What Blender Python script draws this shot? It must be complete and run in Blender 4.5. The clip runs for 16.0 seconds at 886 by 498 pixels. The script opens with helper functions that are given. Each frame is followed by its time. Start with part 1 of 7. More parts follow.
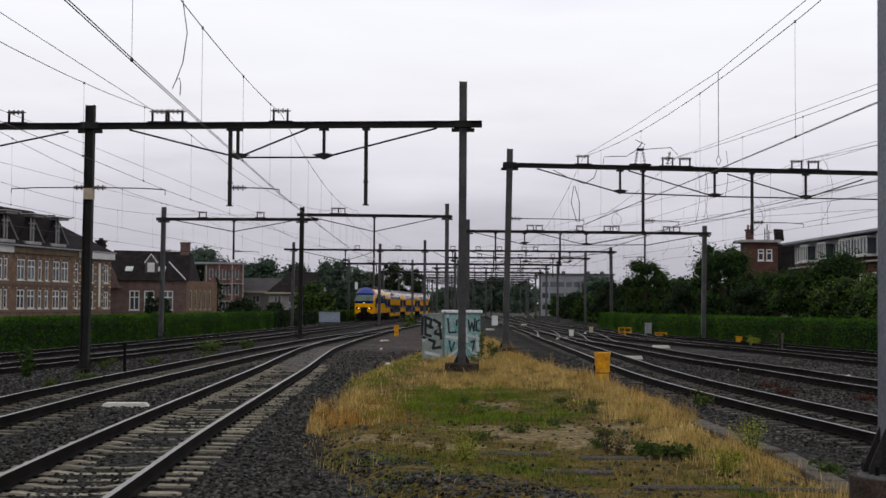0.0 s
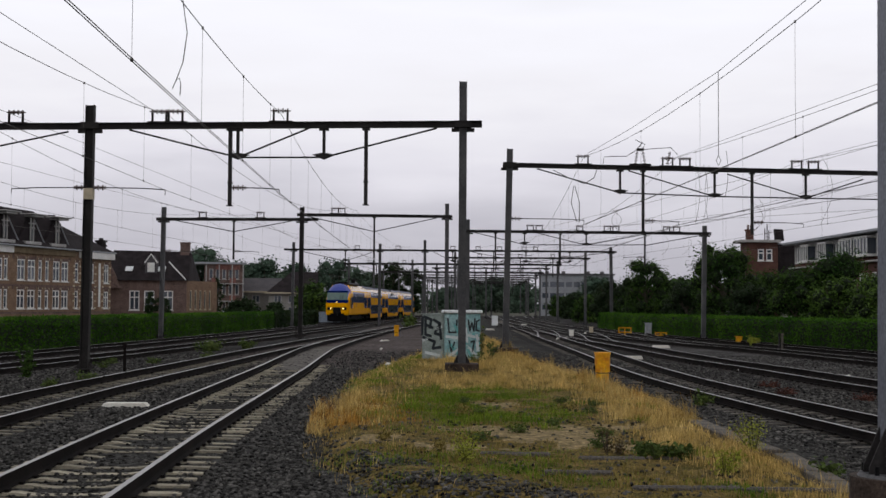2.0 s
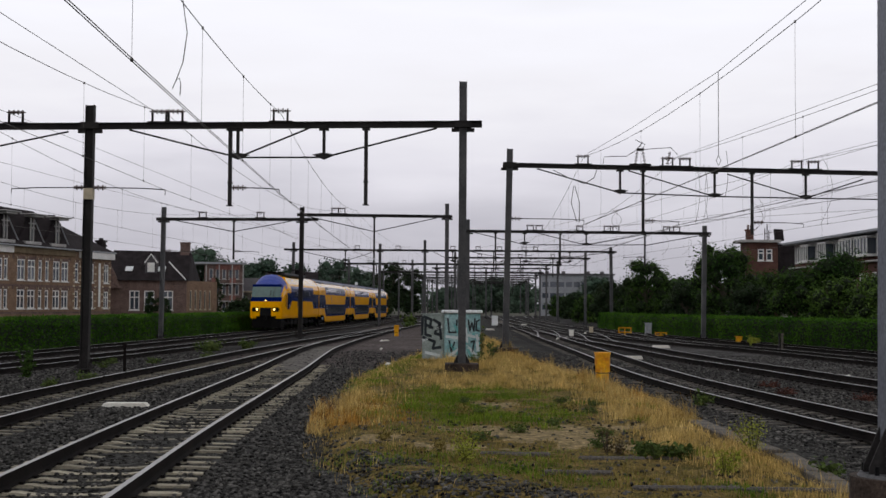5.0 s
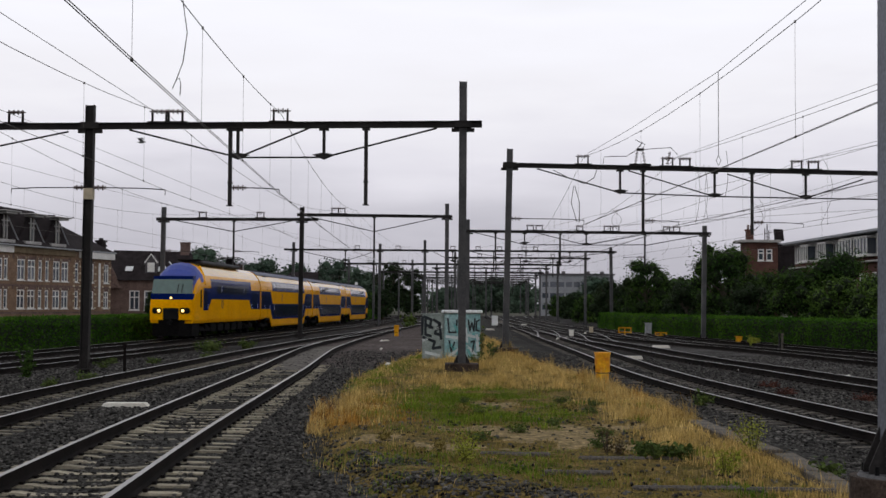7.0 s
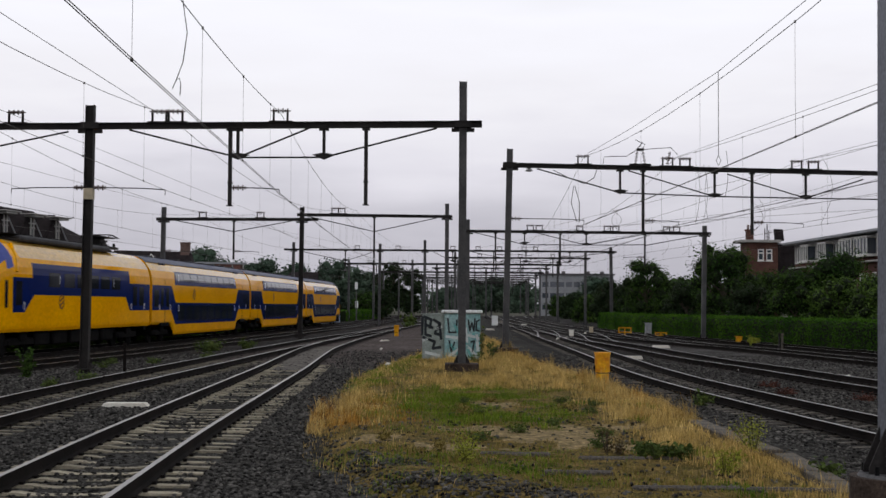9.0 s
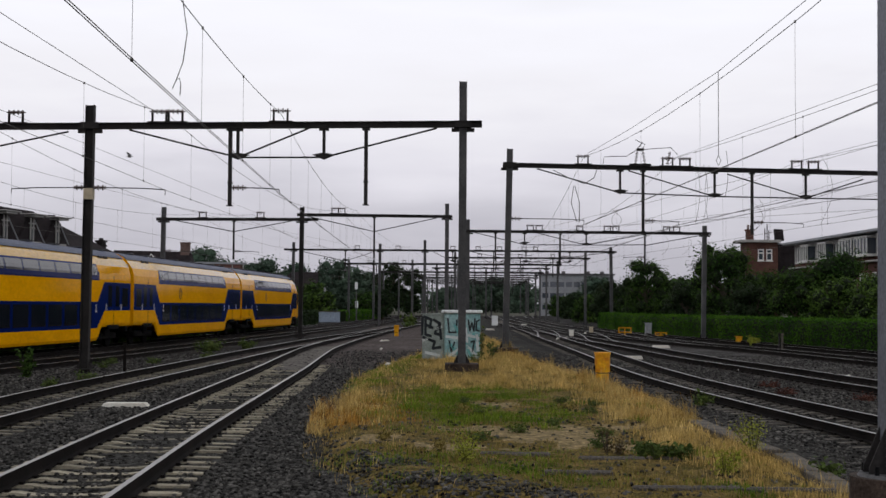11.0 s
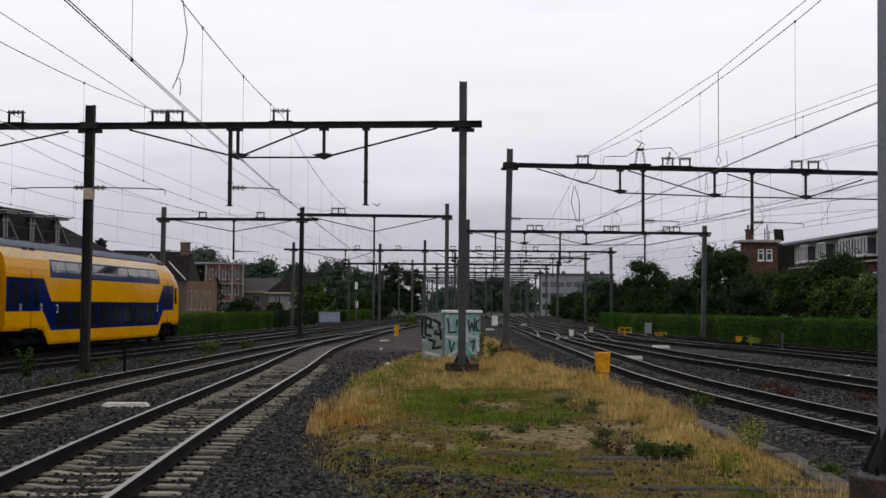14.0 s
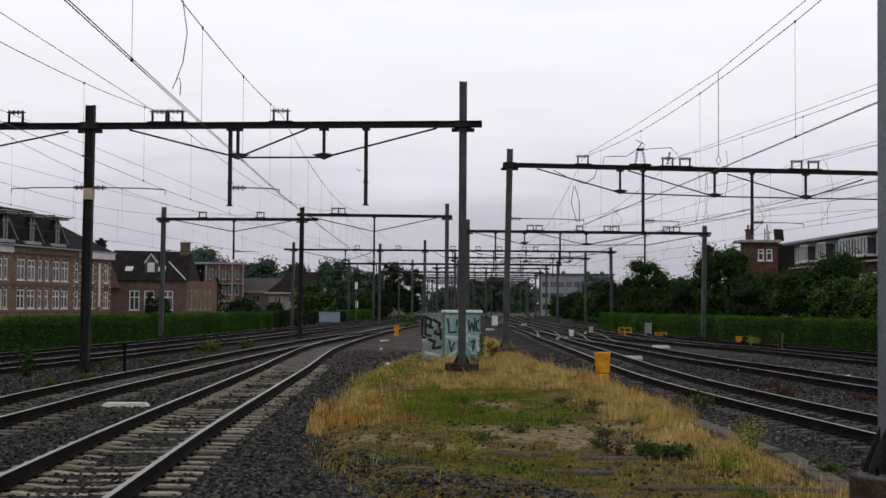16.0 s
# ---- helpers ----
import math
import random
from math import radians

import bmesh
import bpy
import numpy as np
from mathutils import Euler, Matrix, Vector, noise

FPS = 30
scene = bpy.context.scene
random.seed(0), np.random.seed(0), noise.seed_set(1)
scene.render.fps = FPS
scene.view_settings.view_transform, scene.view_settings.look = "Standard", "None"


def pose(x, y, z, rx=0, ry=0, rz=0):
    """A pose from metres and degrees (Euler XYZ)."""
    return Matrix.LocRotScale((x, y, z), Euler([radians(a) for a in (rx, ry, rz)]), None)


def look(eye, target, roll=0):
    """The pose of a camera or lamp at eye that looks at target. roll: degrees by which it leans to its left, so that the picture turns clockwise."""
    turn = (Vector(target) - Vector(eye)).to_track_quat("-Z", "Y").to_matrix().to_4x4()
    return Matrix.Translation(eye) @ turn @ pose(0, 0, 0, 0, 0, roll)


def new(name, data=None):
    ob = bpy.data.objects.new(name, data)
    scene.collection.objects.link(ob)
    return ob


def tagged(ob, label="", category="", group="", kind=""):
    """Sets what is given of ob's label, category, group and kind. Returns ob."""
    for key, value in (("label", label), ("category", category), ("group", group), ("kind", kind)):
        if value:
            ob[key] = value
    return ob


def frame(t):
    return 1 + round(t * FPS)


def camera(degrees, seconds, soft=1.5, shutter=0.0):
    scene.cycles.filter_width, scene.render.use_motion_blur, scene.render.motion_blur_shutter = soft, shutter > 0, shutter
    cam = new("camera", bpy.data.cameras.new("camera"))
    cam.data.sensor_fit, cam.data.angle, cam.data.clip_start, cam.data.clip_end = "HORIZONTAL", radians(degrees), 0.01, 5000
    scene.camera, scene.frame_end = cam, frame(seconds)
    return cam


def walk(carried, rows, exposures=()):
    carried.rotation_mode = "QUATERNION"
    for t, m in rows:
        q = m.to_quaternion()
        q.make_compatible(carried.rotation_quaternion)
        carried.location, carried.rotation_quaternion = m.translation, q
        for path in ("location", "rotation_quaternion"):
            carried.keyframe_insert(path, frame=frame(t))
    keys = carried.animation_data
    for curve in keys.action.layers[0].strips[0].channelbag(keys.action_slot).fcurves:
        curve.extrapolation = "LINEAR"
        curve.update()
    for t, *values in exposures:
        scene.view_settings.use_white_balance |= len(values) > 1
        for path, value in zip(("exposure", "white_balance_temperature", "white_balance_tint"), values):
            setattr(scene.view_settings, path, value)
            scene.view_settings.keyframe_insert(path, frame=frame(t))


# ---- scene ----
# camera: stands still on the end of a platform, long lens
EYE = (0.0, 0.0, 1.95)
cam = camera(36.9, 16.0, soft=1.5, shutter=0.35)
TILT = math.atan(101 / 2350)
VIEW = look(EYE, (0.0, math.cos(TILT), 1.95 + math.sin(TILT)), 0.35)
walk(cam, [(0.0, VIEW), (16.0, VIEW)])
scene.view_settings.exposure = 0.0

# ---- world and sun: bright overcast sky ----
SUN_AZ, SUN_EL = 205.0, 52.0
world = bpy.data.worlds.new("overcast")
scene.world = world
world.use_nodes = True
wn, wl = world.node_tree.nodes, world.node_tree.links
wn.clear()
w_out = wn.new("ShaderNodeOutputWorld")
w_bg = wn.new("ShaderNodeBackground")
w_sky = wn.new("ShaderNodeTexSky")
w_sky.sky_type = "NISHITA"
w_sky.sun_disc = False
w_sky.sun_elevation, w_sky.sun_rotation = radians(SUN_EL), radians(SUN_AZ)
w_sky.air_density, w_sky.dust_density = 1.0, 3.0
w_co = wn.new("ShaderNodeTexCoord")
w_sep = wn.new("ShaderNodeSeparateXYZ")
w_ramp = wn.new("ShaderNodeValToRGB")
w_map = wn.new("ShaderNodeMapping")
w_map.inputs["Scale"].default_value = (3.0, 3.0, 14.0)
w_noise = wn.new("ShaderNodeTexNoise")
w_noise.inputs["Scale"].default_value = 2.2
w_noise.inputs["Detail"].default_value = 5.0
w_add = wn.new("ShaderNodeMath")
w_add.operation = "MULTIPLY_ADD"
w_add.inputs[1].default_value = 0.10
wl.new(w_co.outputs["Generated"], w_sep.inputs[0])
wl.new(w_co.outputs["Generated"], w_map.inputs[0])
wl.new(w_map.outputs[0], w_noise.inputs["Vector"])
wl.new(w_noise.outputs["Fac"], w_add.inputs[0])
wl.new(w_sep.outputs["Z"], w_add.inputs[2])
wl.new(w_add.outputs[0], w_ramp.inputs[0])
cr = w_ramp.color_ramp
cr.elements[0].position, cr.elements[0].color = 0.02, (0.44, 0.43, 0.485, 1)
cr.elements[1].position, cr.elements[1].color = 1.0, (0.56, 0.56, 0.58, 1)
for p, c in ((0.09, (0.54, 0.525, 0.59, 1)), (0.16, (0.80, 0.78, 0.85, 1)), (0.21, (0.93, 0.915, 0.965, 1)), (0.27, (1.0, 0.995, 1.06, 1)), (0.36, (0.85, 0.845, 0.88, 1)), (0.55, (0.64, 0.64, 0.665, 1))):
    e = cr.elements.new(p)
    e.color = c
w_mix = wn.new("ShaderNodeMixRGB")
w_mix.inputs[0].default_value = 0.94
w_mul = wn.new("ShaderNodeMixRGB")
w_mul.blend_type = "MULTIPLY"
w_mul.inputs[0].default_value = 1.0
w_mul.inputs[2].default_value = (0.1, 0.1, 0.1, 1)
wl.new(w_sky.outputs[0], w_mul.inputs[1])
wl.new(w_mul.outputs[0], w_mix.inputs[1])
wl.new(w_ramp.outputs[0], w_mix.inputs[2])
wl.new(w_mix.outputs[0], w_bg.inputs[0])
w_bg.inputs[1].default_value = 1.0
wl.new(w_bg.outputs[0], w_out.inputs[0])

sun = new("sun", bpy.data.lights.new("sun", "SUN"))
sun.data.energy, sun.data.angle, sun.data.color = 0.12, radians(25), (1.0, 0.97, 0.92)
az, el = radians(SUN_AZ), radians(SUN_EL)
sun.matrix_world = look((0, 0, 0), (-math.sin(az) * math.cos(el), -math.cos(az) * math.cos(el), -math.sin(el)))
sun.location = (0, -20, 60)


# ---- materials ----
def mat(name, c1, c2, rough=0.8, metal=0.0, scale=2.0, fine=40.0, bump=0.25, dist=0.01, rand=0.0, island=0.0, spec=0.12, dirt=0.25, glow=0.0):
    """Two colours mixed by broad noise, darkened by fine grain, with relief; rand / island vary pieces."""
    m = bpy.data.materials.new(name)
    m.use_nodes = True
    n, l = m.node_tree.nodes, m.node_tree.links
    b = n["Principled BSDF"]
    co = n.new("ShaderNodeTexCoord")
    big = n.new("ShaderNodeTexNoise")
    big.inputs["Scale"].default_value, big.inputs["Detail"].default_value = scale, 6
    small = n.new("ShaderNodeTexNoise")
    small.inputs["Scale"].default_value, small.inputs["Detail"].default_value = fine, 3
    l.new(co.outputs["Object"], big.inputs["Vector"])
    l.new(co.outputs["Object"], small.inputs["Vector"])
    r = n.new("ShaderNodeMapRange")
    r.inputs[1].default_value, r.inputs[2].default_value = 0.32, 0.68
    l.new(big.outputs["Fac"], r.inputs[0])
    mix = n.new("ShaderNodeMixRGB")
    mix.inputs[1].default_value, mix.inputs[2].default_value = (*c1, 1), (*c2, 1)
    l.new(r.outputs[0], mix.inputs[0])
    g = n.new("ShaderNodeMapRange")
    g.inputs[1].default_value, g.inputs[2].default_value = 0.3, 0.7
    g.inputs[3].default_value, g.inputs[4].default_value = 1.0 - dirt, 1.0 + dirt
    l.new(small.outputs["Fac"], g.inputs[0])
    mul = n.new("ShaderNodeMixRGB")
    mul.blend_type = "MULTIPLY"
    mul.inputs[0].default_value = 1.0
    l.new(mix.outputs[0], mul.inputs[1])
    l.new(g.outputs[0], mul.inputs[2])
    col = mul.outputs[0]
    if rand or island:
        if island:
            src = n.new("ShaderNodeNewGeometry").outputs["Random Per Island"]
        else:
            src = n.new("ShaderNodeObjectInfo").outputs["Random"]
        k = n.new("ShaderNodeMapRange")
        k.inputs[3].default_value, k.inputs[4].default_value = 1 - (rand + island), 1 + (rand + island)
        l.new(src, k.inputs[0])
        m2 = n.new("ShaderNodeMixRGB")
        m2.blend_type = "MULTIPLY"
        m2.inputs[0].default_value = 1.0
        l.new(col, m2.inputs[1])
        l.new(k.outputs[0], m2.inputs[2])
        col = m2.outputs[0]
    l.new(col, b.inputs["Base Color"])
    b.inputs["Roughness"].default_value = rough
    b.inputs["Metallic"].default_value = metal
    b.inputs["Specular IOR Level"].default_value = spec
    if bump:
        bp = n.new("ShaderNodeBump")
        bp.inputs["Strength"].default_value, bp.inputs["Distance"].default_value = bump, dist
        l.new(small.outputs["Fac"], bp.inputs["Height"])
        l.new(bp.outputs[0], b.inputs["Normal"])
    if glow:
        b.inputs["Emission Color"].default_value = (*c1, 1)
        b.inputs["Emission Strength"].default_value = glow
    return m


def ballast_mat(name, c1, c2, c3, size):
    """Crushed stone: cells of differing tone with raised faces, on broad stains."""
    m = bpy.data.materials.new(name)
    m.use_nodes = True
    n, l = m.node_tree.nodes, m.node_tree.links
    b = n["Principled BSDF"]
    co = n.new("ShaderNodeTexCoord")
    v = n.new("ShaderNodeTexVoronoi")
    v.inputs["Scale"].default_value = size
    big = n.new("ShaderNodeTexNoise")
    big.inputs["Scale"].default_value, big.inputs["Detail"].default_value = 0.35, 6
    l.new(co.outputs["Object"], v.inputs["Vector"])
    l.new(co.outputs["Object"], big.inputs["Vector"])
    sep = n.new("ShaderNodeSeparateColor")
    l.new(v.outputs["Color"], sep.inputs[0])
    ramp = n.new("ShaderNodeValToRGB")
    ramp.color_ramp.elements[0].color, ramp.color_ramp.elements[1].color = (*c1, 1), (*c2, 1)
    l.new(sep.outputs[0], ramp.inputs[0])
    mid = n.new("ShaderNodeTexNoise")
    mid.inputs["Scale"].default_value, mid.inputs["Detail"].default_value = 6.0, 9
    l.new(co.outputs["Object"], mid.inputs["Vector"])
    both = n.new("ShaderNodeMath")
    both.operation = "MULTIPLY_ADD"
    both.inputs[1].default_value = 0.9
    l.new(mid.outputs["Fac"], both.inputs[0])
    l.new(big.outputs["Fac"], both.inputs[2])
    r = n.new("ShaderNodeMapRange")
    r.inputs[1].default_value, r.inputs[2].default_value = 0.86, 1.08
    l.new(both.outputs[0], r.inputs[0])
    mix = n.new("ShaderNodeMixRGB")
    l.new(r.outputs[0], mix.inputs[0])
    l.new(ramp.outputs[0], mix.inputs[1])
    mix.inputs[2].default_value = (*c3, 1)
    l.new(mix.outputs[0], b.inputs["Base Color"])
    b.inputs["Roughness"].default_value = 0.85
    b.inputs["Specular IOR Level"].default_value = 0.04
    bp = n.new("ShaderNodeBump")
    bp.inputs["Strength"].default_value, bp.inputs["Distance"].default_value = 0.8, 0.03
    bp.invert = True
    l.new(v.outputs["Distance"], bp.inputs["Height"])
    l.new(bp.outputs[0], b.inputs["Normal"])
    return m


def glass_mat(name, tint, rough=0.06):
    m = mat(name, tint, tint, rough=rough, scale=0.5, fine=3, bump=0.02, dirt=0.12, spec=0.9)
    return m


M_BALLAST = ballast_mat("ballast", (0.003, 0.003, 0.003), (0.085, 0.083, 0.078), (0.016, 0.0145, 0.012), 14.0)
M_BALLASTD = ballast_mat("dark_ballast", (0.003, 0.003, 0.003), (0.048, 0.046, 0.044), (0.014, 0.0125, 0.0108), 14.0)
M_BALLASTG = ballast_mat("clean_grey_ballast", (0.008, 0.008, 0.008), (0.135, 0.13, 0.125), (0.030, 0.028, 0.026), 11.0)
M_BALLASTR = ballast_mat("rusty_ballast", (0.026, 0.022, 0.021), (0.150, 0.124, 0.116), (0.058, 0.046, 0.043), 7.0)
M_STONE = mat("crushed_stone", (0.006, 0.006, 0.0062), (0.100, 0.095, 0.088), scale=7, fine=60, bump=0.3, island=0.92)
M_EARTH = mat("far_ground", (0.05, 0.055, 0.03), (0.07, 0.065, 0.05), scale=0.05, fine=1.5, bump=0.3)
M_SOIL = mat("verge_soil", (0.058, 0.055, 0.015), (0.215, 0.145, 0.05), scale=2.6, fine=22, bump=1.0, dist=0.05, dirt=0.8, spec=0.03)
M_STRAW = mat("dry_grass", (0.36, 0.24, 0.065), (0.66, 0.48, 0.19), scale=1.1, fine=5, bump=0, island=0.45, spec=0.02)
M_ORANGE = mat("orange_dry_grass", (0.31, 0.14, 0.022), (0.46, 0.25, 0.06), scale=0.6, fine=5, bump=0, island=0.45, spec=0.02)
M_GRASS = mat("green_grass", (0.055, 0.12, 0.010), (0.19, 0.25, 0.028), scale=1.1, fine=5, bump=0, island=0.45, spec=0.02)
M_OLIVE = mat("olive_grass", (0.12, 0.105, 0.028), (0.30, 0.225, 0.075), scale=0.6, fine=5, bump=0, island=0.5, spec=0.02)
M_RUST = mat("rail_rust", (0.008, 0.007, 0.0068), (0.018, 0.0148, 0.0135), rough=0.85, scale=1.2, fine=30, spec=0.05)
M_RAILTOP = mat("rail_head", (0.31, 0.295, 0.29), (0.19, 0.178, 0.172), rough=0.35, metal=0.85, scale=0.6, fine=20, bump=0.05)
M_SLEEPER = mat("sleeper_concrete", (0.40, 0.36, 0.275), (0.20, 0.18, 0.135), scale=2.5, fine=35, bump=0.3, rand=0.3)
M_SLEEPERB = mat("dull_sleeper", (0.20, 0.18, 0.14), (0.10, 0.09, 0.07), scale=2.5, fine=35, bump=0.3, rand=0.35)
M_SLEEPERG = mat("grey_sleeper", (0.155, 0.14, 0.12), (0.085, 0.076, 0.066), scale=2.5, fine=35, bump=0.3, rand=0.35)
M_TIMBER = mat("dark_sleeper", (0.03, 0.027, 0.025), (0.06, 0.052, 0.047), scale=2.5, fine=30, rand=0.3)
M_STEEL = mat("galvanised_dark", (0.085, 0.085, 0.09), (0.13, 0.128, 0.13), rough=0.6, metal=0.35, scale=1.5, fine=25, bump=0.1)
M_STEELB = mat("painted_dark_steel", (0.018, 0.017, 0.017), (0.034, 0.031, 0.03), rough=0.7, metal=0.0, scale=1.5, fine=25, bump=0.1)
M_STEELG = mat("bluish_grey_steel", (0.13, 0.14, 0.17), (0.19, 0.20, 0.23), rough=0.55, metal=0.4, scale=1.2, fine=25, bump=0.1)
M_WIRE = mat("copper_wire", (0.06, 0.055, 0.05), (0.09, 0.08, 0.075), rough=0.5, metal=0.5, bump=0)
M_PORC = mat("insulator", (0.05, 0.03, 0.025), (0.07, 0.045, 0.04), rough=0.3, bump=0)
M_CONC = mat("weathered_concrete", (0.065, 0.058, 0.048), (0.15, 0.13, 0.11), scale=3.2, fine=30, bump=0.5, dirt=0.5)
M_CONCB = mat("brown_concrete", (0.022, 0.016, 0.013), (0.065, 0.047, 0.037), scale=5, fine=30, bump=0.5, dirt=0.45)
M_WHITE = mat("white_concrete", (0.80, 0.78, 0.72), (0.66, 0.62, 0.55), scale=3, fine=30, bump=0.2, dirt=0.12)
M_YELLOWP = mat("yellow_plastic", (0.80, 0.44, 0.01), (0.52, 0.17, 0.015), rough=0.5, scale=5, fine=25, bump=0.1, dirt=0.2)
M_BLACK = mat("black_rubber", (0.006, 0.006, 0.007), (0.012, 0.012, 0.012), spec=0.05, rough=0.6, bump=0.05)
M_CABGREY = mat("cabinet_pale_grey", (0.20, 0.24, 0.22), (0.33, 0.37, 0.35), scale=2.5, fine=25, bump=0.15)
M_CABTEAL = mat("cabinet_teal_paint", (0.15, 0.32, 0.33), (0.33, 0.45, 0.45), scale=2.4, fine=14, bump=0.1, dirt=0.3)
M_CABCAP = mat("white_cabinet_roof", (0.78, 0.80, 0.80), (0.65, 0.67, 0.68), scale=2, fine=20, bump=0.1)
M_INK = mat("black_spray", (0.02, 0.025, 0.028), (0.035, 0.04, 0.045), rough=0.5, bump=0)
M_INKW = mat("white_spray", (0.62, 0.66, 0.66), (0.5, 0.55, 0.55), rough=0.5, bump=0)
M_INKT = mat("teal_spray", (0.10, 0.33, 0.33), (0.18, 0.40, 0.38), rough=0.5, bump=0)
M_HEDGE = mat("hedge_leaf", (0.024, 0.076, 0.007), (0.068, 0.155, 0.013), scale=0.35, fine=6, bump=0, island=0.3, rough=0.7, spec=0.05)
# near-black green: shade deep inside foliage, given as colour
M_LEAFSHADE = mat("foliage_inner_shade", (0.008, 0.014, 0.006), (0.014, 0.022, 0.008), scale=2, fine=15, bump=0.5, dist=0.1)
M_LEAF = mat("tree_leaf", (0.020, 0.050, 0.009), (0.062, 0.108, 0.020), scale=0.25, fine=3, bump=0, island=0.4, rough=0.75, spec=0.08)
M_LEAFB = mat("bright_leaf", (0.034, 0.072, 0.011), (0.078, 0.13, 0.022), scale=0.25, fine=3, bump=0, island=0.4, rough=0.75, spec=0.12)
# leaf for distant trees, with the haze mixed into its paler, bluer colour
M_LEAFHAZE = mat("hazed_far_leaf", (0.042, 0.070, 0.048), (0.078, 0.112, 0.076), scale=0.15, fine=2, bump=0, island=0.4, rough=0.7)
M_LEAFD = mat("dark_leaf", (0.013, 0.028, 0.010), (0.030, 0.050, 0.017), scale=0.25, fine=3, bump=0, island=0.4, rough=0.75, spec=0.1)
M_WEED = mat("weed_leaf", (0.05, 0.085, 0.02), (0.09, 0.12, 0.03), scale=2, fine=10, bump=0, island=0.35)
M_WEEDB = mat("brown_weed", (0.07, 0.05, 0.025), (0.11, 0.08, 0.035), scale=2, fine=10, bump=0, island=0.35)
M_WEEDY = mat("yellow_weed", (0.22, 0.26, 0.03), (0.32, 0.33, 0.05), scale=2, fine=10, bump=0, island=0.3)
M_WEEDR = mat("red_weed", (0.06, 0.022, 0.018), (0.09, 0.04, 0.028), scale=2, fine=10, bump=0, island=0.35)
M_BARK = mat("bark", (0.05, 0.04, 0.032), (0.08, 0.065, 0.05), scale=3, fine=20, bump=0.6)
M_BRICK = mat("brown_brick", (0.165, 0.105, 0.070), (0.255, 0.17, 0.115), scale=1.4, fine=7, bump=0.3, dirt=0.45)
M_BRICKR = mat("red_brick", (0.085, 0.042, 0.034), (0.125, 0.064, 0.050), scale=1.0, fine=7, bump=0.3, dirt=0.35)
M_BRICKD = mat("dull_brick", (0.115, 0.078, 0.068), (0.175, 0.12, 0.104), scale=1.2, fine=7, bump=0.3, dirt=0.4)
M_ROOF = mat("slate_roof", (0.014, 0.011, 0.012), (0.030, 0.024, 0.026), scale=1.1, fine=7, bump=0.5, rough=0.8)
M_ROOFG = mat("grey_tile_roof", (0.075, 0.072, 0.078), (0.11, 0.10, 0.105), scale=0.8, fine=7, bump=0.4)
M_PAINT = mat("white_paint", (0.80, 0.79, 0.76), (0.66, 0.65, 0.63), scale=1.2, fine=9, bump=0.05, dirt=0.1)
M_CREAM = mat("cream_paint", (0.52, 0.45, 0.33), (0.42, 0.36, 0.26), scale=1.2, fine=9, bump=0.05, dirt=0.1)
M_GREYWALL = mat("grey_render", (0.27, 0.28, 0.30), (0.36, 0.37, 0.39), scale=0.5, fine=6, bump=0.1)
M_TERRA = mat("terracotta_panel", (0.24, 0.115, 0.095), (0.19, 0.09, 0.078), scale=0.8, fine=6, bump=0.1)
M_PANE = mat("window_glass", (0.045, 0.058, 0.08), (0.075, 0.085, 0.10), rough=0.05, scale=0.6, fine=3, bump=0.02, dirt=0.1, spec=0.9)
M_FINE = mat("pale_fine_gravel", (0.065, 0.058, 0.052), (0.15, 0.135, 0.12), scale=1.6, fine=45, bump=0.6, dist=0.02, dirt=0.55)
M_TYEL = mat("train_yellow", (0.90, 0.415, 0.0), (0.80, 0.355, 0.0), rough=0.08, scale=0.5, fine=7, bump=0, dirt=0.12, spec=0.045)
M_TBLUE = mat("train_blue", (0.001, 0.0095, 0.088), (0.0015, 0.012, 0.105), rough=0.12, scale=0.5, fine=7, bump=0, dirt=0.12, spec=0.03)
M_TROOF = mat("train_roof_blue_grey", (0.075, 0.09, 0.15), (0.10, 0.115, 0.17), rough=0.5, scale=0.7, fine=7, bump=0.1)
M_TNOSE = mat("train_nose_blue", (0.05, 0.075, 0.31), (0.06, 0.085, 0.33), rough=0.45, scale=0.7, fine=7, bump=0.02, dirt=0.1)
M_TGREY = mat("train_roof_dark", (0.045, 0.045, 0.05), (0.07, 0.07, 0.075), rough=0.7, scale=0.9, fine=8, bump=0.3)
M_TBLACK = mat("train_underframe", (0.004, 0.004, 0.0045), (0.010, 0.009, 0.009), spec=0.03, rough=0.8, scale=1.5, fine=10)
M_TGLASS = mat("train_dark_glass", (0.006, 0.008, 0.014), (0.011, 0.013, 0.020), rough=0.08, scale=0.6, fine=3, bump=0, dirt=0.05, spec=0.05)
M_TGLASSU = mat("train_upper_glass", (0.02, 0.022, 0.028), (0.03, 0.033, 0.04), rough=0.06, scale=0.6, fine=3, bump=0.01, dirt=0.15, spec=0.6)
M_TSCREEN = glass_mat("train_windscreen", (0.06, 0.12, 0.11), 0.05)
M_TWHITE = mat("white_lettering", (0.75, 0.76, 0.8), (0.7, 0.7, 0.75), bump=0, dirt=0.02)
M_LAMP = mat("headlamp", (1.0, 0.62, 0.16), (1.0, 0.62, 0.16), bump=0, dirt=0, glow=4.0)
# paler train yellow: sky reflection on the roof shoulders put into the colour
M_TSHEEN = mat("sky_sheen_yellow", (0.70, 0.40, 0.06), (0.58, 0.36, 0.10), rough=0.15, scale=0.6, fine=7, bump=0, dirt=0.2, spec=0.4)
M_BIRD = mat("gull_feather", (0.22, 0.22, 0.23), (0.3, 0.3, 0.31), scale=8, bump=0)
M_PALEWALL = mat("pale_plaster", (0.30, 0.29, 0.27), (0.22, 0.20, 0.185), scale=0.7, fine=6, bump=0.1, dirt=0.25)
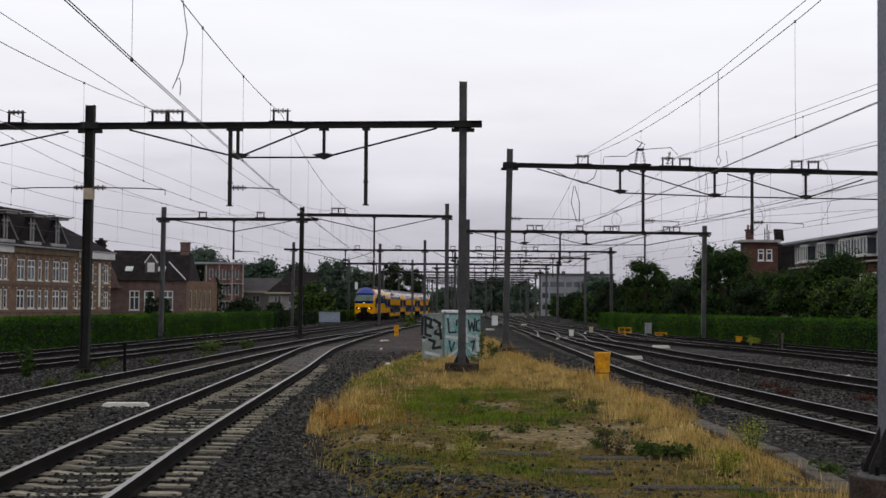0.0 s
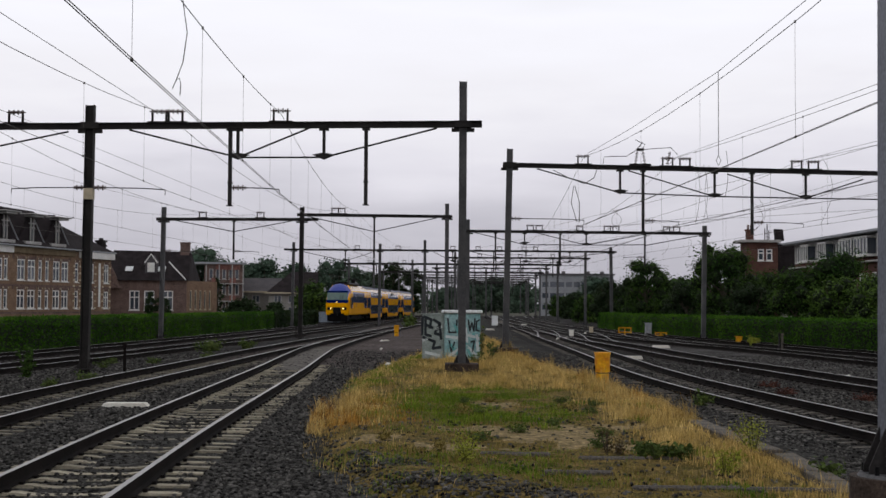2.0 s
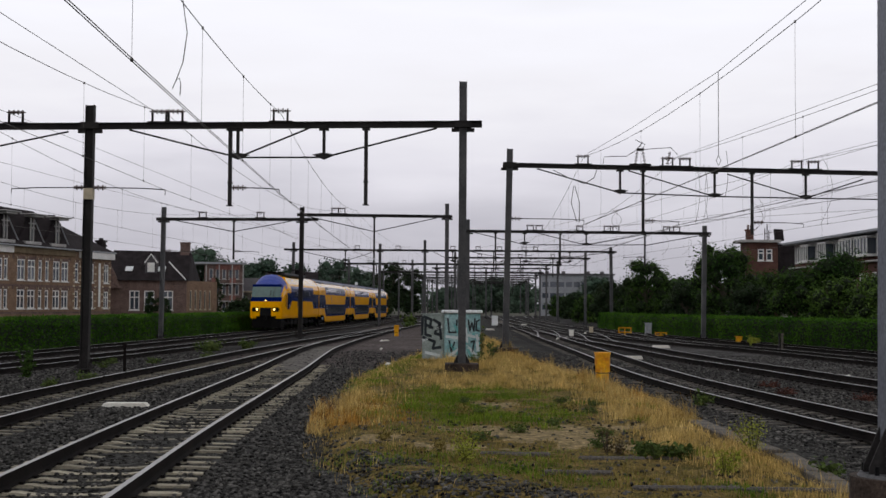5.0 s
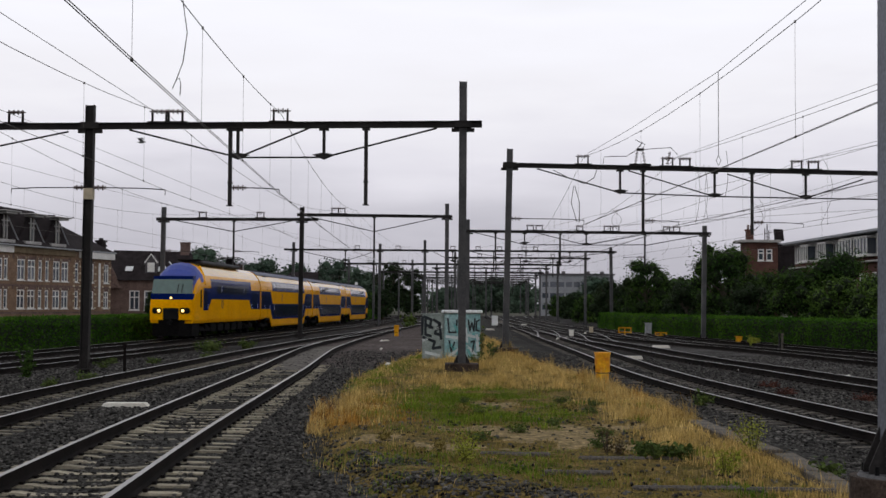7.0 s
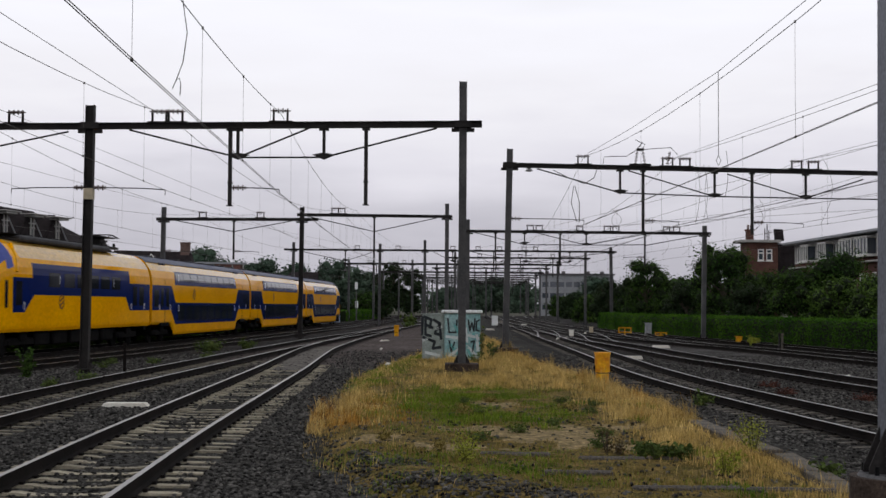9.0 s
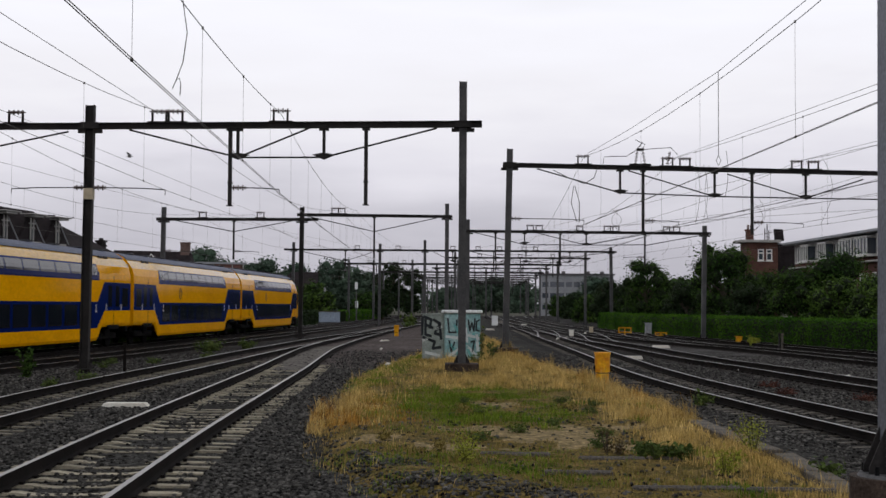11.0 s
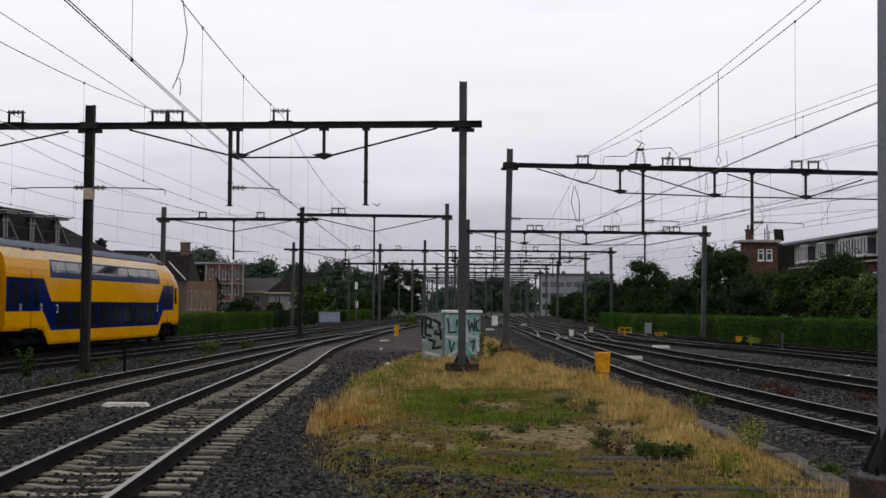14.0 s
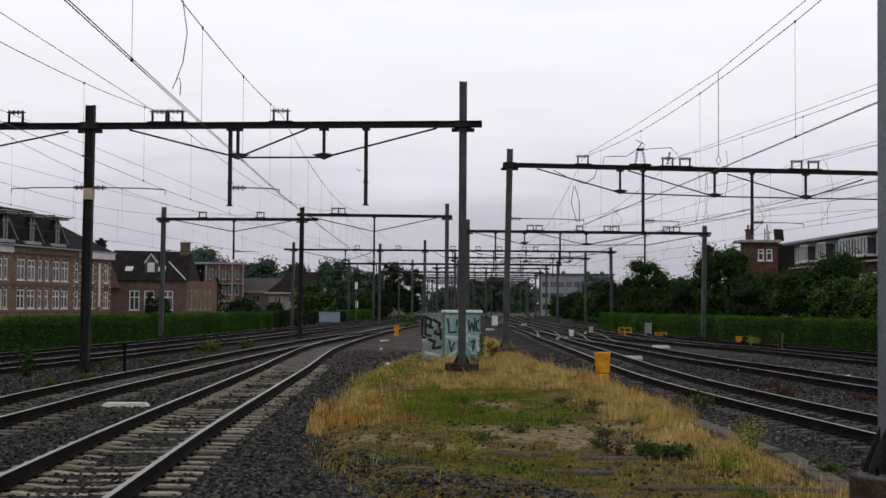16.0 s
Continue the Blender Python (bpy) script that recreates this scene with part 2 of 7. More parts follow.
M_RAILING = mat("blue_grey_railing", (0.30, 0.36, 0.44), (0.24, 0.29, 0.36), scale=2, fine=20, bump=0.1)
M_TIMBERT = mat("tan_timber", (0.19, 0.145, 0.09), (0.13, 0.095, 0.06), scale=1.5, fine=9, bump=0.1)
M_PALEP = mat("weathered_pale_paint", (0.42, 0.41, 0.40), (0.30, 0.29, 0.28), scale=1.5, fine=9, bump=0.1)
M_PATCH = mat("dry_earth", (0.31, 0.225, 0.105), (0.11, 0.085, 0.034), scale=5.0, fine=15, bump=1.0, dist=0.05, dirt=0.6)


# ---- helpers for meshes ----
def part(name, bm, material, parent=None, label=""):
    me = bpy.data.meshes.new(name)
    bm.normal_update()
    bm.to_mesh(me)
    bm.free()
    for m in (material if isinstance(material, (list, tuple)) else (material,)):
        me.materials.append(m)
    ob = new(name, me)
    if parent is not None:
        ob.parent = parent
    if label:
        ob["label"] = label
    return ob


def pymesh(name, verts, faces, material, parent=None):
    me = bpy.data.meshes.new(name)
    me.from_pydata(verts, [], faces)
    me.materials.append(material)
    me.update()
    ob = new(name, me)
    if parent is not None:
        ob.parent = parent
    return ob


def base(name, x=0.0, y=0.0, z=0.0, rz=0.0):
    ob = new(name)
    ob.matrix_basis = pose(x, y, z, 0, 0, rz)
    return ob


def box(bm, c, s, rz=0.0, bevel=0.0, mi=0):
    r = bmesh.ops.create_cube(bm, size=1.0, matrix=Matrix.Translation(c) @ Matrix.Rotation(radians(rz), 4, "Z") @ Matrix.Diagonal((*s, 1)))
    fs = {f for v in r["verts"] for f in v.link_faces}
    if bevel:
        es = list({e for v in r["verts"] for e in v.link_edges})
        out = bmesh.ops.bevel(bm, geom=es, offset=bevel, segments=1, affect="EDGES")
        fs |= set(out["faces"])
    for f in fs:
        if f.is_valid:
            f.material_index = mi


def rod(bm, a, b, r, n=8, r2=None):
    a, b = Vector(a), Vector(b)
    d = b - a
    m = Matrix.Translation((a + b) / 2) @ d.to_track_quat("Z", "Y").to_matrix().to_4x4()
    bmesh.ops.create_cone(bm, cap_ends=True, segments=n, radius1=r, radius2=r if r2 is None else r2, depth=d.length, matrix=m)


def hbeam(bm, a, b, w, h, t=0.016, upv=(0, 0, 1)):
    """I-section between two points: flanges w wide, h deep along upv."""
    a, b, upv = Vector(a), Vector(b), Vector(upv)
    d = (b - a).normalized()
    side = d.cross(upv).normalized()
    u = side.cross(d).normalized()
    prof = [(-w / 2, h / 2), (w / 2, h / 2), (w / 2, h / 2 - t), (t / 2, h / 2 - t), (t / 2, t - h / 2), (w / 2, t - h / 2), (w / 2, -h / 2), (-w / 2, -h / 2), (-w / 2, t - h / 2),
            (-t / 2, t - h / 2), (-t / 2, h / 2 - t), (-w / 2, h / 2 - t)]
    ends = [[bm.verts.new(p + side * x + u * y) for x, y in prof] for p in (a, b)]
    fs = [bm.faces.new(ends[0]), bm.faces.new(ends[1][::-1])]
    for i in range(12):
        fs.append(bm.faces.new((ends[0][i], ends[1][i], ends[1][(i + 1) % 12], ends[0][(i + 1) % 12])))
    bmesh.ops.recalc_face_normals(bm, faces=fs)


def strip(bm, pts, r, n=5):
    """A tube along a polyline."""
    p = [Vector(q) for q in pts]
    rings = []
    for i, q in enumerate(p):
        d = (p[min(i + 1, len(p) - 1)] - p[max(i - 1, 0)])
        if d.length < 1e-6:
            continue
        d.normalize()
        a = d.cross(Vector((0, 0, 1)) if abs(d.z) < 0.95 else Vector((0, 1, 0))).normalized()
        b = d.cross(a)
        if rings and rings[-1][1].dot(a) < 0:
            a, b = -a, -b
        rings.append(([bm.verts.new(q + (a * math.cos(2 * math.pi * k / n) + b * math.sin(2 * math.pi * k / n)) * r) for k in range(n)], a))
    for (u, _), (v, _) in zip(rings, rings[1:]):
        for k in range(n):
            bm.faces.new((u[k], u[(k + 1) % n], v[(k + 1) % n], v[k]))
    for u in (rings[0][0], rings[-1][0]):
        bm.faces.new(u)


def prism(bm, poly, axis, lo, hi, mi=0):
    """Extrude a polygon: axis 'x' takes (y, z) points, 'y' takes (x, z), 'z' takes (x, y)."""
    def at(p, h):
        return {"x": (h, p[0], p[1]), "y": (p[0], h, p[1]), "z": (p[0], p[1], h)}[axis]
    lo_v = [bm.verts.new(at(p, lo)) for p in poly]
    hi_v = [bm.verts.new(at(p, hi)) for p in poly]
    fs = [bm.faces.new(lo_v), bm.faces.new(hi_v[::-1])]
    k = len(poly)
    for i in range(k):
        fs.append(bm.faces.new((lo_v[i], hi_v[i], hi_v[(i + 1) % k], lo_v[(i + 1) % k])))
    for f in fs:
        f.material_index = mi
    bmesh.ops.recalc_face_normals(bm, faces=fs)


def smooth_path(pts, step=1.0):
    """Catmull-Rom through plan points (x, y), sampled about every step metres."""
    p = [Vector((*q, 0)) for q in pts]
    p = [2 * p[0] - p[1]] + p + [2 * p[-1] - p[-2]]
    out = []
    for i in range(1, len(p) - 2):
        n = max(2, int((p[i + 1] - p[i]).length / step))
        for k in range(n):
            t = k / n
            a, b, c, d = p[i - 1], p[i], p[i + 1], p[i + 2]
            out.append(0.5 * ((2 * b) + (c - a) * t + (2 * a - 5 * b + 4 * c - d) * t * t + (3 * b - a - 3 * c + d) * t ** 3))
    out.append(p[-2])
    return out


class Line:
    """A centreline in plan with arc length."""

    def __init__(self, pts, step=1.0):
        self.p = np.array([(v.x, v.y) for v in smooth_path(pts, step)])
        self.s = np.concatenate([[0], np.cumsum(np.hypot(*np.diff(self.p, axis=0).T))])

    def at(self, s, side=0.0):
        x, y = np.interp(s, self.s, self.p[:, 0]), np.interp(s, self.s, self.p[:, 1])
        a, b = max(s - 0.5, 0), min(s + 0.5, self.s[-1])
        dx = np.interp(b, self.s, self.p[:, 0]) - np.interp(a, self.s, self.p[:, 0])
        dy = np.interp(b, self.s, self.p[:, 1]) - np.interp(a, self.s, self.p[:, 1])
        n = math.hypot(dx, dy) or 1
        dx, dy = dx / n, dy / n
        return x + dy * side, y - dx * side, math.degrees(math.atan2(dy, dx))

    def s_of(self, y):
        return float(np.interp(y, self.p[:, 1], self.s))

    def x_of(self, y):
        return float(np.interp(y, self.p[:, 1], self.p[:, 0]))


# ---- plan: centrelines of the tracks, (x, y) in metres, y away from the platform ----
MAIN = Line([(-38.7, -100), (-31.4, -50), (-24.0, 0), (-21.1, 20), (-18.97, 40), (-17.4, 60), (-16.17, 80), (-15.12, 100), (-14.1, 120),
             (-13.1, 140), (-12.16, 160), (-11.23, 180), (-10.3, 200), (-9.2, 220), (-7.8, 240), (-6.2, 260), (-3.0, 295), (4, 360), (12, 430)])
SECOND = Line([(MAIN.at(s, 4.0)[0], MAIN.at(s, 4.0)[1]) for s in np.arange(60, MAIN.s[-1], 18)])
L_NEAR = Line([(-2.9, -24), (-3.55, 2), (-4.08, 13.6), (-4.40, 21.1), (-4.72, 33), (-4.95, 41.5), (-5.35, 52), (-5.6, 62), (-5.4, 80), (-4.6, 105), (-3.1, 138),
               (-1.7, 170), (1.0, 230), (6, 300)])
L_NEXT = Line([(-8.0, -24), (-8.1, 2), (-8.16, 22.3), (-8.25, 29.7), (-8.17, 35.5), (-7.97, 43.7), (-7.7, 55), (-7.0, 72), (-6.2, 85), (-5.1, 100), (-4.5, 108)])
R_NEAR = Line([(12.2, -24), (9.6, 4), (8.6, 14), (7.6, 25.5), (7.1, 32.4), (6.8, 38.9), (6.75, 46), (6.9, 55), (7.1, 69), (7.25, 88), (7.66, 115), (7.75, 150),
               (8.2, 190), (11, 300)])
R_NEXT = Line([(17.0, -24), (14.6, 4), (13.2, 20), (11.89, 36.3), (11.28, 46.3), (10.6, 54), (10.13, 69), (9.58, 81.5), (9.14, 99), (8.5, 120), (7.85, 145)])
R_THIRD = Line([(23.6, -24), (21.5, 4), (19.4, 30), (17.1, 55.2), (16.2, 66), (14.6, 76), (12.5, 92), (11.2, 113), (10.8, 150), (12, 230), (15, 300)])
R_FOURTH = Line([(28.5, -24), (26.6, 8), (23.3, 40), (20.4, 62.5), (18.9, 78), (16.4, 96), (14.8, 118), (14.2, 160), (15.5, 230), (19, 300)])
Z_LEFT, Z_MAIN, Z_RIGHT = 0.05, -0.12, -0.10


def ease(a, b, x):
    t = min(1, max(0, (x - a) / (b - a)))
    return t * t * (3 - 2 * t)


ISLAND = [(11.5, 1.9, 4.4), (13.6, 0.6, 4.45), (14.8, -0.9, 4.47), (17.8, -1.75, 4.5), (21, -2.0, 4.55), (25, -2.3, 4.7), (31, -2.35, 4.9), (36, -2.45, 4.5), (40, -2.4, 4.1),
          (47, -1.9, 3.5), (58, -0.8, 3.3), (75, 0.6, 3.4), (96, 1.9, 3.4), (120, 2.6, 3.3)]


def island_at(y):
    ys = [r[0] for r in ISLAND]
    return float(np.interp(y, ys, [r[1] for r in ISLAND])), float(np.interp(y, ys, [r[2] for r in ISLAND]))


def ground_z(x, y):
    left = SECOND.x_of(y)
    z = -0.322 + 0.163 * ease(left + 1.7, left + 3.2, x)
    z += -0.143 * ease(4.4, 5.6, x) * (1 if y < 130 else 0.4)
    if y > 120:
        z = z + (-0.35 - z) * ease(120, 200, y)
    return z + 0.02 * noise.noise(Vector((x * 0.6, y * 0.6, 0)))


# ---- ground: one sheet to the horizon ----
def build_ground():
    xs = sorted({*np.round(np.arange(-30, 30.1, 0.75), 3), *(-2500, -900, -300, -120, -60, 60, 120, 300, 900, 2500)})
    ys = sorted({*np.round(np.arange(-40, -6, 3.0), 3), *np.round(np.arange(-6, 60, 0.75), 3), *np.round(np.arange(60, 330, 5.0), 3), *(-900, -200, -80, 400, 600, 1200, 4000)})
    vs, fs = [], []
    for y in ys:
        for x in xs:
            near = -30 <= x <= 30 and -40 <= y <= 330
            vs.append((x, y, ground_z(x, y) if near else -0.36))
    k = len(xs)
    for j in range(len(ys) - 1):
        for i in range(k - 1):
            fs.append((j * k + i, j * k + i + 1, (j + 1) * k + i + 1, (j + 1) * k + i))
    g = pymesh("ground", vs, fs, M_BALLAST)
    g.data.materials.append(M_EARTH)
    for m in (M_BALLASTD, M_BALLASTG, M_BALLASTR):
        g.data.materials.append(m)
    for p in g.data.polygons:
        p.use_smooth = True
        cx, cy = p.center.x, p.center.y
        wob = 0.8 * noise.noise(Vector((cx * 0.5, cy * 0.3, 12)))
        if abs(p.center.x) > 29 or p.center.y > 330 or p.center.y < -40:
            p.material_index = 1
        elif p.center.x < L_NEXT.x_of(min(p.center.y, 100)) - 1.7 or p.center.x > R_NEAR.x_of(p.center.y) - 1.9:
            p.material_index = 2
            if cy < 95 and R_NEXT.x_of(cy) + 1.4 < cx + wob < R_FOURTH.x_of(cy) + 3.0 and cy > 22:
                p.material_index = 3
        elif 44 + 4 * wob < cy < 150 and cx < 0.5 + wob:
            p.material_index = 4
    tagged(g, "dark grey-brown crushed stone railway ballast ground", "ground", kind="structure")


def bare_at(x, y):
    """Where the verge is trodden to bare sandy earth."""
    for cx, cy, a, b in ((1.75, 20.2, 1.0, 1.7), (0.6, 21.3, 0.9, 0.7), (2.2, 18.6, 0.7, 0.5), (0.4, 18.6, 0.7, 0.5), (1.0, 26.5, 0.5, 1.2), (2.9, 21.8, 0.5, 0.6), (-0.9, 19.6, 0.4, 0.6)):
        if ((x - cx) / a) ** 2 + ((y - cy) / b) ** 2 < 0.75 + 1.5 * noise.noise(Vector((x * 2.2, y * 1.3, 4))):
            return True
    return False


def build_island():
    vs, fs = [], []
    cols = 44
    ys = np.arange(11.5, 120, 0.3)
    for y in ys:
        a, b = island_at(y)
        for i in range(cols + 1):
            t = i / cols
            x = a + (b - a) * t + (0.12 * noise.noise(Vector((y * 0.9, i * 0.01, 3))) if i in (0, cols) else 0)
            edge = min(t, 1 - t) * (b - a)
            z = ground_z(x, y)
            z = z - 0.03 + (0.03 - z) * ease(0.0, 0.7, edge) + 0.035 * noise.noise(Vector((x * 1.1, y * 1.1, 7))) * ease(0, 0.6, edge)
            vs.append((x, y, z))
    k = cols + 1
    for j in range(len(ys) - 1):
        for i in range(cols):
            fs.append((j * k + i, j * k + i + 1, (j + 1) * k + i + 1, (j + 1) * k + i))
    g = pymesh("verge", vs, fs, M_SOIL)
    g.data.materials.append(M_PATCH)
    for p in g.data.polygons:
        p.use_smooth = True
        c = p.center
        if bare_at(c.x, c.y):
            p.material_index = 1
    tagged(g, "grassy verge of dry soil between the tracks", "verge", kind="structure")


# ---- tracks ----
RAIL_PROFILE = [(-0.036, 0.0), (0.036, 0.0), (0.036, -0.038), (0.011, -0.05), (0.011, -0.14), (0.07, -0.158), (0.07, -0.17), (-0.07, -0.17), (-0.07, -0.158),
                (-0.011, -0.14), (-0.011, -0.05), (-0.036, -0.038)]


def sleeper_mesh(name, material, length=2.5):
    bm = bmesh.new()
    prof = []
    half = length / 2
    for x, z in ((-half, -0.02), (-0.55, 0.0), (-0.3, -0.032), (0.3, -0.032), (0.55, 0.0), (half, -0.02)):
        prof.append((x, z))
    prism(bm, prof + [(half, -0.2), (-half, -0.2)], "x", -0.105, 0.105)
    for v in bm.verts:
        v.co = Vector((v.co.y, v.co.x, v.co.z))
        if v.co.z > -0.1:
            v.co.y *= 0.84
    for sx in (-0.753, 0.753):
        for k in (-1, 1):
            box(bm, (sx + k * 0.1, 0, 0.012), (0.05, 0.1, 0.04), mi=1)
    bmesh.ops.recalc_face_normals(bm, faces=bm.faces)
    me = bpy.data.meshes.new(name)
    bm.to_mesh(me)
    bm.free()
    me.materials.append(material)
    me.materials.append(M_RUST)
    return me


SLEEPER_C = sleeper_mesh("sleeper", M_SLEEPER)
SLEEPER_D = sleeper_mesh("sleeper_dark", M_TIMBER)
SLEEPER_B = sleeper_mesh("sleeper_dull", M_SLEEPERB)
SLEEPER_G = sleeper_mesh("sleeper_grey", M_SLEEPERG)


def track(line, z, label, y0, y1, sleepers_to, sleeper, s_from=0.0, skip=None):
    t = base("railway_track")
    tagged(t, label, "railway track", "railway tracks", "structure")
    s0, s1 = max(line.s_of(y0), s_from), line.s_of(y1)
    for side in (-0.753, 0.753):
        bm = bmesh.new()
        rows = []
        for s in np.arange(s0, s1, 1.2):
            x, y, a = line.at(s, side)
            nx, ny = math.sin(radians(a)), -math.cos(radians(a))
            rows.append([bm.verts.new((x + nx * u, y + ny * u, z + v)) for u, v in RAIL_PROFILE])
        k = len(RAIL_PROFILE)
        for r0, r1 in zip(rows, rows[1:]):
            for i in range(k):
                f = bm.faces.new((r0[i], r0[(i + 1) % k], r1[(i + 1) % k], r1[i]))
                f.material_index = 1 if i == 0 else 0
        bmesh.ops.recalc_face_normals(bm, faces=bm.faces)
        part("rail", bm, [M_RUST, M_RAILTOP], t, "steel rail, worn bright on top")
    rnd = random.Random(int(y0 * 10 + z * 100 + line.p[0][0] * 7))
    count = 0
    far_v, far_f = [], []
    s = s0 + 0.2
    while s < s1 - 0.3:
        x, y, a = line.at(s)
        if skip and skip(y):
            s += 0.6
            continue
        if y < sleepers_to and count < 290:
            o = new("sleeper", sleeper)
            o.parent = t
            o.matrix_basis = pose(x, y, z - 0.17 + rnd.uniform(-0.012, 0.008), rnd.uniform(-0.6, 0.6), rnd.uniform(-0.4, 0.4), a - 90 + rnd.uniform(-0.6, 0.6))
            count += 1
        elif y < 210:
            k = len(far_v)
            m = pose(x, y, z - 0.18, 0, 0, a - 90)
            for q in ((-1.25, -0.12, 0), (1.25, -0.12, 0), (1.25, 0.12, 0), (-1.25, 0.12, 0), (-1.25, -0.12, -0.1), (1.25, -0.12, -0.1)):
                far_v.append(m @ Vector(q))
            far_f += [(k, k + 1, k + 2, k + 3), (k, k + 4, k + 5, k + 1)]
        s += 0.6
    if far_v:
        tagged(pymesh("sleepers", far_v, far_f, sleeper.materials[0], t), kind="stuff")
    return t


build_ground()
build_island()
track(L_NEAR, Z_LEFT, "straight ballasted track with pale concrete sleepers", -22, 300, 62, SLEEPER_C, skip=lambda y: y > 47)
track(L_NEXT, Z_LEFT, "ballasted siding with concrete sleepers joining at points", -22, 108, 58, SLEEPER_B, skip=lambda y: y > 50)
track(SECOND, Z_MAIN, "dark ballasted track beside the main line", -22, 400, 100, SLEEPER_D)
track(MAIN, Z_MAIN, "dark ballasted main line beside the hedge", -22, 420, 100, SLEEPER_D)
track(R_NEAR, Z_RIGHT, "curving ballasted track with grey concrete sleepers", -22, 300, 100, SLEEPER_G)
track(R_NEXT, Z_RIGHT, "ballasted track with dark sleepers running into points", -22, 145, 100, SLEEPER_D)
track(R_THIRD, Z_RIGHT, "dark ballasted track among parallel tracks", -22, 300, 110, SLEEPER_D)
track(R_FOURTH, Z_RIGHT, "dark ballasted track along the hedge", -22, 300, 90, SLEEPER_D)
# crossovers between tracks
XOVER_A = Line([(7.25, 84), (7.4, 92), (8.2, 104), (8.6, 112), (8.75, 116)])
XOVER_B = Line([(9.7, 78), (9.9, 84), (10.9, 96), (11.4, 106), (11.3, 112)])
XOVER_C = Line([(14.9, 74.5), (14.2, 84), (13.9, 92), (14.6, 106), (14.7, 118)])
for xo in (XOVER_A, XOVER_B, XOVER_C):
    track(xo, Z_RIGHT, "short connecting track of a set of points", 60, 130, 0, SLEEPER_D)


# ---- overhead line portals ----
def insulator_frame(parent, x, y, z, w=0.42, h=0.32):
    bm = bmesh.new()
    for k in (-1, 1):
        box(bm, (x + k * w / 2, y, z + h / 2), (0.06, 0.06, h))
    box(bm, (x, y, z + 0.02), (w + 0.3, 0.06, 0.04))
    fr = part("insulator_frame", bm, M_STEELB, parent)
    bm = bmesh.new()
    for i in range(7):
        u = x - w / 2 + w * i / 6
        rod(bm, (u - 0.018, y, z + h + 0.02), (u + 0.018, y, z + h + 0.02), 0.075 if i % 2 == 0 else 0.045, 8)
    rod(bm, (x - w / 2 - 0.09, y, z + h + 0.02), (x + w / 2 + 0.09, y, z + h + 0.02), 0.018, 6)
    part("insulator", bm, M_PORC, fr, "brown ribbed insulator")


def reg_arm(parent, x, y, z, dx, dz=-0.05, length=1.0):
    """Registration arm with its insulator, from a post out to the contact wire."""
    bm = bmesh.new()
    ex = x + dx * length
    pts = [(x + dx * 0.45, y, z), (x + dx * (0.45 + (length - 0.45) * 0.6), y, z - 0.01), (ex, y, z + dz)]
    strip(bm, pts, 0.018, 6)
    rod(bm, (ex, y, z + dz), (ex, y, z + dz - 0.16), 0.012, 5)
    arm = part("registration_arm", bm, M_STEELB, parent)
    bm = bmesh.new()
    for i in range(6):
        u = x + dx * (0.1 + 0.07 * i)
        rod(bm, (u, y, z), (u + 0.03 * (1 if dx > 0 else -1), y, z), 0.085 if i % 2 == 0 else 0.05, 8)
    rod(bm, (x, y, z), (x + dx * 0.5, y, z), 0.02, 6)
    part("insulator", bm, M_PORC, arm, "brown ribbed insulator")


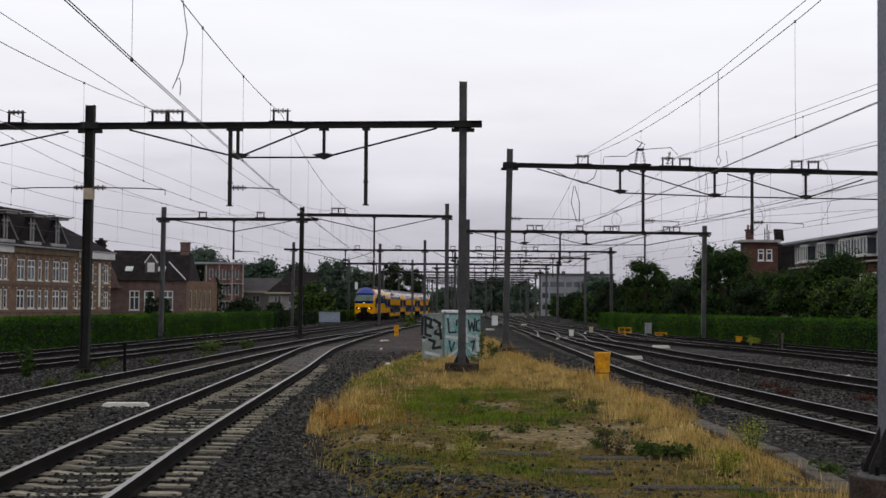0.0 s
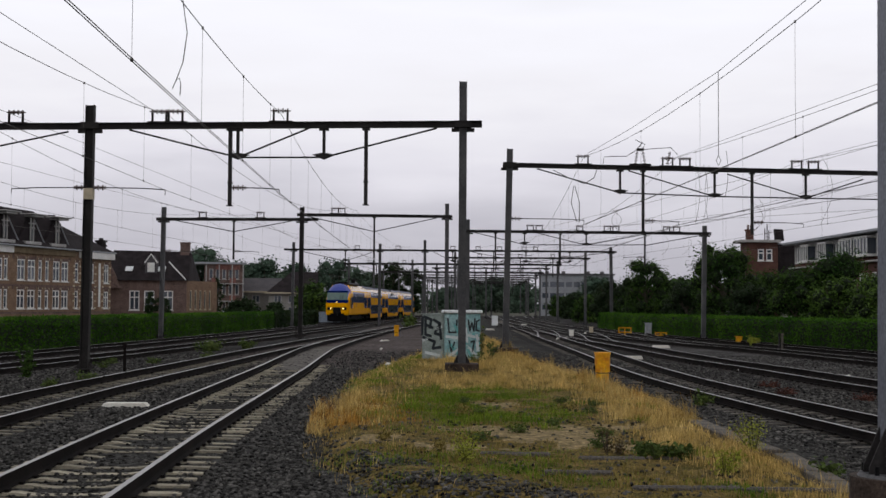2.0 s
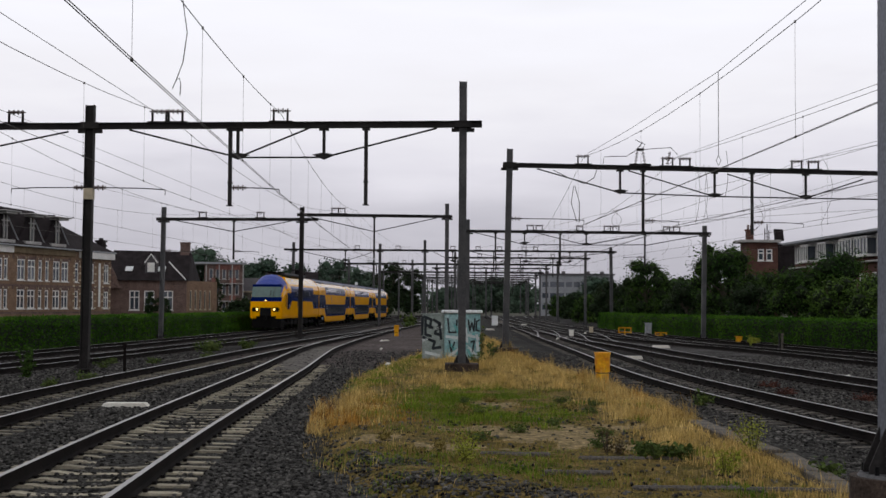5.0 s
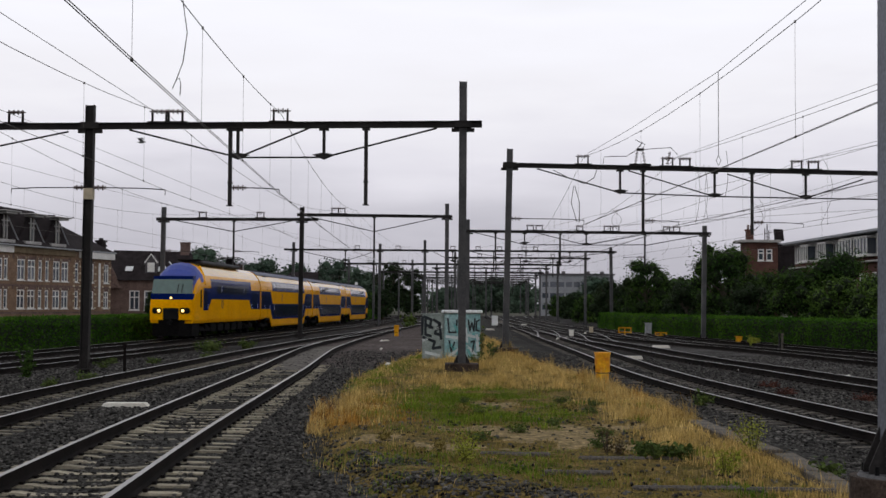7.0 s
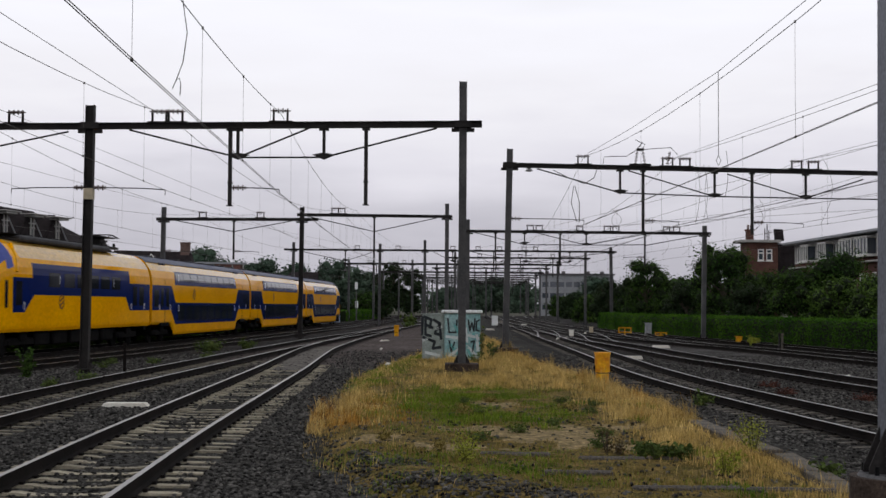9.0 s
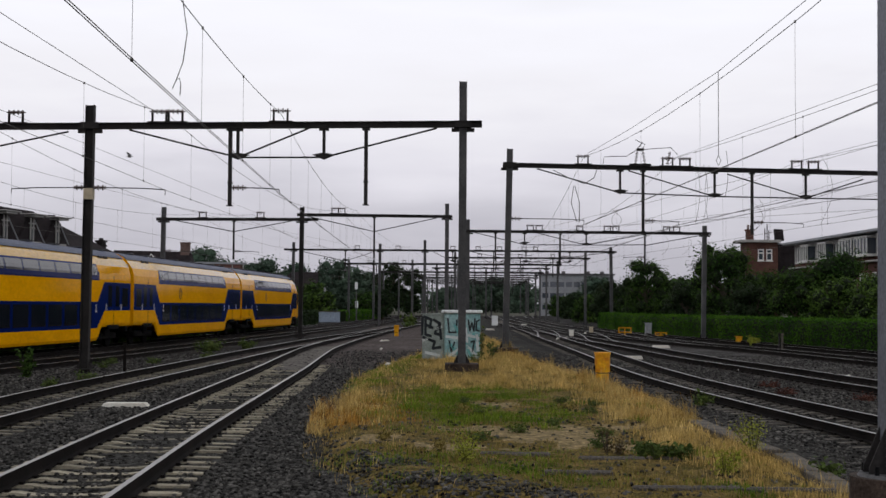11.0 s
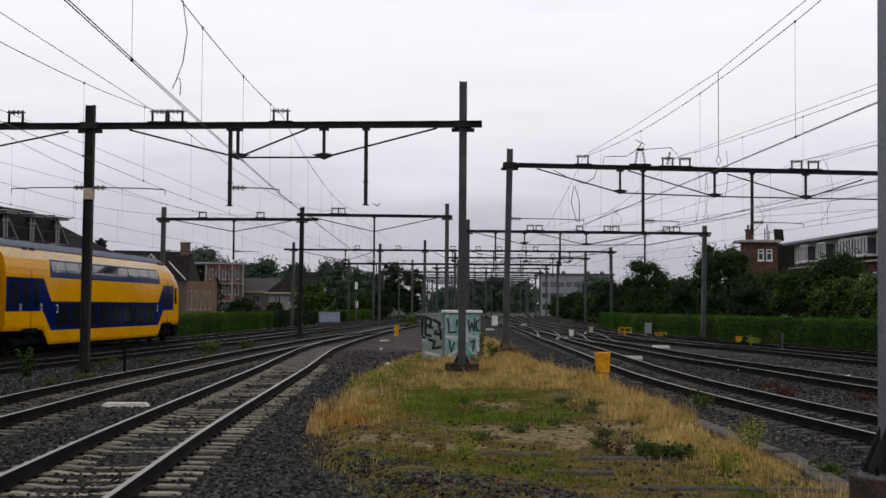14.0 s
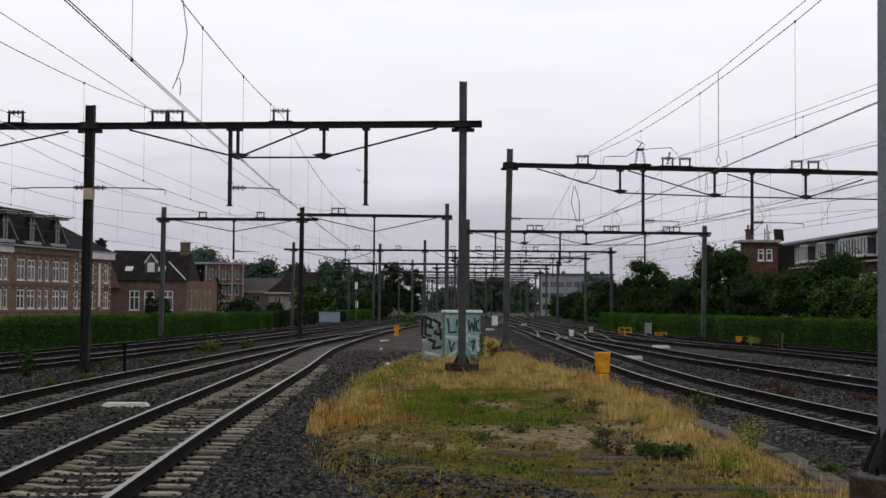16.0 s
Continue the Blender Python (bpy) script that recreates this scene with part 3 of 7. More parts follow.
def portal(label, masts, beam_a, beam_b, posts=(), kings=(), rods=(), frames=(), arms=(), ground=None, mat_mast=None, hb=0.2):
    """masts: (x, y, base_z, top_z, width, lean); beam between two points; drop posts (x, bottom_z); king posts (x, bottom_z)."""
    p = base("overhead_line_portal")
    tagged(p, label, "catenary portal", "overhead line portals")
    a, b = Vector(beam_a), Vector(beam_b)

    def on(x):
        t = (x - a.x) / (b.x - a.x)
        return a + (b - a) * t
    for x, y, z0, z1, w, lean, m in masts:
        bm = bmesh.new()
        hbeam(bm, (x, y, z0), (x + lean, y, z1), w, w, 0.02, (1, 0, 0))
        mast = part("mast", bm, m, p)
        bm = bmesh.new()
        bz = on(x).z
        t = (bz - z0) / (z1 - z0)
        for k in (-1, 1):
            box(bm, (x + lean * t, y + k * (w / 2 + 0.02), bz), (w + 0.3, 0.03, 0.2))
            box(bm, (x + lean * t + k * (w / 2 + 0.10), y, bz - 0.17), (0.26, 0.16, 0.1))
        part("clamp", bm, M_STEELB, mast)
        bm = bmesh.new()
        big = z0 > 0
        box(bm, (x, y, z0 - (0.06 if big else 0.1)), (w + (0.78 if big else 0.2), w + (0.7 if big else 0.2), 0.38 if big else 0.2), bevel=0.03)
        part("footing", bm, M_CONCB, mast, "brown weathered concrete footing")
        bm = bmesh.new()
        box(bm, (x, y, z0 + 0.125), (w + 0.3, w + 0.26, 0.03))
        for kx in (-1, 1):
            for ky in (-1, 1):
                rod(bm, (x + kx * (w / 2 + 0.09), y + ky * (w / 2 + 0.07), z0 + 0.1), (x + kx * (w / 2 + 0.09), y + ky * (w / 2 + 0.07), z0 + 0.22), 0.02, 6)
            prism(bm, [(x + kx * w / 2, z0 + 0.14), (x + kx * (w / 2 + 0.13), z0 + 0.14), (x + kx * w / 2, z0 + 0.42)], "y", y - 0.01, y + 0.01)
        part("base_plate", bm, M_STEELB, mast)
    bm = bmesh.new()
    hbeam(bm, a, b, hb, hb * 0.95, 0.02)
    part("beam", bm, M_STEELB, p)
    for x, zb in posts:
        q = on(x)
        bm = bmesh.new()
        box(bm, (q.x, q.y, (q.z + zb) / 2), (0.11, 0.11, q.z - zb))
        box(bm, (q.x, q.y, zb), (0.18, 0.16, 0.03))
        box(bm, (q.x, q.y, q.z - 0.14), (0.24, 0.14, 0.06))
        box(bm, (q.x, q.y, zb + 0.7), (0.14, 0.14, 0.06))
        part("drop_post", bm, M_STEELB, p)
    for x, zb in kings:
        q = on(x)
        bm = bmesh.new()
        box(bm, (q.x, q.y, (q.z + zb) / 2), (0.09, 0.09, q.z - zb))
        prism(bm, [(q.x - 0.35, zb + 0.05), (q.x, zb - 0.1), (q.x + 0.35, zb + 0.05), (q.x + 0.1, zb + 0.1), (q.x - 0.1, zb + 0.1)], "y", q.y - 0.05, q.y + 0.05)
        box(bm, (q.x, q.y, q.z - 0.14), (0.3, 0.12, 0.07))
        part("king_post", bm, M_STEELB, p)
    for (x0, z0), (x1, z1) in rods:
        bm = bmesh.new()
        rod(bm, (x0, on(x0).y, z0), (x1, on(x1).y, z1), 0.028, 6)
        part("truss_rod", bm, M_STEELB, p)
    for x in frames:
        q = on(x)
        insulator_frame(p, q.x, q.y, q.z + hb * 0.48)
    for x, z, dx, length in arms:
        q = on(x)
        reg_arm(p, q.x, q.y, z, dx, length=length)
    return p


def build_portals():
    # the portal across the left tracks
    zb = 7.42
    a, b = (-22.5, 41.2, 7.36), (1.15, 39.7, zb)
    portal("dark steel portal carrying wires over two tracks", [(-10.86, 40.4, -0.15, 8.02, 0.26, 0.06, M_STEELB), (0.58, 39.8, 0.12, 8.72, 0.23, 0.0, M_STEEL)], a, b,
           posts=((-6.48, 4.95), (-2.34, 4.98)), kings=((-6.25, 6.45), (-3.62, 6.45)),
           rods=(((-9.6, zb - 0.15), (-6.25, 6.42)), ((-6.25, 6.42), (-3.62, 6.42)), ((-6.25, 6.42), (-4.05, zb - 0.1)), ((-3.62, 6.42), (-0.2, zb - 0.12)),
                 ((-11.5, zb - 0.2), (-14.8, 6.55)), ((-14.8, 6.55), (-18, 6.5))),
           frames=(-13.15, -8.68, -8.18, -4.95), arms=((-10.8, 5.5, -1, 2.4), (-10.8, 5.5, 1, 2.3), (-6.48, 5.5, 1, 1.5)))
    # the portal across the right tracks
    a, b = (2.5, 55.0, 7.83), (25.5, 58.5, 7.82)
    portal("long dark steel portal over several tracks", [(2.6, 55.0, 0.12, 8.5, 0.25, 0.16, M_STEEL), (24.6, 58.4, -0.2, 8.6, 0.25, 0, M_STEEL)], a, b,
           posts=((8.43, 5.15), (13.2, 5.1)), kings=((7.44, 6.8), (11.55, 6.72), (15.6, 6.72)),
           rods=(((3.9, 7.7), (7.44, 6.76)), ((7.44, 6.76), (11.55, 6.68)), ((11.55, 6.68), (15.6, 6.68)), ((7.8, 7.7), (11.55, 6.68)), ((12.1, 7.65), (15.6, 6.68)),
                 ((15.6, 6.68), (18.2, 7.55)), ((15.6, 6.68), (21, 6.7))),
           frames=(5.85, 9.5, 10.25, 15.2, 15.95), arms=((2.75, 5.6, 1, 3.1), (8.43, 5.6, 1, 1.5), (13.2, 5.6, 1, 2.2)))
    # the next row of portals
    zb = 7.38
    portal("dark steel portal behind the main line", [(-17.9, 84.5, -0.2, 8.15, 0.27, 0.1, M_STEEL), (-9.0, 84, -0.2, 8.15, 0.27, 0.06, M_STEELB)],
           (-18.3, 84.5, zb), (-7.9, 84, zb), posts=((-13.3, 4.85),), kings=(), rods=(((-17, zb - 0.1), (-13.3, 6.6)), ((-13.3, 6.6), (-9.6, zb - 0.1))),
           frames=(-15.3, -11.6), arms=((-13.3, 5.35, 1, 1.6), (-17.8, 5.35, 1, 2.2)))
    portal("dark steel portal over the joining tracks", [(0.25, 86, -0.1, 8.6, 0.26, 0, M_STEEL)], (-9.3, 84.3, 7.7), (0.6, 86, 7.75), posts=((-4.42, 5.0),),
           rods=(((-8.6, 7.6), (-4.42, 6.7)), ((-4.42, 6.7), (-0.4, 7.65))), frames=(-6.9, -6.5), arms=((-4.42, 5.5, -1, 1.3),))
    a, b = (1.6, 91, 7.1), (18.5, 91.5, 7.05)
    portal("steel portal spanning four tracks by the hedge", [(1.7, 91, -0.1, 7.9, 0.26, 0, M_STEEL), (17.95, 91.5, -0.25, 7.6, 0.29, 0.1, M_STEEL)], a, b,
           posts=((3.6, 5.1), (8.05, 4.9), (13.9, 4.8)), kings=((5.6, 6.3), (9.85, 6.25)),
           rods=(((2.2, 7.0), (5.6, 6.2)), ((5.6, 6.2), (9.85, 6.2)), ((6.5, 7.0), (9.85, 6.2)), ((9.85, 6.2), (14, 7.0)), ((9.85, 6.2), (13.9, 6.25)), ((13.9, 6.2), (17.6, 6.9))),
           frames=(6.0, 6.6, 9.4, 11.3, 11.9, 15.4, 16.1), arms=((3.6, 5.5, 1, 2.5), (8.05, 5.4, 1, 1.4), (13.9, 5.4, -1, 1.5)))
    # far portals
    d = 136.0
    portal("distant steel portal across all tracks", [(-15.4, d, -0.2, 8.4, 0.28, 0.1, M_STEEL), (-6.5, d, -0.2, 8.3, 0.28, 0.06, M_STEEL), (-1.85, d, -0.2, 8.7, 0.28, 0, M_STEEL),
           (17.3, d, -0.2, 8.1, 0.3, -0.1, M_STEEL)], (-16.3, d, 7.65), (17.8, d, 7.6), posts=((-10.0, 5.3), (5.2, 5.4), (11.9, 5.4)), kings=((-10, 6.6), (1.0, 6.6), (8.5, 6.6), (13, 6.6)),
           rods=(((-14.6, 7.5), (-10, 6.5)), ((-10, 6.5), (-7, 7.5)), ((-1, 7.5), (1, 6.5)), ((1, 6.5), (8.5, 6.5)), ((3, 7.5), (8.5, 6.5)), ((8.5, 6.5), (13, 6.5)), ((9, 6.5), (16.8, 7.5))),
           frames=(-8.8, -4.6, 1.0, 3.6, 5.8, 8.3, 9.5))
    for d, x0, x1, mids in ((192.0, -13.6, 16.6, (-10.0, -4.4, 2.2)), (246.0, -11, 18, (-1, 8)), (300.0, -7, 21, (2, 11)), (352.0, -4, 22, (8,)), (410.0, -2, 24, (10,))):
        zt = 8.0 + (d - 190) * 0.004
        portal("far steel portal in the haze", [(x, d, -0.3, zt + 0.6, 0.3, 0, M_STEEL) for x in (x0, *mids, x1)], (x0 - 0.8, d, zt), (x1 + 0.6, d, zt), hb=0.3,
               posts=((x0 + 4, 5.6), (x1 - 5, 5.6), (x1 - 12, 5.6)), rods=(((x0 + 1, zt - 0.1), (x0 + 5, zt - 1.1)), ((x0 + 5, zt - 1.1), (x0 + 11, zt - 1.1)),
               ((x0 + 11, zt - 1.1), (x0 + 16, zt - 0.1)), ((x1 - 12, zt - 0.1), (x1 - 7, zt - 1.1)), ((x1 - 7, zt - 1.1), (x1 - 1, zt - 0.1))), frames=(x0 + 3, x0 + 8, x1 - 8, x1 - 4))
    for d, x0, x1, zt in ((163.0, 1.5, 17.5, 7.9), (218.0, -1.0, 17.0, 8.2), (272.0, -9.0, 19.0, 8.3), (326.0, -5.0, 21.0, 8.6), (380.0, -3.0, 24.0, 8.8)):
        lat = []
        n = int((x1 - x0) / 1.6)
        for i in range(n):
            u0, u1 = x0 + (x1 - x0) * i / n, x0 + (x1 - x0) * (i + 1) / n
            lat.append(((u0, zt - (0.9 if i % 2 else 0.0)), (u1, zt - (0.0 if i % 2 else 0.9))))
        portal("far lattice portal in the haze", [(x, d, -0.3, zt + 0.7, 0.3, 0, M_STEEL) for x in (x0, x1)], (x0 - 0.8, d, zt), (x1 + 0.6, d, zt), hb=0.22,
               posts=((x0 + 5, 5.6), ((x0 + x1) / 2, 5.6), (x1 - 4, 5.6)), rods=[((x0, zt - 0.9), (x1, zt - 0.9))] + lat, frames=(x0 + 3, x0 + 8, x1 - 8, x1 - 4))
    # the foreground mast on its concrete plinth
    m = base("overhead_line_mast", 4.345, 12.7, 0.1)
    tagged(m, "bluish-grey steel overhead line mast on a concrete plinth", "mast")
    bm = bmesh.new()
    hbeam(bm, (0, 0, 0.28), (0.06, 0, 9.0), 0.3, 0.3, 0.02, (1, 0, 0))
    part("mast", bm, M_STEELG, m)
    bm = bmesh.new()
    bmesh.ops.create_cone(bm, cap_ends=True, segments=32, radius1=0.47, radius2=0.45, depth=0.72, matrix=Matrix.Translation((0.0, 0, -0.10)))
    part("plinth", bm, M_CONCB, m, "round brown concrete plinth")
    bm = bmesh.new()
    bmesh.ops.create_cone(bm, cap_ends=True, segments=32, radius1=0.40, radius2=0.38, depth=0.03, matrix=Matrix.Translation((0.02, 0, 0.275)))
    part("base_plate", bm, M_STEEL, m)
    for k in (-1, 1):
        for j in (-0.09, 0.09):
            bm = bmesh.new()
            prism(bm, [(k * 0.15, 0.29), (k * 0.31, 0.29), (k * 0.31, 0.35), (k * 0.15, 0.72)], "y", j - 0.012, j + 0.012)
            part("gusset", bm, M_STEELB, m)
            bm = bmesh.new()
            rod(bm, (k * 0.27, j * 2.2, 0.28), (k * 0.27, j * 2.2, 0.37), 0.022, 6)
            part("bolt", bm, M_BLACK, m)


build_portals()


# ---- overhead wires ----
def overhead(label, spans, z_c=5.42, z_m=7.5, sag=0.95, drop=6.0, twin=False):
    """spans: plan points (x, y, contact z, messenger z) at the supports."""
    w = base("overhead_line")
    tagged(w, label, "overhead wire", "overhead wires")
    bm_m = bmesh.new()
    cp, mp = [], []
    for (x0, y0, c0, m0), (x1, y1, c1, m1) in zip(spans, spans[1:]):
        n = 12
        for i in range(n + 1):
            t = i / n
            x, y = x0 + (x1 - x0) * t, y0 + (y1 - y0) * t
            cp.append((x, y, c0 + (c1 - c0) * t - 0.04 * 4 * t * (1 - t)))
            mp.append((x, y, m0 + (m1 - m0) * t - sag * 4 * t * (1 - t)))
        length = math.hypot(x1 - x0, y1 - y0)
        k = max(3, int(length / drop))
        for i in range(k):
            t = (i + 0.5) / k
            x, y = x0 + (x1 - x0) * t, y0 + (y1 - y0) * t
            if y < 6 or y > 150:
                continue
            bm = bmesh.new()
            zc, zm = c0 + (c1 - c0) * t - 0.16 * t * (1 - t), m0 + (m1 - m0) * t - sag * 4 * t * (1 - t)
            rod(bm, (x, y, zc), (x, y, zm), 0.0035, 4)
            for zz in (zc, zm):
                box(bm, (x, y, zz), (0.03, 0.06, 0.05))
            part("dropper", bm, M_WIRE, w)
    strip(bm_m, mp, 0.009, 5)
    part("messenger_wire", bm_m, M_WIRE, w)
    for k in ((-0.022, 0.022) if twin else (0,)):
        bm = bmesh.new()
        strip(bm, [(x + k, y, z) for x, y, z in cp], 0.0075, 5)
        part("contact_wire", bm, M_WIRE, w)


def spans_for(line, ys, zig=0.2, zc=5.3, zm=7.72):
    return [(line.x_of(y) + (zig if i % 2 else -zig), y, zc, zm) for i, y in enumerate(ys)]


def build_wires():
    overhead("twin copper contact wire and messenger over the near track", [(-3.6, -4, 5.35, 7.6), (-4.93, 40, 5.3, 7.74), (-5.6, 85, 5.35, 8.05), (-3.3, 136, 5.5, 8.0), (-0.6, 192, 5.6, 8.3),
                                                                           (3.5, 246, 5.6, 8.5), (6, 300, 5.6, 8.7)], twin=True, sag=0.7)
    overhead("contact wire and messenger over the siding", [(-8.3, -4, 5.45, 7.75), (-8.4, 40.2, 5.4, 7.72), (-6.6, 84.5, 5.35, 8.05), (-4.0, 136, 5.5, 8.0)], sag=0.95)
    overhead("contact wire over the dark track", [(SECOND.x_of(y) + k, y, z, m) for y, k, z, m in ((2, 0, 5.3, 7.6), (41, 0.3, 5.25, 7.7), (84.4, -0.2, 5.2, 7.7), (136, 0.1, 5.4, 8.0), (192, 0, 5.5, 8.3), (246, 0, 5.5, 8.5), (300, 0, 5.6, 8.7))])
    overhead("contact wire over the main line", [(MAIN.x_of(y) + k, y, z, m) for y, k, z, m in ((2, 0, 5.3, 7.6), (41, -0.2, 5.25, 7.7), (84.4, 0.2, 5.2, 7.7), (136, 0.1, 5.4, 8.0), (192, 0, 5.5, 8.3), (246, 0, 5.5, 8.5), (300, 0, 5.6, 8.7))])
    overhead("contact wire and messenger over the curving track", [(5.9, 55.5, 5.42, 8.28), (7.1, 91, 5.35, 7.45), (7.8, 136, 5.4, 8.0), (8.2, 192, 5.5, 8.3), (9.5, 246, 5.5, 8.5), (11, 300, 5.6, 8.7)], sag=0.15)
    overhead("twin contact wire over the second inner track", [(14.0, 8, 5.4, 8.0), (9.85, 56, 5.42, 8.28), (9.4, 91, 5.35, 7.45), (8.2, 136, 5.4, 8.0)], twin=True, sag=0.35)
    overhead("contact wire over the third outer track", [(20.8, 8, 5.4, 8.0), (15.3, 57, 5.4, 8.28), (11.6, 91.2, 5.35, 7.45), (10.7, 136, 5.4, 8.0), (11.3, 192, 5.5, 8.3), (12.7, 246, 5.5, 8.5), (15, 300, 5.6, 8.7)], sag=0.35)
    overhead("contact wire over the track by the hedge", [(26.5, 8, 5.4, 8.0), (21.0, 58, 5.4, 8.28), (15.8, 91.4, 5.35, 7.45), (14.4, 136, 5.4, 8.0), (14.8, 192, 5.5, 8.3)], sag=0.35)
    overhead("twin contact wire and sagging messenger, near span", [(7.9, 6, 5.45, 9.1), (5.95, 55.5, 5.42, 8.28)], sag=1.05, twin=True, drop=8.0)
    # feeder cables and loose jumpers
    f = base("feeder_cable")
    tagged(f, "thin dark feeder cables and looped jumpers hung on the portals", "cable")

    def cable(pts, r=0.012, name="cable"):
        bm = bmesh.new()
        strip(bm, [tuple(v) for v in [Vector(q) for q in pts]], r, 5)
        part(name, bm, M_WIRE, f)

    def loop(x, y, z0, z1, w):
        cable([(x + w * math.sin(math.pi * t) * (1 - 0.4 * t), y + 0.2 * t, z0 + (z1 - z0) * t - 0.25 * math.sin(math.pi * t) * 0.4) for t in np.linspace(0, 1, 12)], 0.008, "jumper")

    cable([(-8.3, 10, 7.35), (-8.4, 25.5, 7.45), (-8.7, 40.2, 7.75)], 0.008)
    cable([(7.35, 8, 8.2), (6.9, 25.5, 7.83), (6.85, 33, 7.85), (6.4, 45, 8.05), (5.95, 55.5, 8.32)], 0.008)
    cable([(6.86, 33, 7.85), (6.86, 33, 5.75), (6.80, 33, 5.62), (6.86, 33, 5.5), (6.92, 33, 5.62), (6.86, 33, 5.75)], 0.009, "jumper")
    for pts in ([(9.7, 56, 8.25), (13.9, 20, 8.08)], [(15.2, 57, 8.25), (20.6, 20, 8.2)], [(16.0, 57.2, 8.25), (21.5, 20, 8.6)], [(15.3, 57, 5.6), (19.2, 22, 5.75)], [(15.9, 91.4, 7.3), (20.2, 58, 8.3)],
                [(7.2, 91, 7.4), (15.9, 57.2, 8.25)], [(9.5, 91.2, 7.4), (18.9, 58, 6.3)], [(11.4, 91.2, 7.4), (20.5, 58, 7.1)], [(6.0, 91, 5.5), (13.2, 56.6, 6.0), (20.5, 30, 6.3)], [(8.1, 136, 7.9), (16.1, 91.5, 7.3)],
                [(3.6, 136, 7.9), (9.3, 91, 7.35)], [(-8.8, 136, 7.95), (-15.3, 84.5, 7.7)], [(-15.3, 84.5, 7.7), (-19.4, 41, 7.75)], [(-11.6, 84.5, 7.7), (-13.1, 41, 7.7), (-13.9, 20, 7.6)]):
        cable(pts, 0.008)
    # hooked jumper over the near track
    cable([(-4.1, 20.5, 6.85), (-4.02, 20.6, 6.2), (-4.1, 20.7, 5.75), (-4.22, 20.7, 5.42), (-4.26, 20.7, 5.33), (-4.2, 20.7, 5.47), (-4.15, 20.7, 5.5), (-4.13, 20.7, 5.4), (-4.16, 20.8, 5.25)], 0.008, "jumper")
    # disconnector leads on the right portal
    for pts in ([(6.7, 55.6, 7.95), (6.75, 55.6, 8.25), (7.1, 55.6, 8.28), (7.7, 55.7, 8.3), (8.1, 55.7, 8.55)], [(8.4, 55.8, 8.6), (9.0, 55.8, 8.65), (9.6, 55.9, 8.7), (9.9, 55.9, 8.4)],
                [(4.6, 55.3, 7.65), (5.2, 55.3, 7.35), (5.9, 55.4, 7.1), (6.3, 55.4, 7.35), (6.5, 55.5, 7.9)], [(5.45, 55.4, 7.0), (5.35, 55.4, 6.3), (5.6, 55.5, 5.5)], [(5.5, 55.4, 7.0), (5.7, 55.4, 6.3), (5.7, 55.5, 5.5)]):
        cable(pts, 0.016)
    for x, y, za, zb_, w in ((10.9, 57, 8.1, 5.6, 0.2), (11.2, 57, 8.1, 5.6, 0.25), (11.5, 57.3, 8.1, 5.7, -0.2), (7.6, 60, 6.4, 5.5, 0.6), (8.3, 62, 6.6, 5.5, -0.5), (14.2, 60, 7.0, 5.5, 0.5),
                             (14.5, 62, 6.9, 5.5, 0.6), (16.0, 56, 8.4, 5.5, 0.6), (19.4, 56, 8.2, 5.4, -0.4), (9.4, 44, 7.2, 5.6, 0.1), (16.6, 92, 7.2, 5.6, 0.8), (15.2, 92, 7.1, 5.6, 0.6)):
        loop(x, y, za, zb_, w)


build_wires()


# ---- the double-deck train ----
def body_profile(low):
    """Half cross-section (side, height), from the sill up to the crown."""
    return [(1.32, low), (1.38, low + 0.12), (1.40, 1.2), (1.40, 3.22), (1.38, 3.5), (1.28, 3.88), (1.09, 4.17), (0.86, 4.42), (0.5, 4.6), (0.0, 4.67)]


def loft(rows):
    bm = bmesh.new()
    vr = [[bm.verts.new(p) for p in r] for r in rows]
    k = len(rows[0])
    for a, b in zip(vr, vr[1:]):
        for i in range(k - 1):
            bm.faces.new((a[i], a[i + 1], b[i + 1], b[i]))
    for r in (vr[0], vr[-1]):
        bm.faces.new(r)
    bmesh.ops.recalc_face_normals(bm, faces=bm.faces)
    return bm


def ring(x, low, wf=1.0, top=4.67, hard=None):
    pr = body_profile(low)
    f = (top - 1.2) / (4.67 - 1.2)
    pr = [(s * wf, z if z <= 1.2 else 1.2 + (z - 1.2) * f) for s, z in pr]
    return [(x, s, z) for s, z in pr] + [(x, -s, z) for s, z in pr[-2::-1]]


LEVELS = (0.5, 1.2, 3.22, 3.5, 3.88, 4.17)


def clip(poly, z, keep_low):
    out = []
    for (x0, z0), (x1, z1) in zip(poly, poly[1:] + poly[:1]):
        in0, in1 = (z0 <= z, z1 <= z) if keep_low else (z0 >= z, z1 >= z)
        if in0:
            out.append((x0, z0))
        if in0 != in1:
            out.append((x0 + (x1 - x0) * (z - z0) / (z1 - z0), z))
    return out


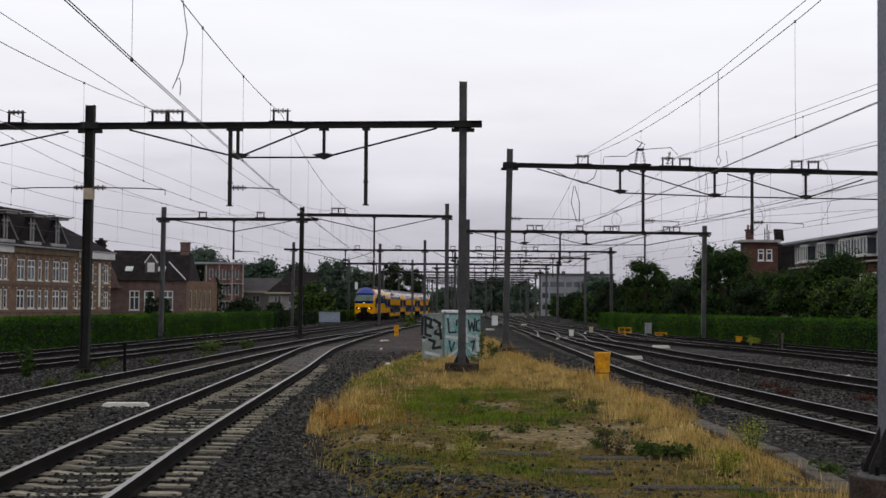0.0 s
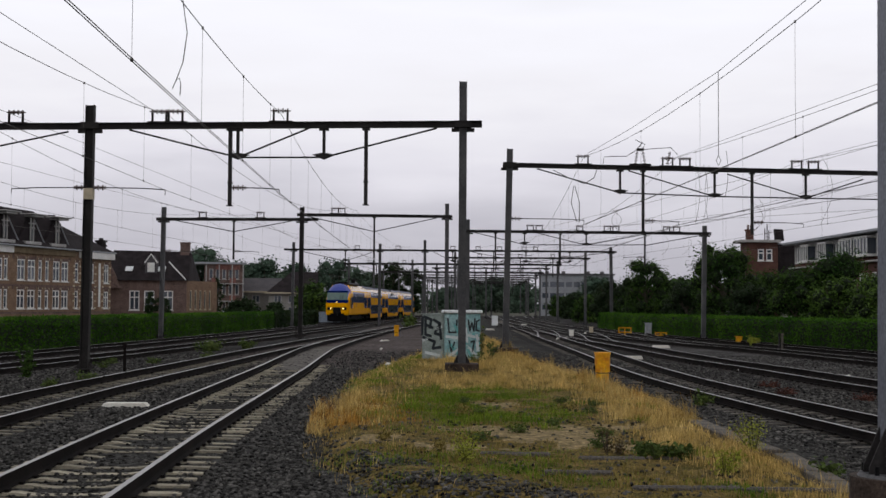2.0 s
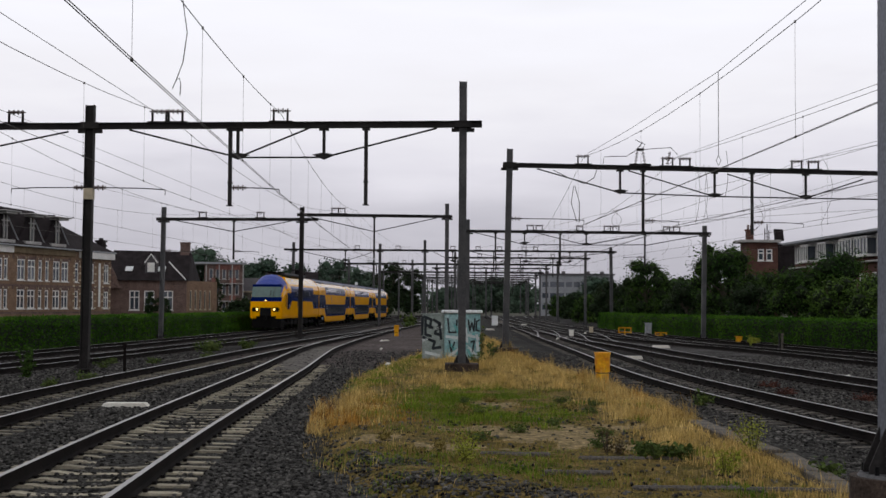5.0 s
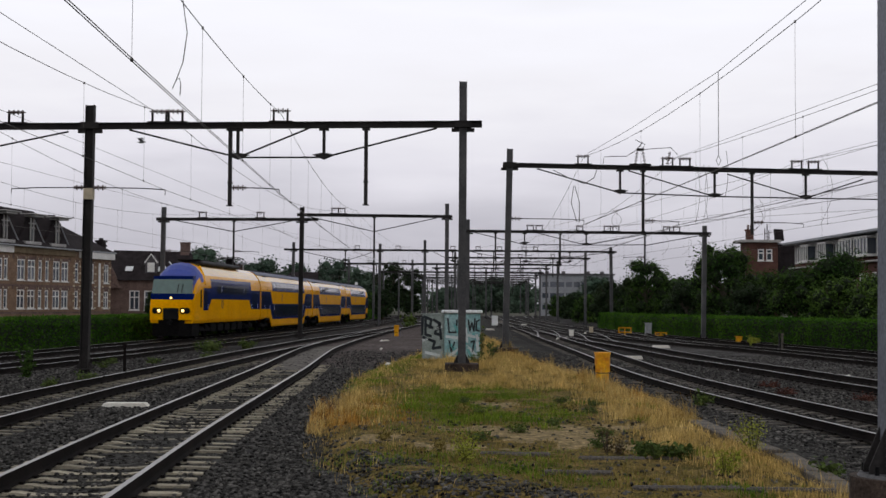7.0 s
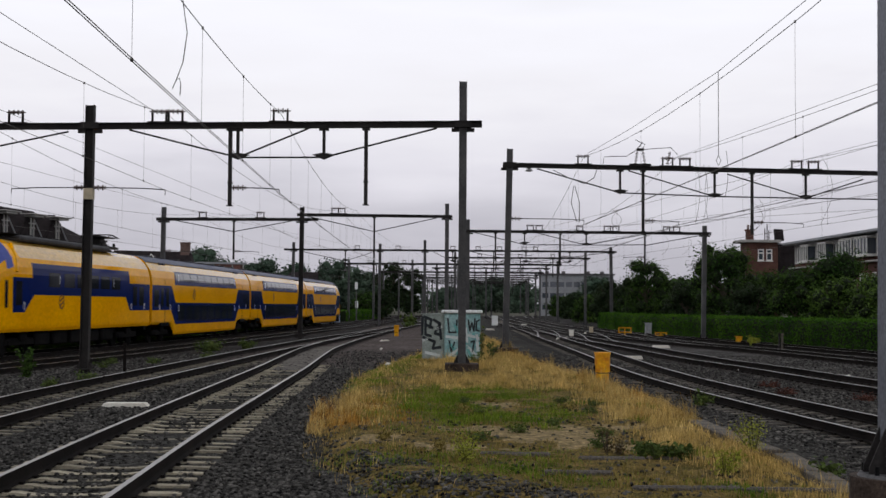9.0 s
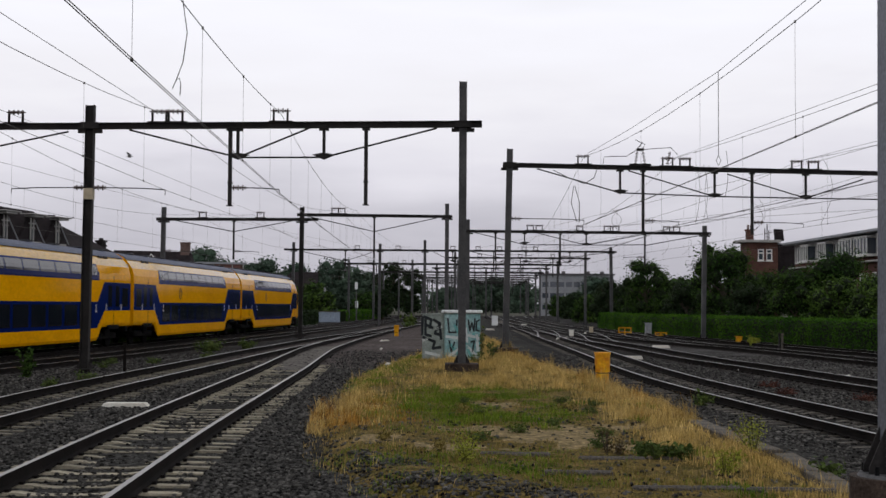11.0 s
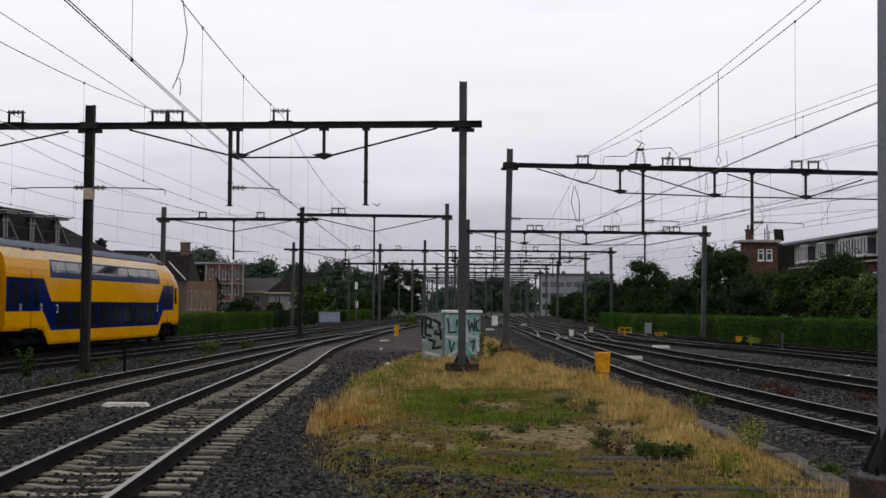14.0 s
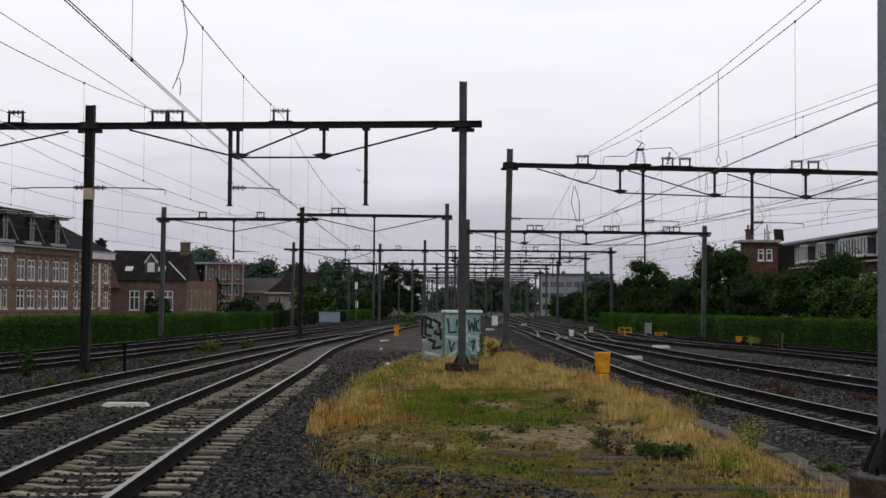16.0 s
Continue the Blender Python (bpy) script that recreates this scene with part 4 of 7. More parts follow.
def side_panel(bm, pts, off=0.006, sides=(-1, 1)):
    """A thin panel on a flank that follows its lean; pts (x, z) in order."""
    lo, hi = min(z for _, z in pts), max(z for _, z in pts)
    cuts = [lo] + [z for z in LEVELS if lo < z < hi] + [hi]
    for sgn in sides:
        for a, b in zip(cuts, cuts[1:]):
            q = clip(clip(list(pts), b, True), a, False)
            q = [p for k, p in enumerate(q) if math.hypot(p[0] - q[k - 1][0], p[1] - q[k - 1][1]) > 1e-4]
            if len(q) < 3:
                continue
            vs = [bm.verts.new((x, sgn * (side_at(z) + off), z)) for x, z in q]
            back = [bm.verts.new((x, sgn * (side_at(z) - 0.01), z)) for x, z in q]
            k = len(q)
            fs = [bm.faces.new(vs), bm.faces.new(back[::-1])]
            fs += [bm.faces.new((vs[i], back[i], back[(i + 1) % k], vs[(i + 1) % k])) for i in range(k)]
            bmesh.ops.recalc_face_normals(bm, faces=fs)
    bmesh.ops.remove_doubles(bm, verts=bm.verts, dist=0.0005)


def side_at(z):
    pr = body_profile(0.4)
    return float(np.interp(z, [p[1] for p in pr], [p[0] for p in pr]))


def wheelset(parent, x):
    bm = bmesh.new()
    box(bm, (x, 0, 0.55), (3.3, 2.2, 0.3), bevel=0.04)
    for k in (-1, 1):
        box(bm, (x, k * 1.08, 0.52), (2.9, 0.12, 0.22), bevel=0.03)
        box(bm, (x, k * 1.12, 0.72), (0.7, 0.16, 0.3), bevel=0.03)
    bogie = part("bogie", bm, M_TBLACK, parent)
    for dx in (-1.25, 1.25):
        bm = bmesh.new()
        for k in (-1, 1):
            rod(bm, (x + dx, k * 0.68, 0.46), (x + dx, k * 0.82, 0.46), 0.46, 20)
        rod(bm, (x + dx, -0.8, 0.46), (x + dx, 0.8, 0.46), 0.08, 8)
        part("wheelset", bm, M_TBLACK, bogie)


def digits(parent, text, x, z, size, sgn):
    cu = bpy.data.curves.new("class_number", "FONT")
    cu.body, cu.size, cu.extrude = text, size, 0.002
    cu.materials.append(M_TWHITE)
    o = new("class_number", cu)
    o.parent = parent
    # reading direction follows the flank it is on
    o.matrix_basis = pose(x, sgn * (side_at(z) + 0.03), z, 90, 0, 0 if sgn < 0 else 180)
    return o


def door_sign(parent, x, z, sgn):
    """Small white oval marker beside a door."""
    bm = bmesh.new()
    y = sgn * (side_at(z) + 0.018)
    for i in range(12):
        a0, a1 = 2 * math.pi * i / 12, 2 * math.pi * (i + 1) / 12
        bm.faces.new([bm.verts.new((x + q * math.cos(a), y, z + 1.9 * q * math.sin(a))) for q, a in ((0.085, a0), (0.085, a1), (0.05, a1), (0.05, a0))])
    bmesh.ops.recalc_face_normals(bm, faces=bm.faces)
    part("door_sign", bm, M_TWHITE, parent)


def roundel(parent, x, z, r=0.32):
    """The operator's mark as a plain ring with two bars."""
    for sgn in (-1, 1):
        bm = bmesh.new()
        y = sgn * (side_at(z) + 0.016)
        for i in range(20):
            a0, a1 = 2 * math.pi * i / 20, 2 * math.pi * (i + 1) / 20
            vs = [bm.verts.new((x + q * math.cos(a), y, z + q * math.sin(a))) for q, a in ((r, a0), (r, a1), (r * 0.78, a1), (r * 0.78, a0))]
            bm.faces.new(vs)
        for dz in (-0.3, 0.3):
            bm.faces.new([bm.verts.new((x + u * r, y, z + (v + dz) * r)) for u, v in ((-0.7, 0.2), (0.7, -0.35), (0.7, -0.1), (-0.7, 0.45))])
        bmesh.ops.recalc_face_normals(bm, faces=bm.faces)
        part("emblem", bm, M_WEEDR, parent, "dark red-brown mark")


def panel_part(name, polys, material, parent, off, label=""):
    """One panel on each flank; returns the one on the +y flank."""
    for sgn in (-1, 1):
        bm = bmesh.new()
        for q in polys:
            side_panel(bm, q, off, (sgn,))
        ob = part(name, bm, material, parent, label)
    return ob


def window_set(parent, name, x0, x1, z0, z1, n, material, gap=0.22, off=0.014, lean=0.0):
    step = (x1 - x0) / n
    for i in range(n):
        a, b = x0 + i * step + gap / 2, x0 + (i + 1) * step - gap / 2
        zz = [z0, (z0 + z1) / 2, z1]
        pts = [(a, zz[0]), (b, zz[0]), (b, zz[1]), (b, zz[2]), (a, zz[2]), (a, zz[1])]
        panel_part(name, [pts], material, parent, off)


def trailer(length, cab=False):
    """Double-deck trailer, x forward, origin at mid-length on the rail; cab: streamlined rear end."""
    c = base("train_coach")
    tagged(c, "yellow and blue double-deck railway coach on the main line", "train coach", "coaches of the train")
    h = length / 2 - 0.28
    e = 4.6
    rows = [(-h, 1.0), (-h + e - 0.5, 1.0), (-h + e + 0.2, 0.38), (h - e - 0.2, 0.38), (h - e + 0.5, 1.0), (h, 1.0)]
    rings = []
    if cab:
        for dx, wf, top in ((0.0, 0.80, 3.3), (0.12, 0.88, 3.62), (0.5, 0.93, 3.95), (1.3, 0.97, 4.35), (2.4, 1.0, 4.67)):
            rings.append(ring(-h + dx, 0.95 if dx else 1.0, wf, top))
        rows = rows[1:]
    rings += [ring(x, low) for x, low in rows]
    bm = loft(rings)
    # shoulders above 3.9 m get the painted sky sheen
    for f in bm.faces:
        f.material_index = 1 if f.calc_center_median().z > 3.9 else 0
    part("body", bm, [M_TYEL, M_TSHEEN], c, "glossy yellow coach body, sky sheen painted on the shoulders")
    # crown of the roof
    bm = bmesh.new()
    a, b = -h + (2.6 if cab else 0.02), h - 0.02
    prof = [(1.0, 4.33), (0.86, 4.455), (0.5, 4.635), (0, 4.705), (-0.5, 4.635), (-0.86, 4.455), (-1.0, 4.33), (-0.8, 4.3), (0.8, 4.3)]
    prism(bm, prof, "x", a, b)
    roof = part("roof", bm, M_TROOF, c, "blue-grey roof")
    for x in np.arange(a + 1.5, b - 1, 3.1):
        bm = bmesh.new()
        box(bm, (x, 0, 4.70), (0.5, 1.1, 0.07), bevel=0.02)
        part("vent", bm, M_TGREY, roof)
    # blue livery: low band amidships, high bands at the doors
    m0, m1 = -h + e + 0.4, h - e - 0.4
    band = panel_part("lower_band", [[(m0 - 0.1, 0.96), (m1 + 0.1, 0.96), (m1 + 0.1, 2.17), (m0 - 0.1, 2.17)]], M_TBLUE, c, 0.005, "dark blue painted band")
    end_polys = []
    d0, d1 = (-h + 1.9 if cab else -h + 0.03), h - 0.03
    end_polys.append([(d0, 1.76), (m0 - 1.1, 1.76), (m0 - 0.1, 0.96), (m0 - 0.1, 2.17), (m0 - 1.0, 3.1), (d0, 3.1)])
    end_polys.append([(m1 + 0.1, 0.96), (m1 + 1.1, 1.76), (d1, 1.76), (d1, 3.1), (m1 + 1.0, 3.1), (m1 + 0.1, 2.17)])
    for q in end_polys:
        panel_part("door_band", [q], M_TBLUE, c, 0.006, "dark blue door area")
    up = panel_part("upper_band", [[(m0 - 0.3, 3.16), (m1 + 0.3, 3.16), (m1 + 0.3, 3.5), (m1 + 0.1, 3.92), (m0 - 0.1, 3.92), (m0 - 0.3, 3.5)]], M_TBLUE, c, 0.006, "dark blue window band")
    window_set(band, "window", m0 + 0.6, m1 - 0.3, 1.12, 2.04, 8, M_TGLASS, gap=0.26)
    window_set(up, "window", m0 - 0.1, m1 + 0.1, 3.4, 3.84, 9, M_TGLASSU, gap=0.12)
    # doors and end windows
    for x in ([h - 2.6] if cab else [h - 2.6, -h + 2.6]) + ([-h + 3.1] if cab else []):
        for k in (-0.55, 0.55):
            panel_part("door_window", [[(x + k - 0.3, 1.95), (x + k + 0.3, 1.95), (x + k + 0.3, 2.95), (x + k - 0.3, 2.95)]], M_TGLASS, c, 0.014)
        panel_part("door_seam", [[(x - 0.015, 1.05), (x + 0.015, 1.05), (x + 0.015, 3.4), (x - 0.015, 3.4)]], M_TBLACK, c, 0.012)
        bm = bmesh.new()
        for k in (-1, 1):
            box(bm, (x, k * 1.34, 0.98), (1.6, 0.16, 0.2), bevel=0.02)
        part("step", bm, M_TBLACK, c)
    for x in ([h - 0.9] if cab else [h - 0.9, -h + 0.9]):
        panel_part("end_window", [[(x - 0.45, 1.95), (x + 0.45, 1.95), (x + 0.45, 2.85), (x - 0.45, 2.85)]], M_TGLASS, c, 0.014)
    # gangway
    bm = bmesh.new()
    box(bm, (h + 0.14, 0, 2.4), (0.3, 2.2, 3.4), bevel=0.05)
    part("gangway", bm, M_BLACK, c)
    if cab:
        panel_part("cab_window", [[(-h + 1.25, 2.1), (-h + 1.6, 2.1), (-h + 1.6, 3.0), (-h + 1.3, 3.0)]], M_TGLASS, c, 0.01)
        bm = bmesh.new()
        box(bm, (-h - 0.03, 0, 2.9), (0.1, 1.9, 0.8), bevel=0.04)
        part("windscreen", bm, M_TSCREEN, c)
        bm = bmesh.new()
        box(bm, (-h + 0.4, 0, 0.62), (0.9, 2.3, 0.66), bevel=0.1)
        part("skirt", bm, M_TBLACK, c)
        for k in (-1, 1):
            bm = bmesh.new()
            rod(bm, (-h - 0.3, k * 0.85, 1.05), (-h + 0.1, k * 0.85, 1.05), 0.2, 12)
            part("buffer", bm, M_TBLACK, c)
    # vents over the door area
    for x in (m0 - 2.2, m1 + 1.4):
        for k in (-1, 1):
            for j in (0, 0.75):
                bm = bmesh.new()
                box(bm, (x + j, k * 1.0, 4.29), (0.5, 0.1, 0.12), bevel=0.02)
                part("grille", bm, M_TGREY, c)
    for sgn in (-1, 1):
        for x, z in ((m0 + 0.35, 3.4), (m1 - 0.35, 3.4), (m0 + 0.3, 1.7), (m1 - 0.4, 1.7)):
            digits(c, "2", x, z, 0.5, sgn)
        for x in ((h - 3.7, h - 1.5) if cab else (h - 3.7, h - 1.5, -h + 3.7, -h + 1.5)):
            door_sign(c, x, 1.92, sgn)
    roundel(c, m1 - 4.2, 2.68)
    wheelset(c, h - 2.9)
    wheelset(c, -h + 2.9)
    bm = bmesh.new()
    box(bm, (0, 0, 0.36), (m1 - m0 - 0.6, 2.3, 0.18))
    part("underframe", bm, M_TBLACK, c)
    return c


def power_car(length):
    """Leading motor coach with its cab at +x."""
    c = base("train_power_car")
    tagged(c, "yellow and blue leading motor coach with lit headlamps", "train coach", "coaches of the train")
    h = length / 2 - 0.15
    rings = [ring(-h, 0.95), ring(h - 3.2, 0.95)]
    for dx, wf, top in ((2.4, 1.0, 4.66), (1.8, 0.995, 4.5), (1.2, 0.985, 4.22), (0.75, 0.97, 3.9), (0.5, 0.96, 3.62), (0.34, 0.95, 3.3), (0.2, 0.945, 2.9), (0.1, 0.94, 2.6)):
        rings.append(ring(h - dx, 0.95, wf, top))
    bm = loft(rings)
    # the raked front is closed by a lower nose block
    # brow in nose blue, roof shoulders in the painted sky sheen
    for f in bm.faces:
        q = f.calc_center_median()
        f.material_index = 1 if q.x > h - 2.5 and q.z > 2.55 and (abs(q.y) < 1.2 or q.z > 3.6) else 2 if q.z > 3.9 and q.x < h - 3 else 0
    part("body", bm, [M_TYEL, M_TNOSE, M_TSHEEN], c, "glossy yellow body with a blue domed brow")
    bm = bmesh.new()
    prism(bm, [(h - 0.45, -1.31), (h - 0.02, -1.27), (h + 0.08, -0.9), (h + 0.12, 0), (h + 0.08, 0.9), (h - 0.02, 1.27), (h - 0.45, 1.31)], "z", 1.15, 2.36)
    part("nose", bm, M_TYEL, c, "flat yellow nose")
    bm = bmesh.new()
    prism(bm, [(h - 0.5, -1.32), (h - 0.06, -1.26), (h + 0.05, -0.9), (h + 0.09, 0), (h + 0.05, 0.9), (h - 0.06, 1.26), (h - 0.5, 1.32)], "z", 2.36, 2.72)
    part("brow", bm, M_TBLUE, c, "blue band below the windscreen")
    # raked windscreen
    bm = bmesh.new()
    lo = [(h - 0.10, -1.24), (h + 0.03, -0.85), (h + 0.07, 0), (h + 0.03, 0.85), (h - 0.10, 1.24)]
    hi = [(h - 0.36, -1.18), (h - 0.26, -0.82), (h - 0.22, 0), (h - 0.26, 0.82), (h - 0.36, 1.18)]
    va, vb = [bm.verts.new((x, y, 2.72)) for x, y in lo], [bm.verts.new((x, y, 3.58)) for x, y in hi]
    wa, wb = [bm.verts.new((x - 0.35, y * 0.98, 2.72)) for x, y in lo], [bm.verts.new((x - 0.35, y * 0.98, 3.58)) for x, y in hi]
    for i in range(4):
        bm.faces.new((va[i], va[i + 1], vb[i + 1], vb[i]))
        bm.faces.new((vb[i], vb[i + 1], wb[i + 1], wb[i]))
    bm.faces.new((va[0], vb[0], wb[0], wa[0]))
    bm.faces.new((va[4], wa[4], wb[4], vb[4]))
    bmesh.ops.recalc_face_normals(bm, faces=bm.faces)
    screen = part("windscreen", bm, M_TSCREEN, c, "greenish raked windscreen")
    for y in (0.35, 0.62):
        bm = bmesh.new()
        rod(bm, (h + 0.06, y, 2.78), (h - 0.12, y + 0.05, 3.3), 0.02, 5)
        part("wiper", bm, M_BLACK, screen)
    bm = bmesh.new()
    prism(bm, [(h - 0.42, -1.2), (h - 0.3, -0.84), (h - 0.26, 0), (h - 0.3, 0.84), (h - 0.42, 1.2), (h - 1.0, 1.2), (h - 1.0, -1.2)], "z", 3.58, 3.78)
    part("visor", bm, M_TBLUE, c)
    # lamps
    for y, z in ((0.72, 1.7), (-0.72, 1.7), (0.0, 2.46)):
        bm = bmesh.new()
        if z < 2:
            for k in (0, 0.24):
                yy = y + math.copysign(k, y)
                rod(bm, (h - 0.1, yy, z), (h + 0.125 - max(0, abs(yy) - 0.8) * 0.15, yy, z), 0.19, 14)
            cl = part("lamp_cluster", bm, M_BLACK, c)
            bm = bmesh.new()
            rod(bm, (h + 0.02, y, z), (h + 0.145, y, z), 0.085, 14)
            part("headlamp", bm, M_LAMP, cl, "lit warm white headlamp")
        else:
            rod(bm, (h + 0.02, y, z), (h + 0.13, y, z), 0.055, 12)
            part("headlamp", bm, M_LAMP, c, "lit warm white headlamp")
    # black coupler recess and plough
    bm = bmesh.new()
    box(bm, (h - 0.05, 0, 1.5), (0.42, 0.95, 0.72), bevel=0.04)
    rod(bm, (h, 0, 1.0), (h + 0.45, 0, 1.0), 0.16, 10)
    part("coupler", bm, M_BLACK, c)
    bm = bmesh.new()
    prism(bm, [(h - 1.9, -1.25), (h - 0.25, -1.2), (h + 0.02, -0.5), (h + 0.02, 0.5), (h - 0.25, 1.2), (h - 1.9, 1.25)], "z", 0.18, 1.16)
    part("plough", bm, M_TBLACK, c)
    # flank livery
    panel_part("blue_band", [[(-h + 4.1, 2.42), (h - 4.45, 2.42), (h - 4.3, 3.1), (h - 4.3, 3.7), (-h + 3.5, 3.7), (-h + 3.5, 3.1)]], M_TBLUE, c, 0.006, "dark blue window band")
    panel_part("door_band", [[(-h + 0.03, 1.76), (-h + 3.4, 1.76), (-h + 4.1, 2.42), (-h + 3.5, 3.1), (-h + 0.03, 3.1)]], M_TBLUE, c, 0.007, "dark blue door area")
    panel_part("cab_door", [[(h - 3.5, 1.72), (h - 2.3, 1.72), (h - 2.3, 3.1), (h - 4.34, 3.1), (h - 4.49, 2.42)]], M_TBLUE, c, 0.007, "dark blue cab door")
    for x, w in ((h - 2.9, 0.33), (-h + 1.5, 0.4), (-h + 2.6, 0.35)):
        panel_part("door_window", [[(x - w, 2.0), (x + w, 2.0), (x + w, 2.95), (x - w, 2.95)]], M_TGLASS, c, 0.014)
    for x in (-h + 5.0, -h + 6.6, -h + 8.2, -h + 9.8, -h + 11.4, -h + 13.2):
        panel_part("window", [[(x, 2.76), (x + 1.3, 2.76), (x + 1.3, 3.36), (x, 3.36)]], M_TGLASS, c, 0.014)
    panel_part("cab_side_window", [[(h - 1.8, 1.9), (h - 1.55, 1.9), (h - 1.55, 2.95), (h - 1.8, 2.95)]], M_TGLASS, c, 0.01)
    for x in np.arange(-h + 4.5, h - 6, 1.7):
        panel_part("service_hatch", [[(x, 1.1), (x + 0.5, 1.1), (x + 0.5, 1.75), (x, 1.75)]], M_TYEL, c, 0.012)
    bm = bmesh.new()
    box(bm, (0.2, 0, 4.72), (length - 9.5, 1.7, 0.26), bevel=0.08)
    roof = part("roof_equipment", bm, M_TGREY, c, "dark grey roof equipment")
    for x in np.arange(-6, 6.1, 1.5):
        bm = bmesh.new()
        box(bm, (x, 0, 4.87), (0.9, 1.3, 0.07), bevel=0.02)
        part("cooling_grille", bm, M_TBLACK, roof)
    # yellow stripe with a cable duct behind the cab
    bm = bmesh.new()
    for k in (-1, 1):
        strip(bm, [(h - 2.6, k * 1.39, 3.3), (h - 2.85, k * 1.2, 3.95), (h - 3.2, k * 0.9, 4.42)], 0.09, 6)
    part("cable_duct", bm, M_TYEL, c)
    # pantograph
    p = base("pantograph")
    p.parent = c
    p.matrix_basis = pose(-h + 4.2, 0, 4.75)
    bm = bmesh.new()
    box(bm, (0, 0, 0.10), (2.4, 1.3, 0.12), bevel=0.02)
    for dx in (-0.9, 0.9):
        for k in (-0.5, 0.5):
            rod(bm, (dx, k, 0.1), (dx, k, 0.34), 0.07, 8)
    box(bm, (0.1, 0, 0.40), (0.7, 0.5, 0.5), bevel=0.05)
    box(bm, (0, 0, 0.62), (2.7, 0.9, 0.06), bevel=0.02)
    for k in (-1, 1):
        strip(bm, [(-0.6, k * 0.45, 0.12), (0.7, k * 0.4, 0.42), (-0.2, k * 0.55, 0.7)], 0.025, 6)
    part("frame", bm, M_STEELB, p)
    bm = bmesh.new()
    for dx in (-0.35, 0.0):
        strip(bm, [(dx, -0.95, 0.55), (dx, -0.6, 0.74), (dx, 0.6, 0.74), (dx, 0.95, 0.55)], 0.022, 6)
    part("collector", bm, M_STEELB, p)
    bm = bmesh.new()
    box(bm, (-h - 0.1, 0, 2.4), (0.2, 2.2, 3.3), bevel=0.04)
    part("gangway", bm, M_BLACK, c)
    for x in np.arange(-4.2, 4.3, 2.1):
        bm = bmesh.new()
        box(bm, (x, 0, 0.62), (1.7, 2.35, 0.55), bevel=0.06)
        part("equipment_box", bm, M_TBLACK, c)
    for sgn in (-1, 1):
        for x in (-h + 6.2, h - 7.2):
            digits(c, "1", x, 2.9, 0.5, sgn)
        for x in (h - 3.45, -h + 1.0, -h + 3.2):
            door_sign(c, x, 1.98, sgn)
    roundel(c, h - 7.6, 2.15)
    wheelset(c, h - 4.0)
    wheelset(c, -h + 2.9)
    return c


LEN_FIRST, LEN_COACH = 20.9, 26.33
first = power_car(LEN_FIRST)
second = trailer(LEN_COACH)
third = trailer(LEN_COACH)
last = trailer(LEN_COACH, cab=True)


def nose_at(t):
    """Distance of the train's nose along the main line, measured like y near the platform."""
    return 185.45 - 15.127 * t + 0.0602 * (t - 8) ** 2 + 0.00637 * (t - 8) ** 3


S_ZERO = MAIN.s_of(0.0)


def coach_pose(t, front, length):
    s = S_ZERO + nose_at(t) + front
    a, b = MAIN.at(s + 3.0), MAIN.at(s + length - 3.0)
    mx, my = (a[0] + b[0]) / 2, (a[1] + b[1]) / 2
    return pose(mx, my, Z_MAIN, 0, 0, math.degrees(math.atan2(a[1] - b[1], a[0] - b[0])))


# ---- plants ----
def leaf_cloud(name, centres, per, size, material, parent=None, seed=1, flat=0.0):
    """Many small folded leaf cards round clump centres (x, y, z, radius)."""
    rng = np.random.default_rng(seed)
    vs, fs = [], []
    for cx, cy, cz, r in centres:
        n = int(per * r * r)
        d = rng.normal(size=(n, 3))
        d /= np.linalg.norm(d, axis=1)[:, None]
        rad = r * (0.35 + 1.15 * rng.uniform(0, 1, n) ** 1.3)
        p = np.array((cx, cy, cz)) + d * rad[:, None] * np.array((1, 1, 0.85))
        u = rng.normal(size=(n, 3))
        u[:, 2] *= 0.5
        u /= np.linalg.norm(u, axis=1)[:, None]
        v = np.cross(u, d + rng.normal(scale=0.5, size=(n, 3)))
        v /= np.linalg.norm(v, axis=1)[:, None] + 1e-9
        s = size * rng.uniform(0.6, 1.4, n)[:, None]
        a, b = p - u * s, p + u * s
        c, e = p + v * s * 0.55, p - v * s * 0.55
        k = len(vs)
        vs += np.stack([a, c, b, e], 1).reshape(-1, 3).tolist()
        fs += [(k + 4 * i, k + 4 * i + 1, k + 4 * i + 2, k + 4 * i + 3) for i in range(n)]
    return pymesh(name, vs, fs, material, parent)


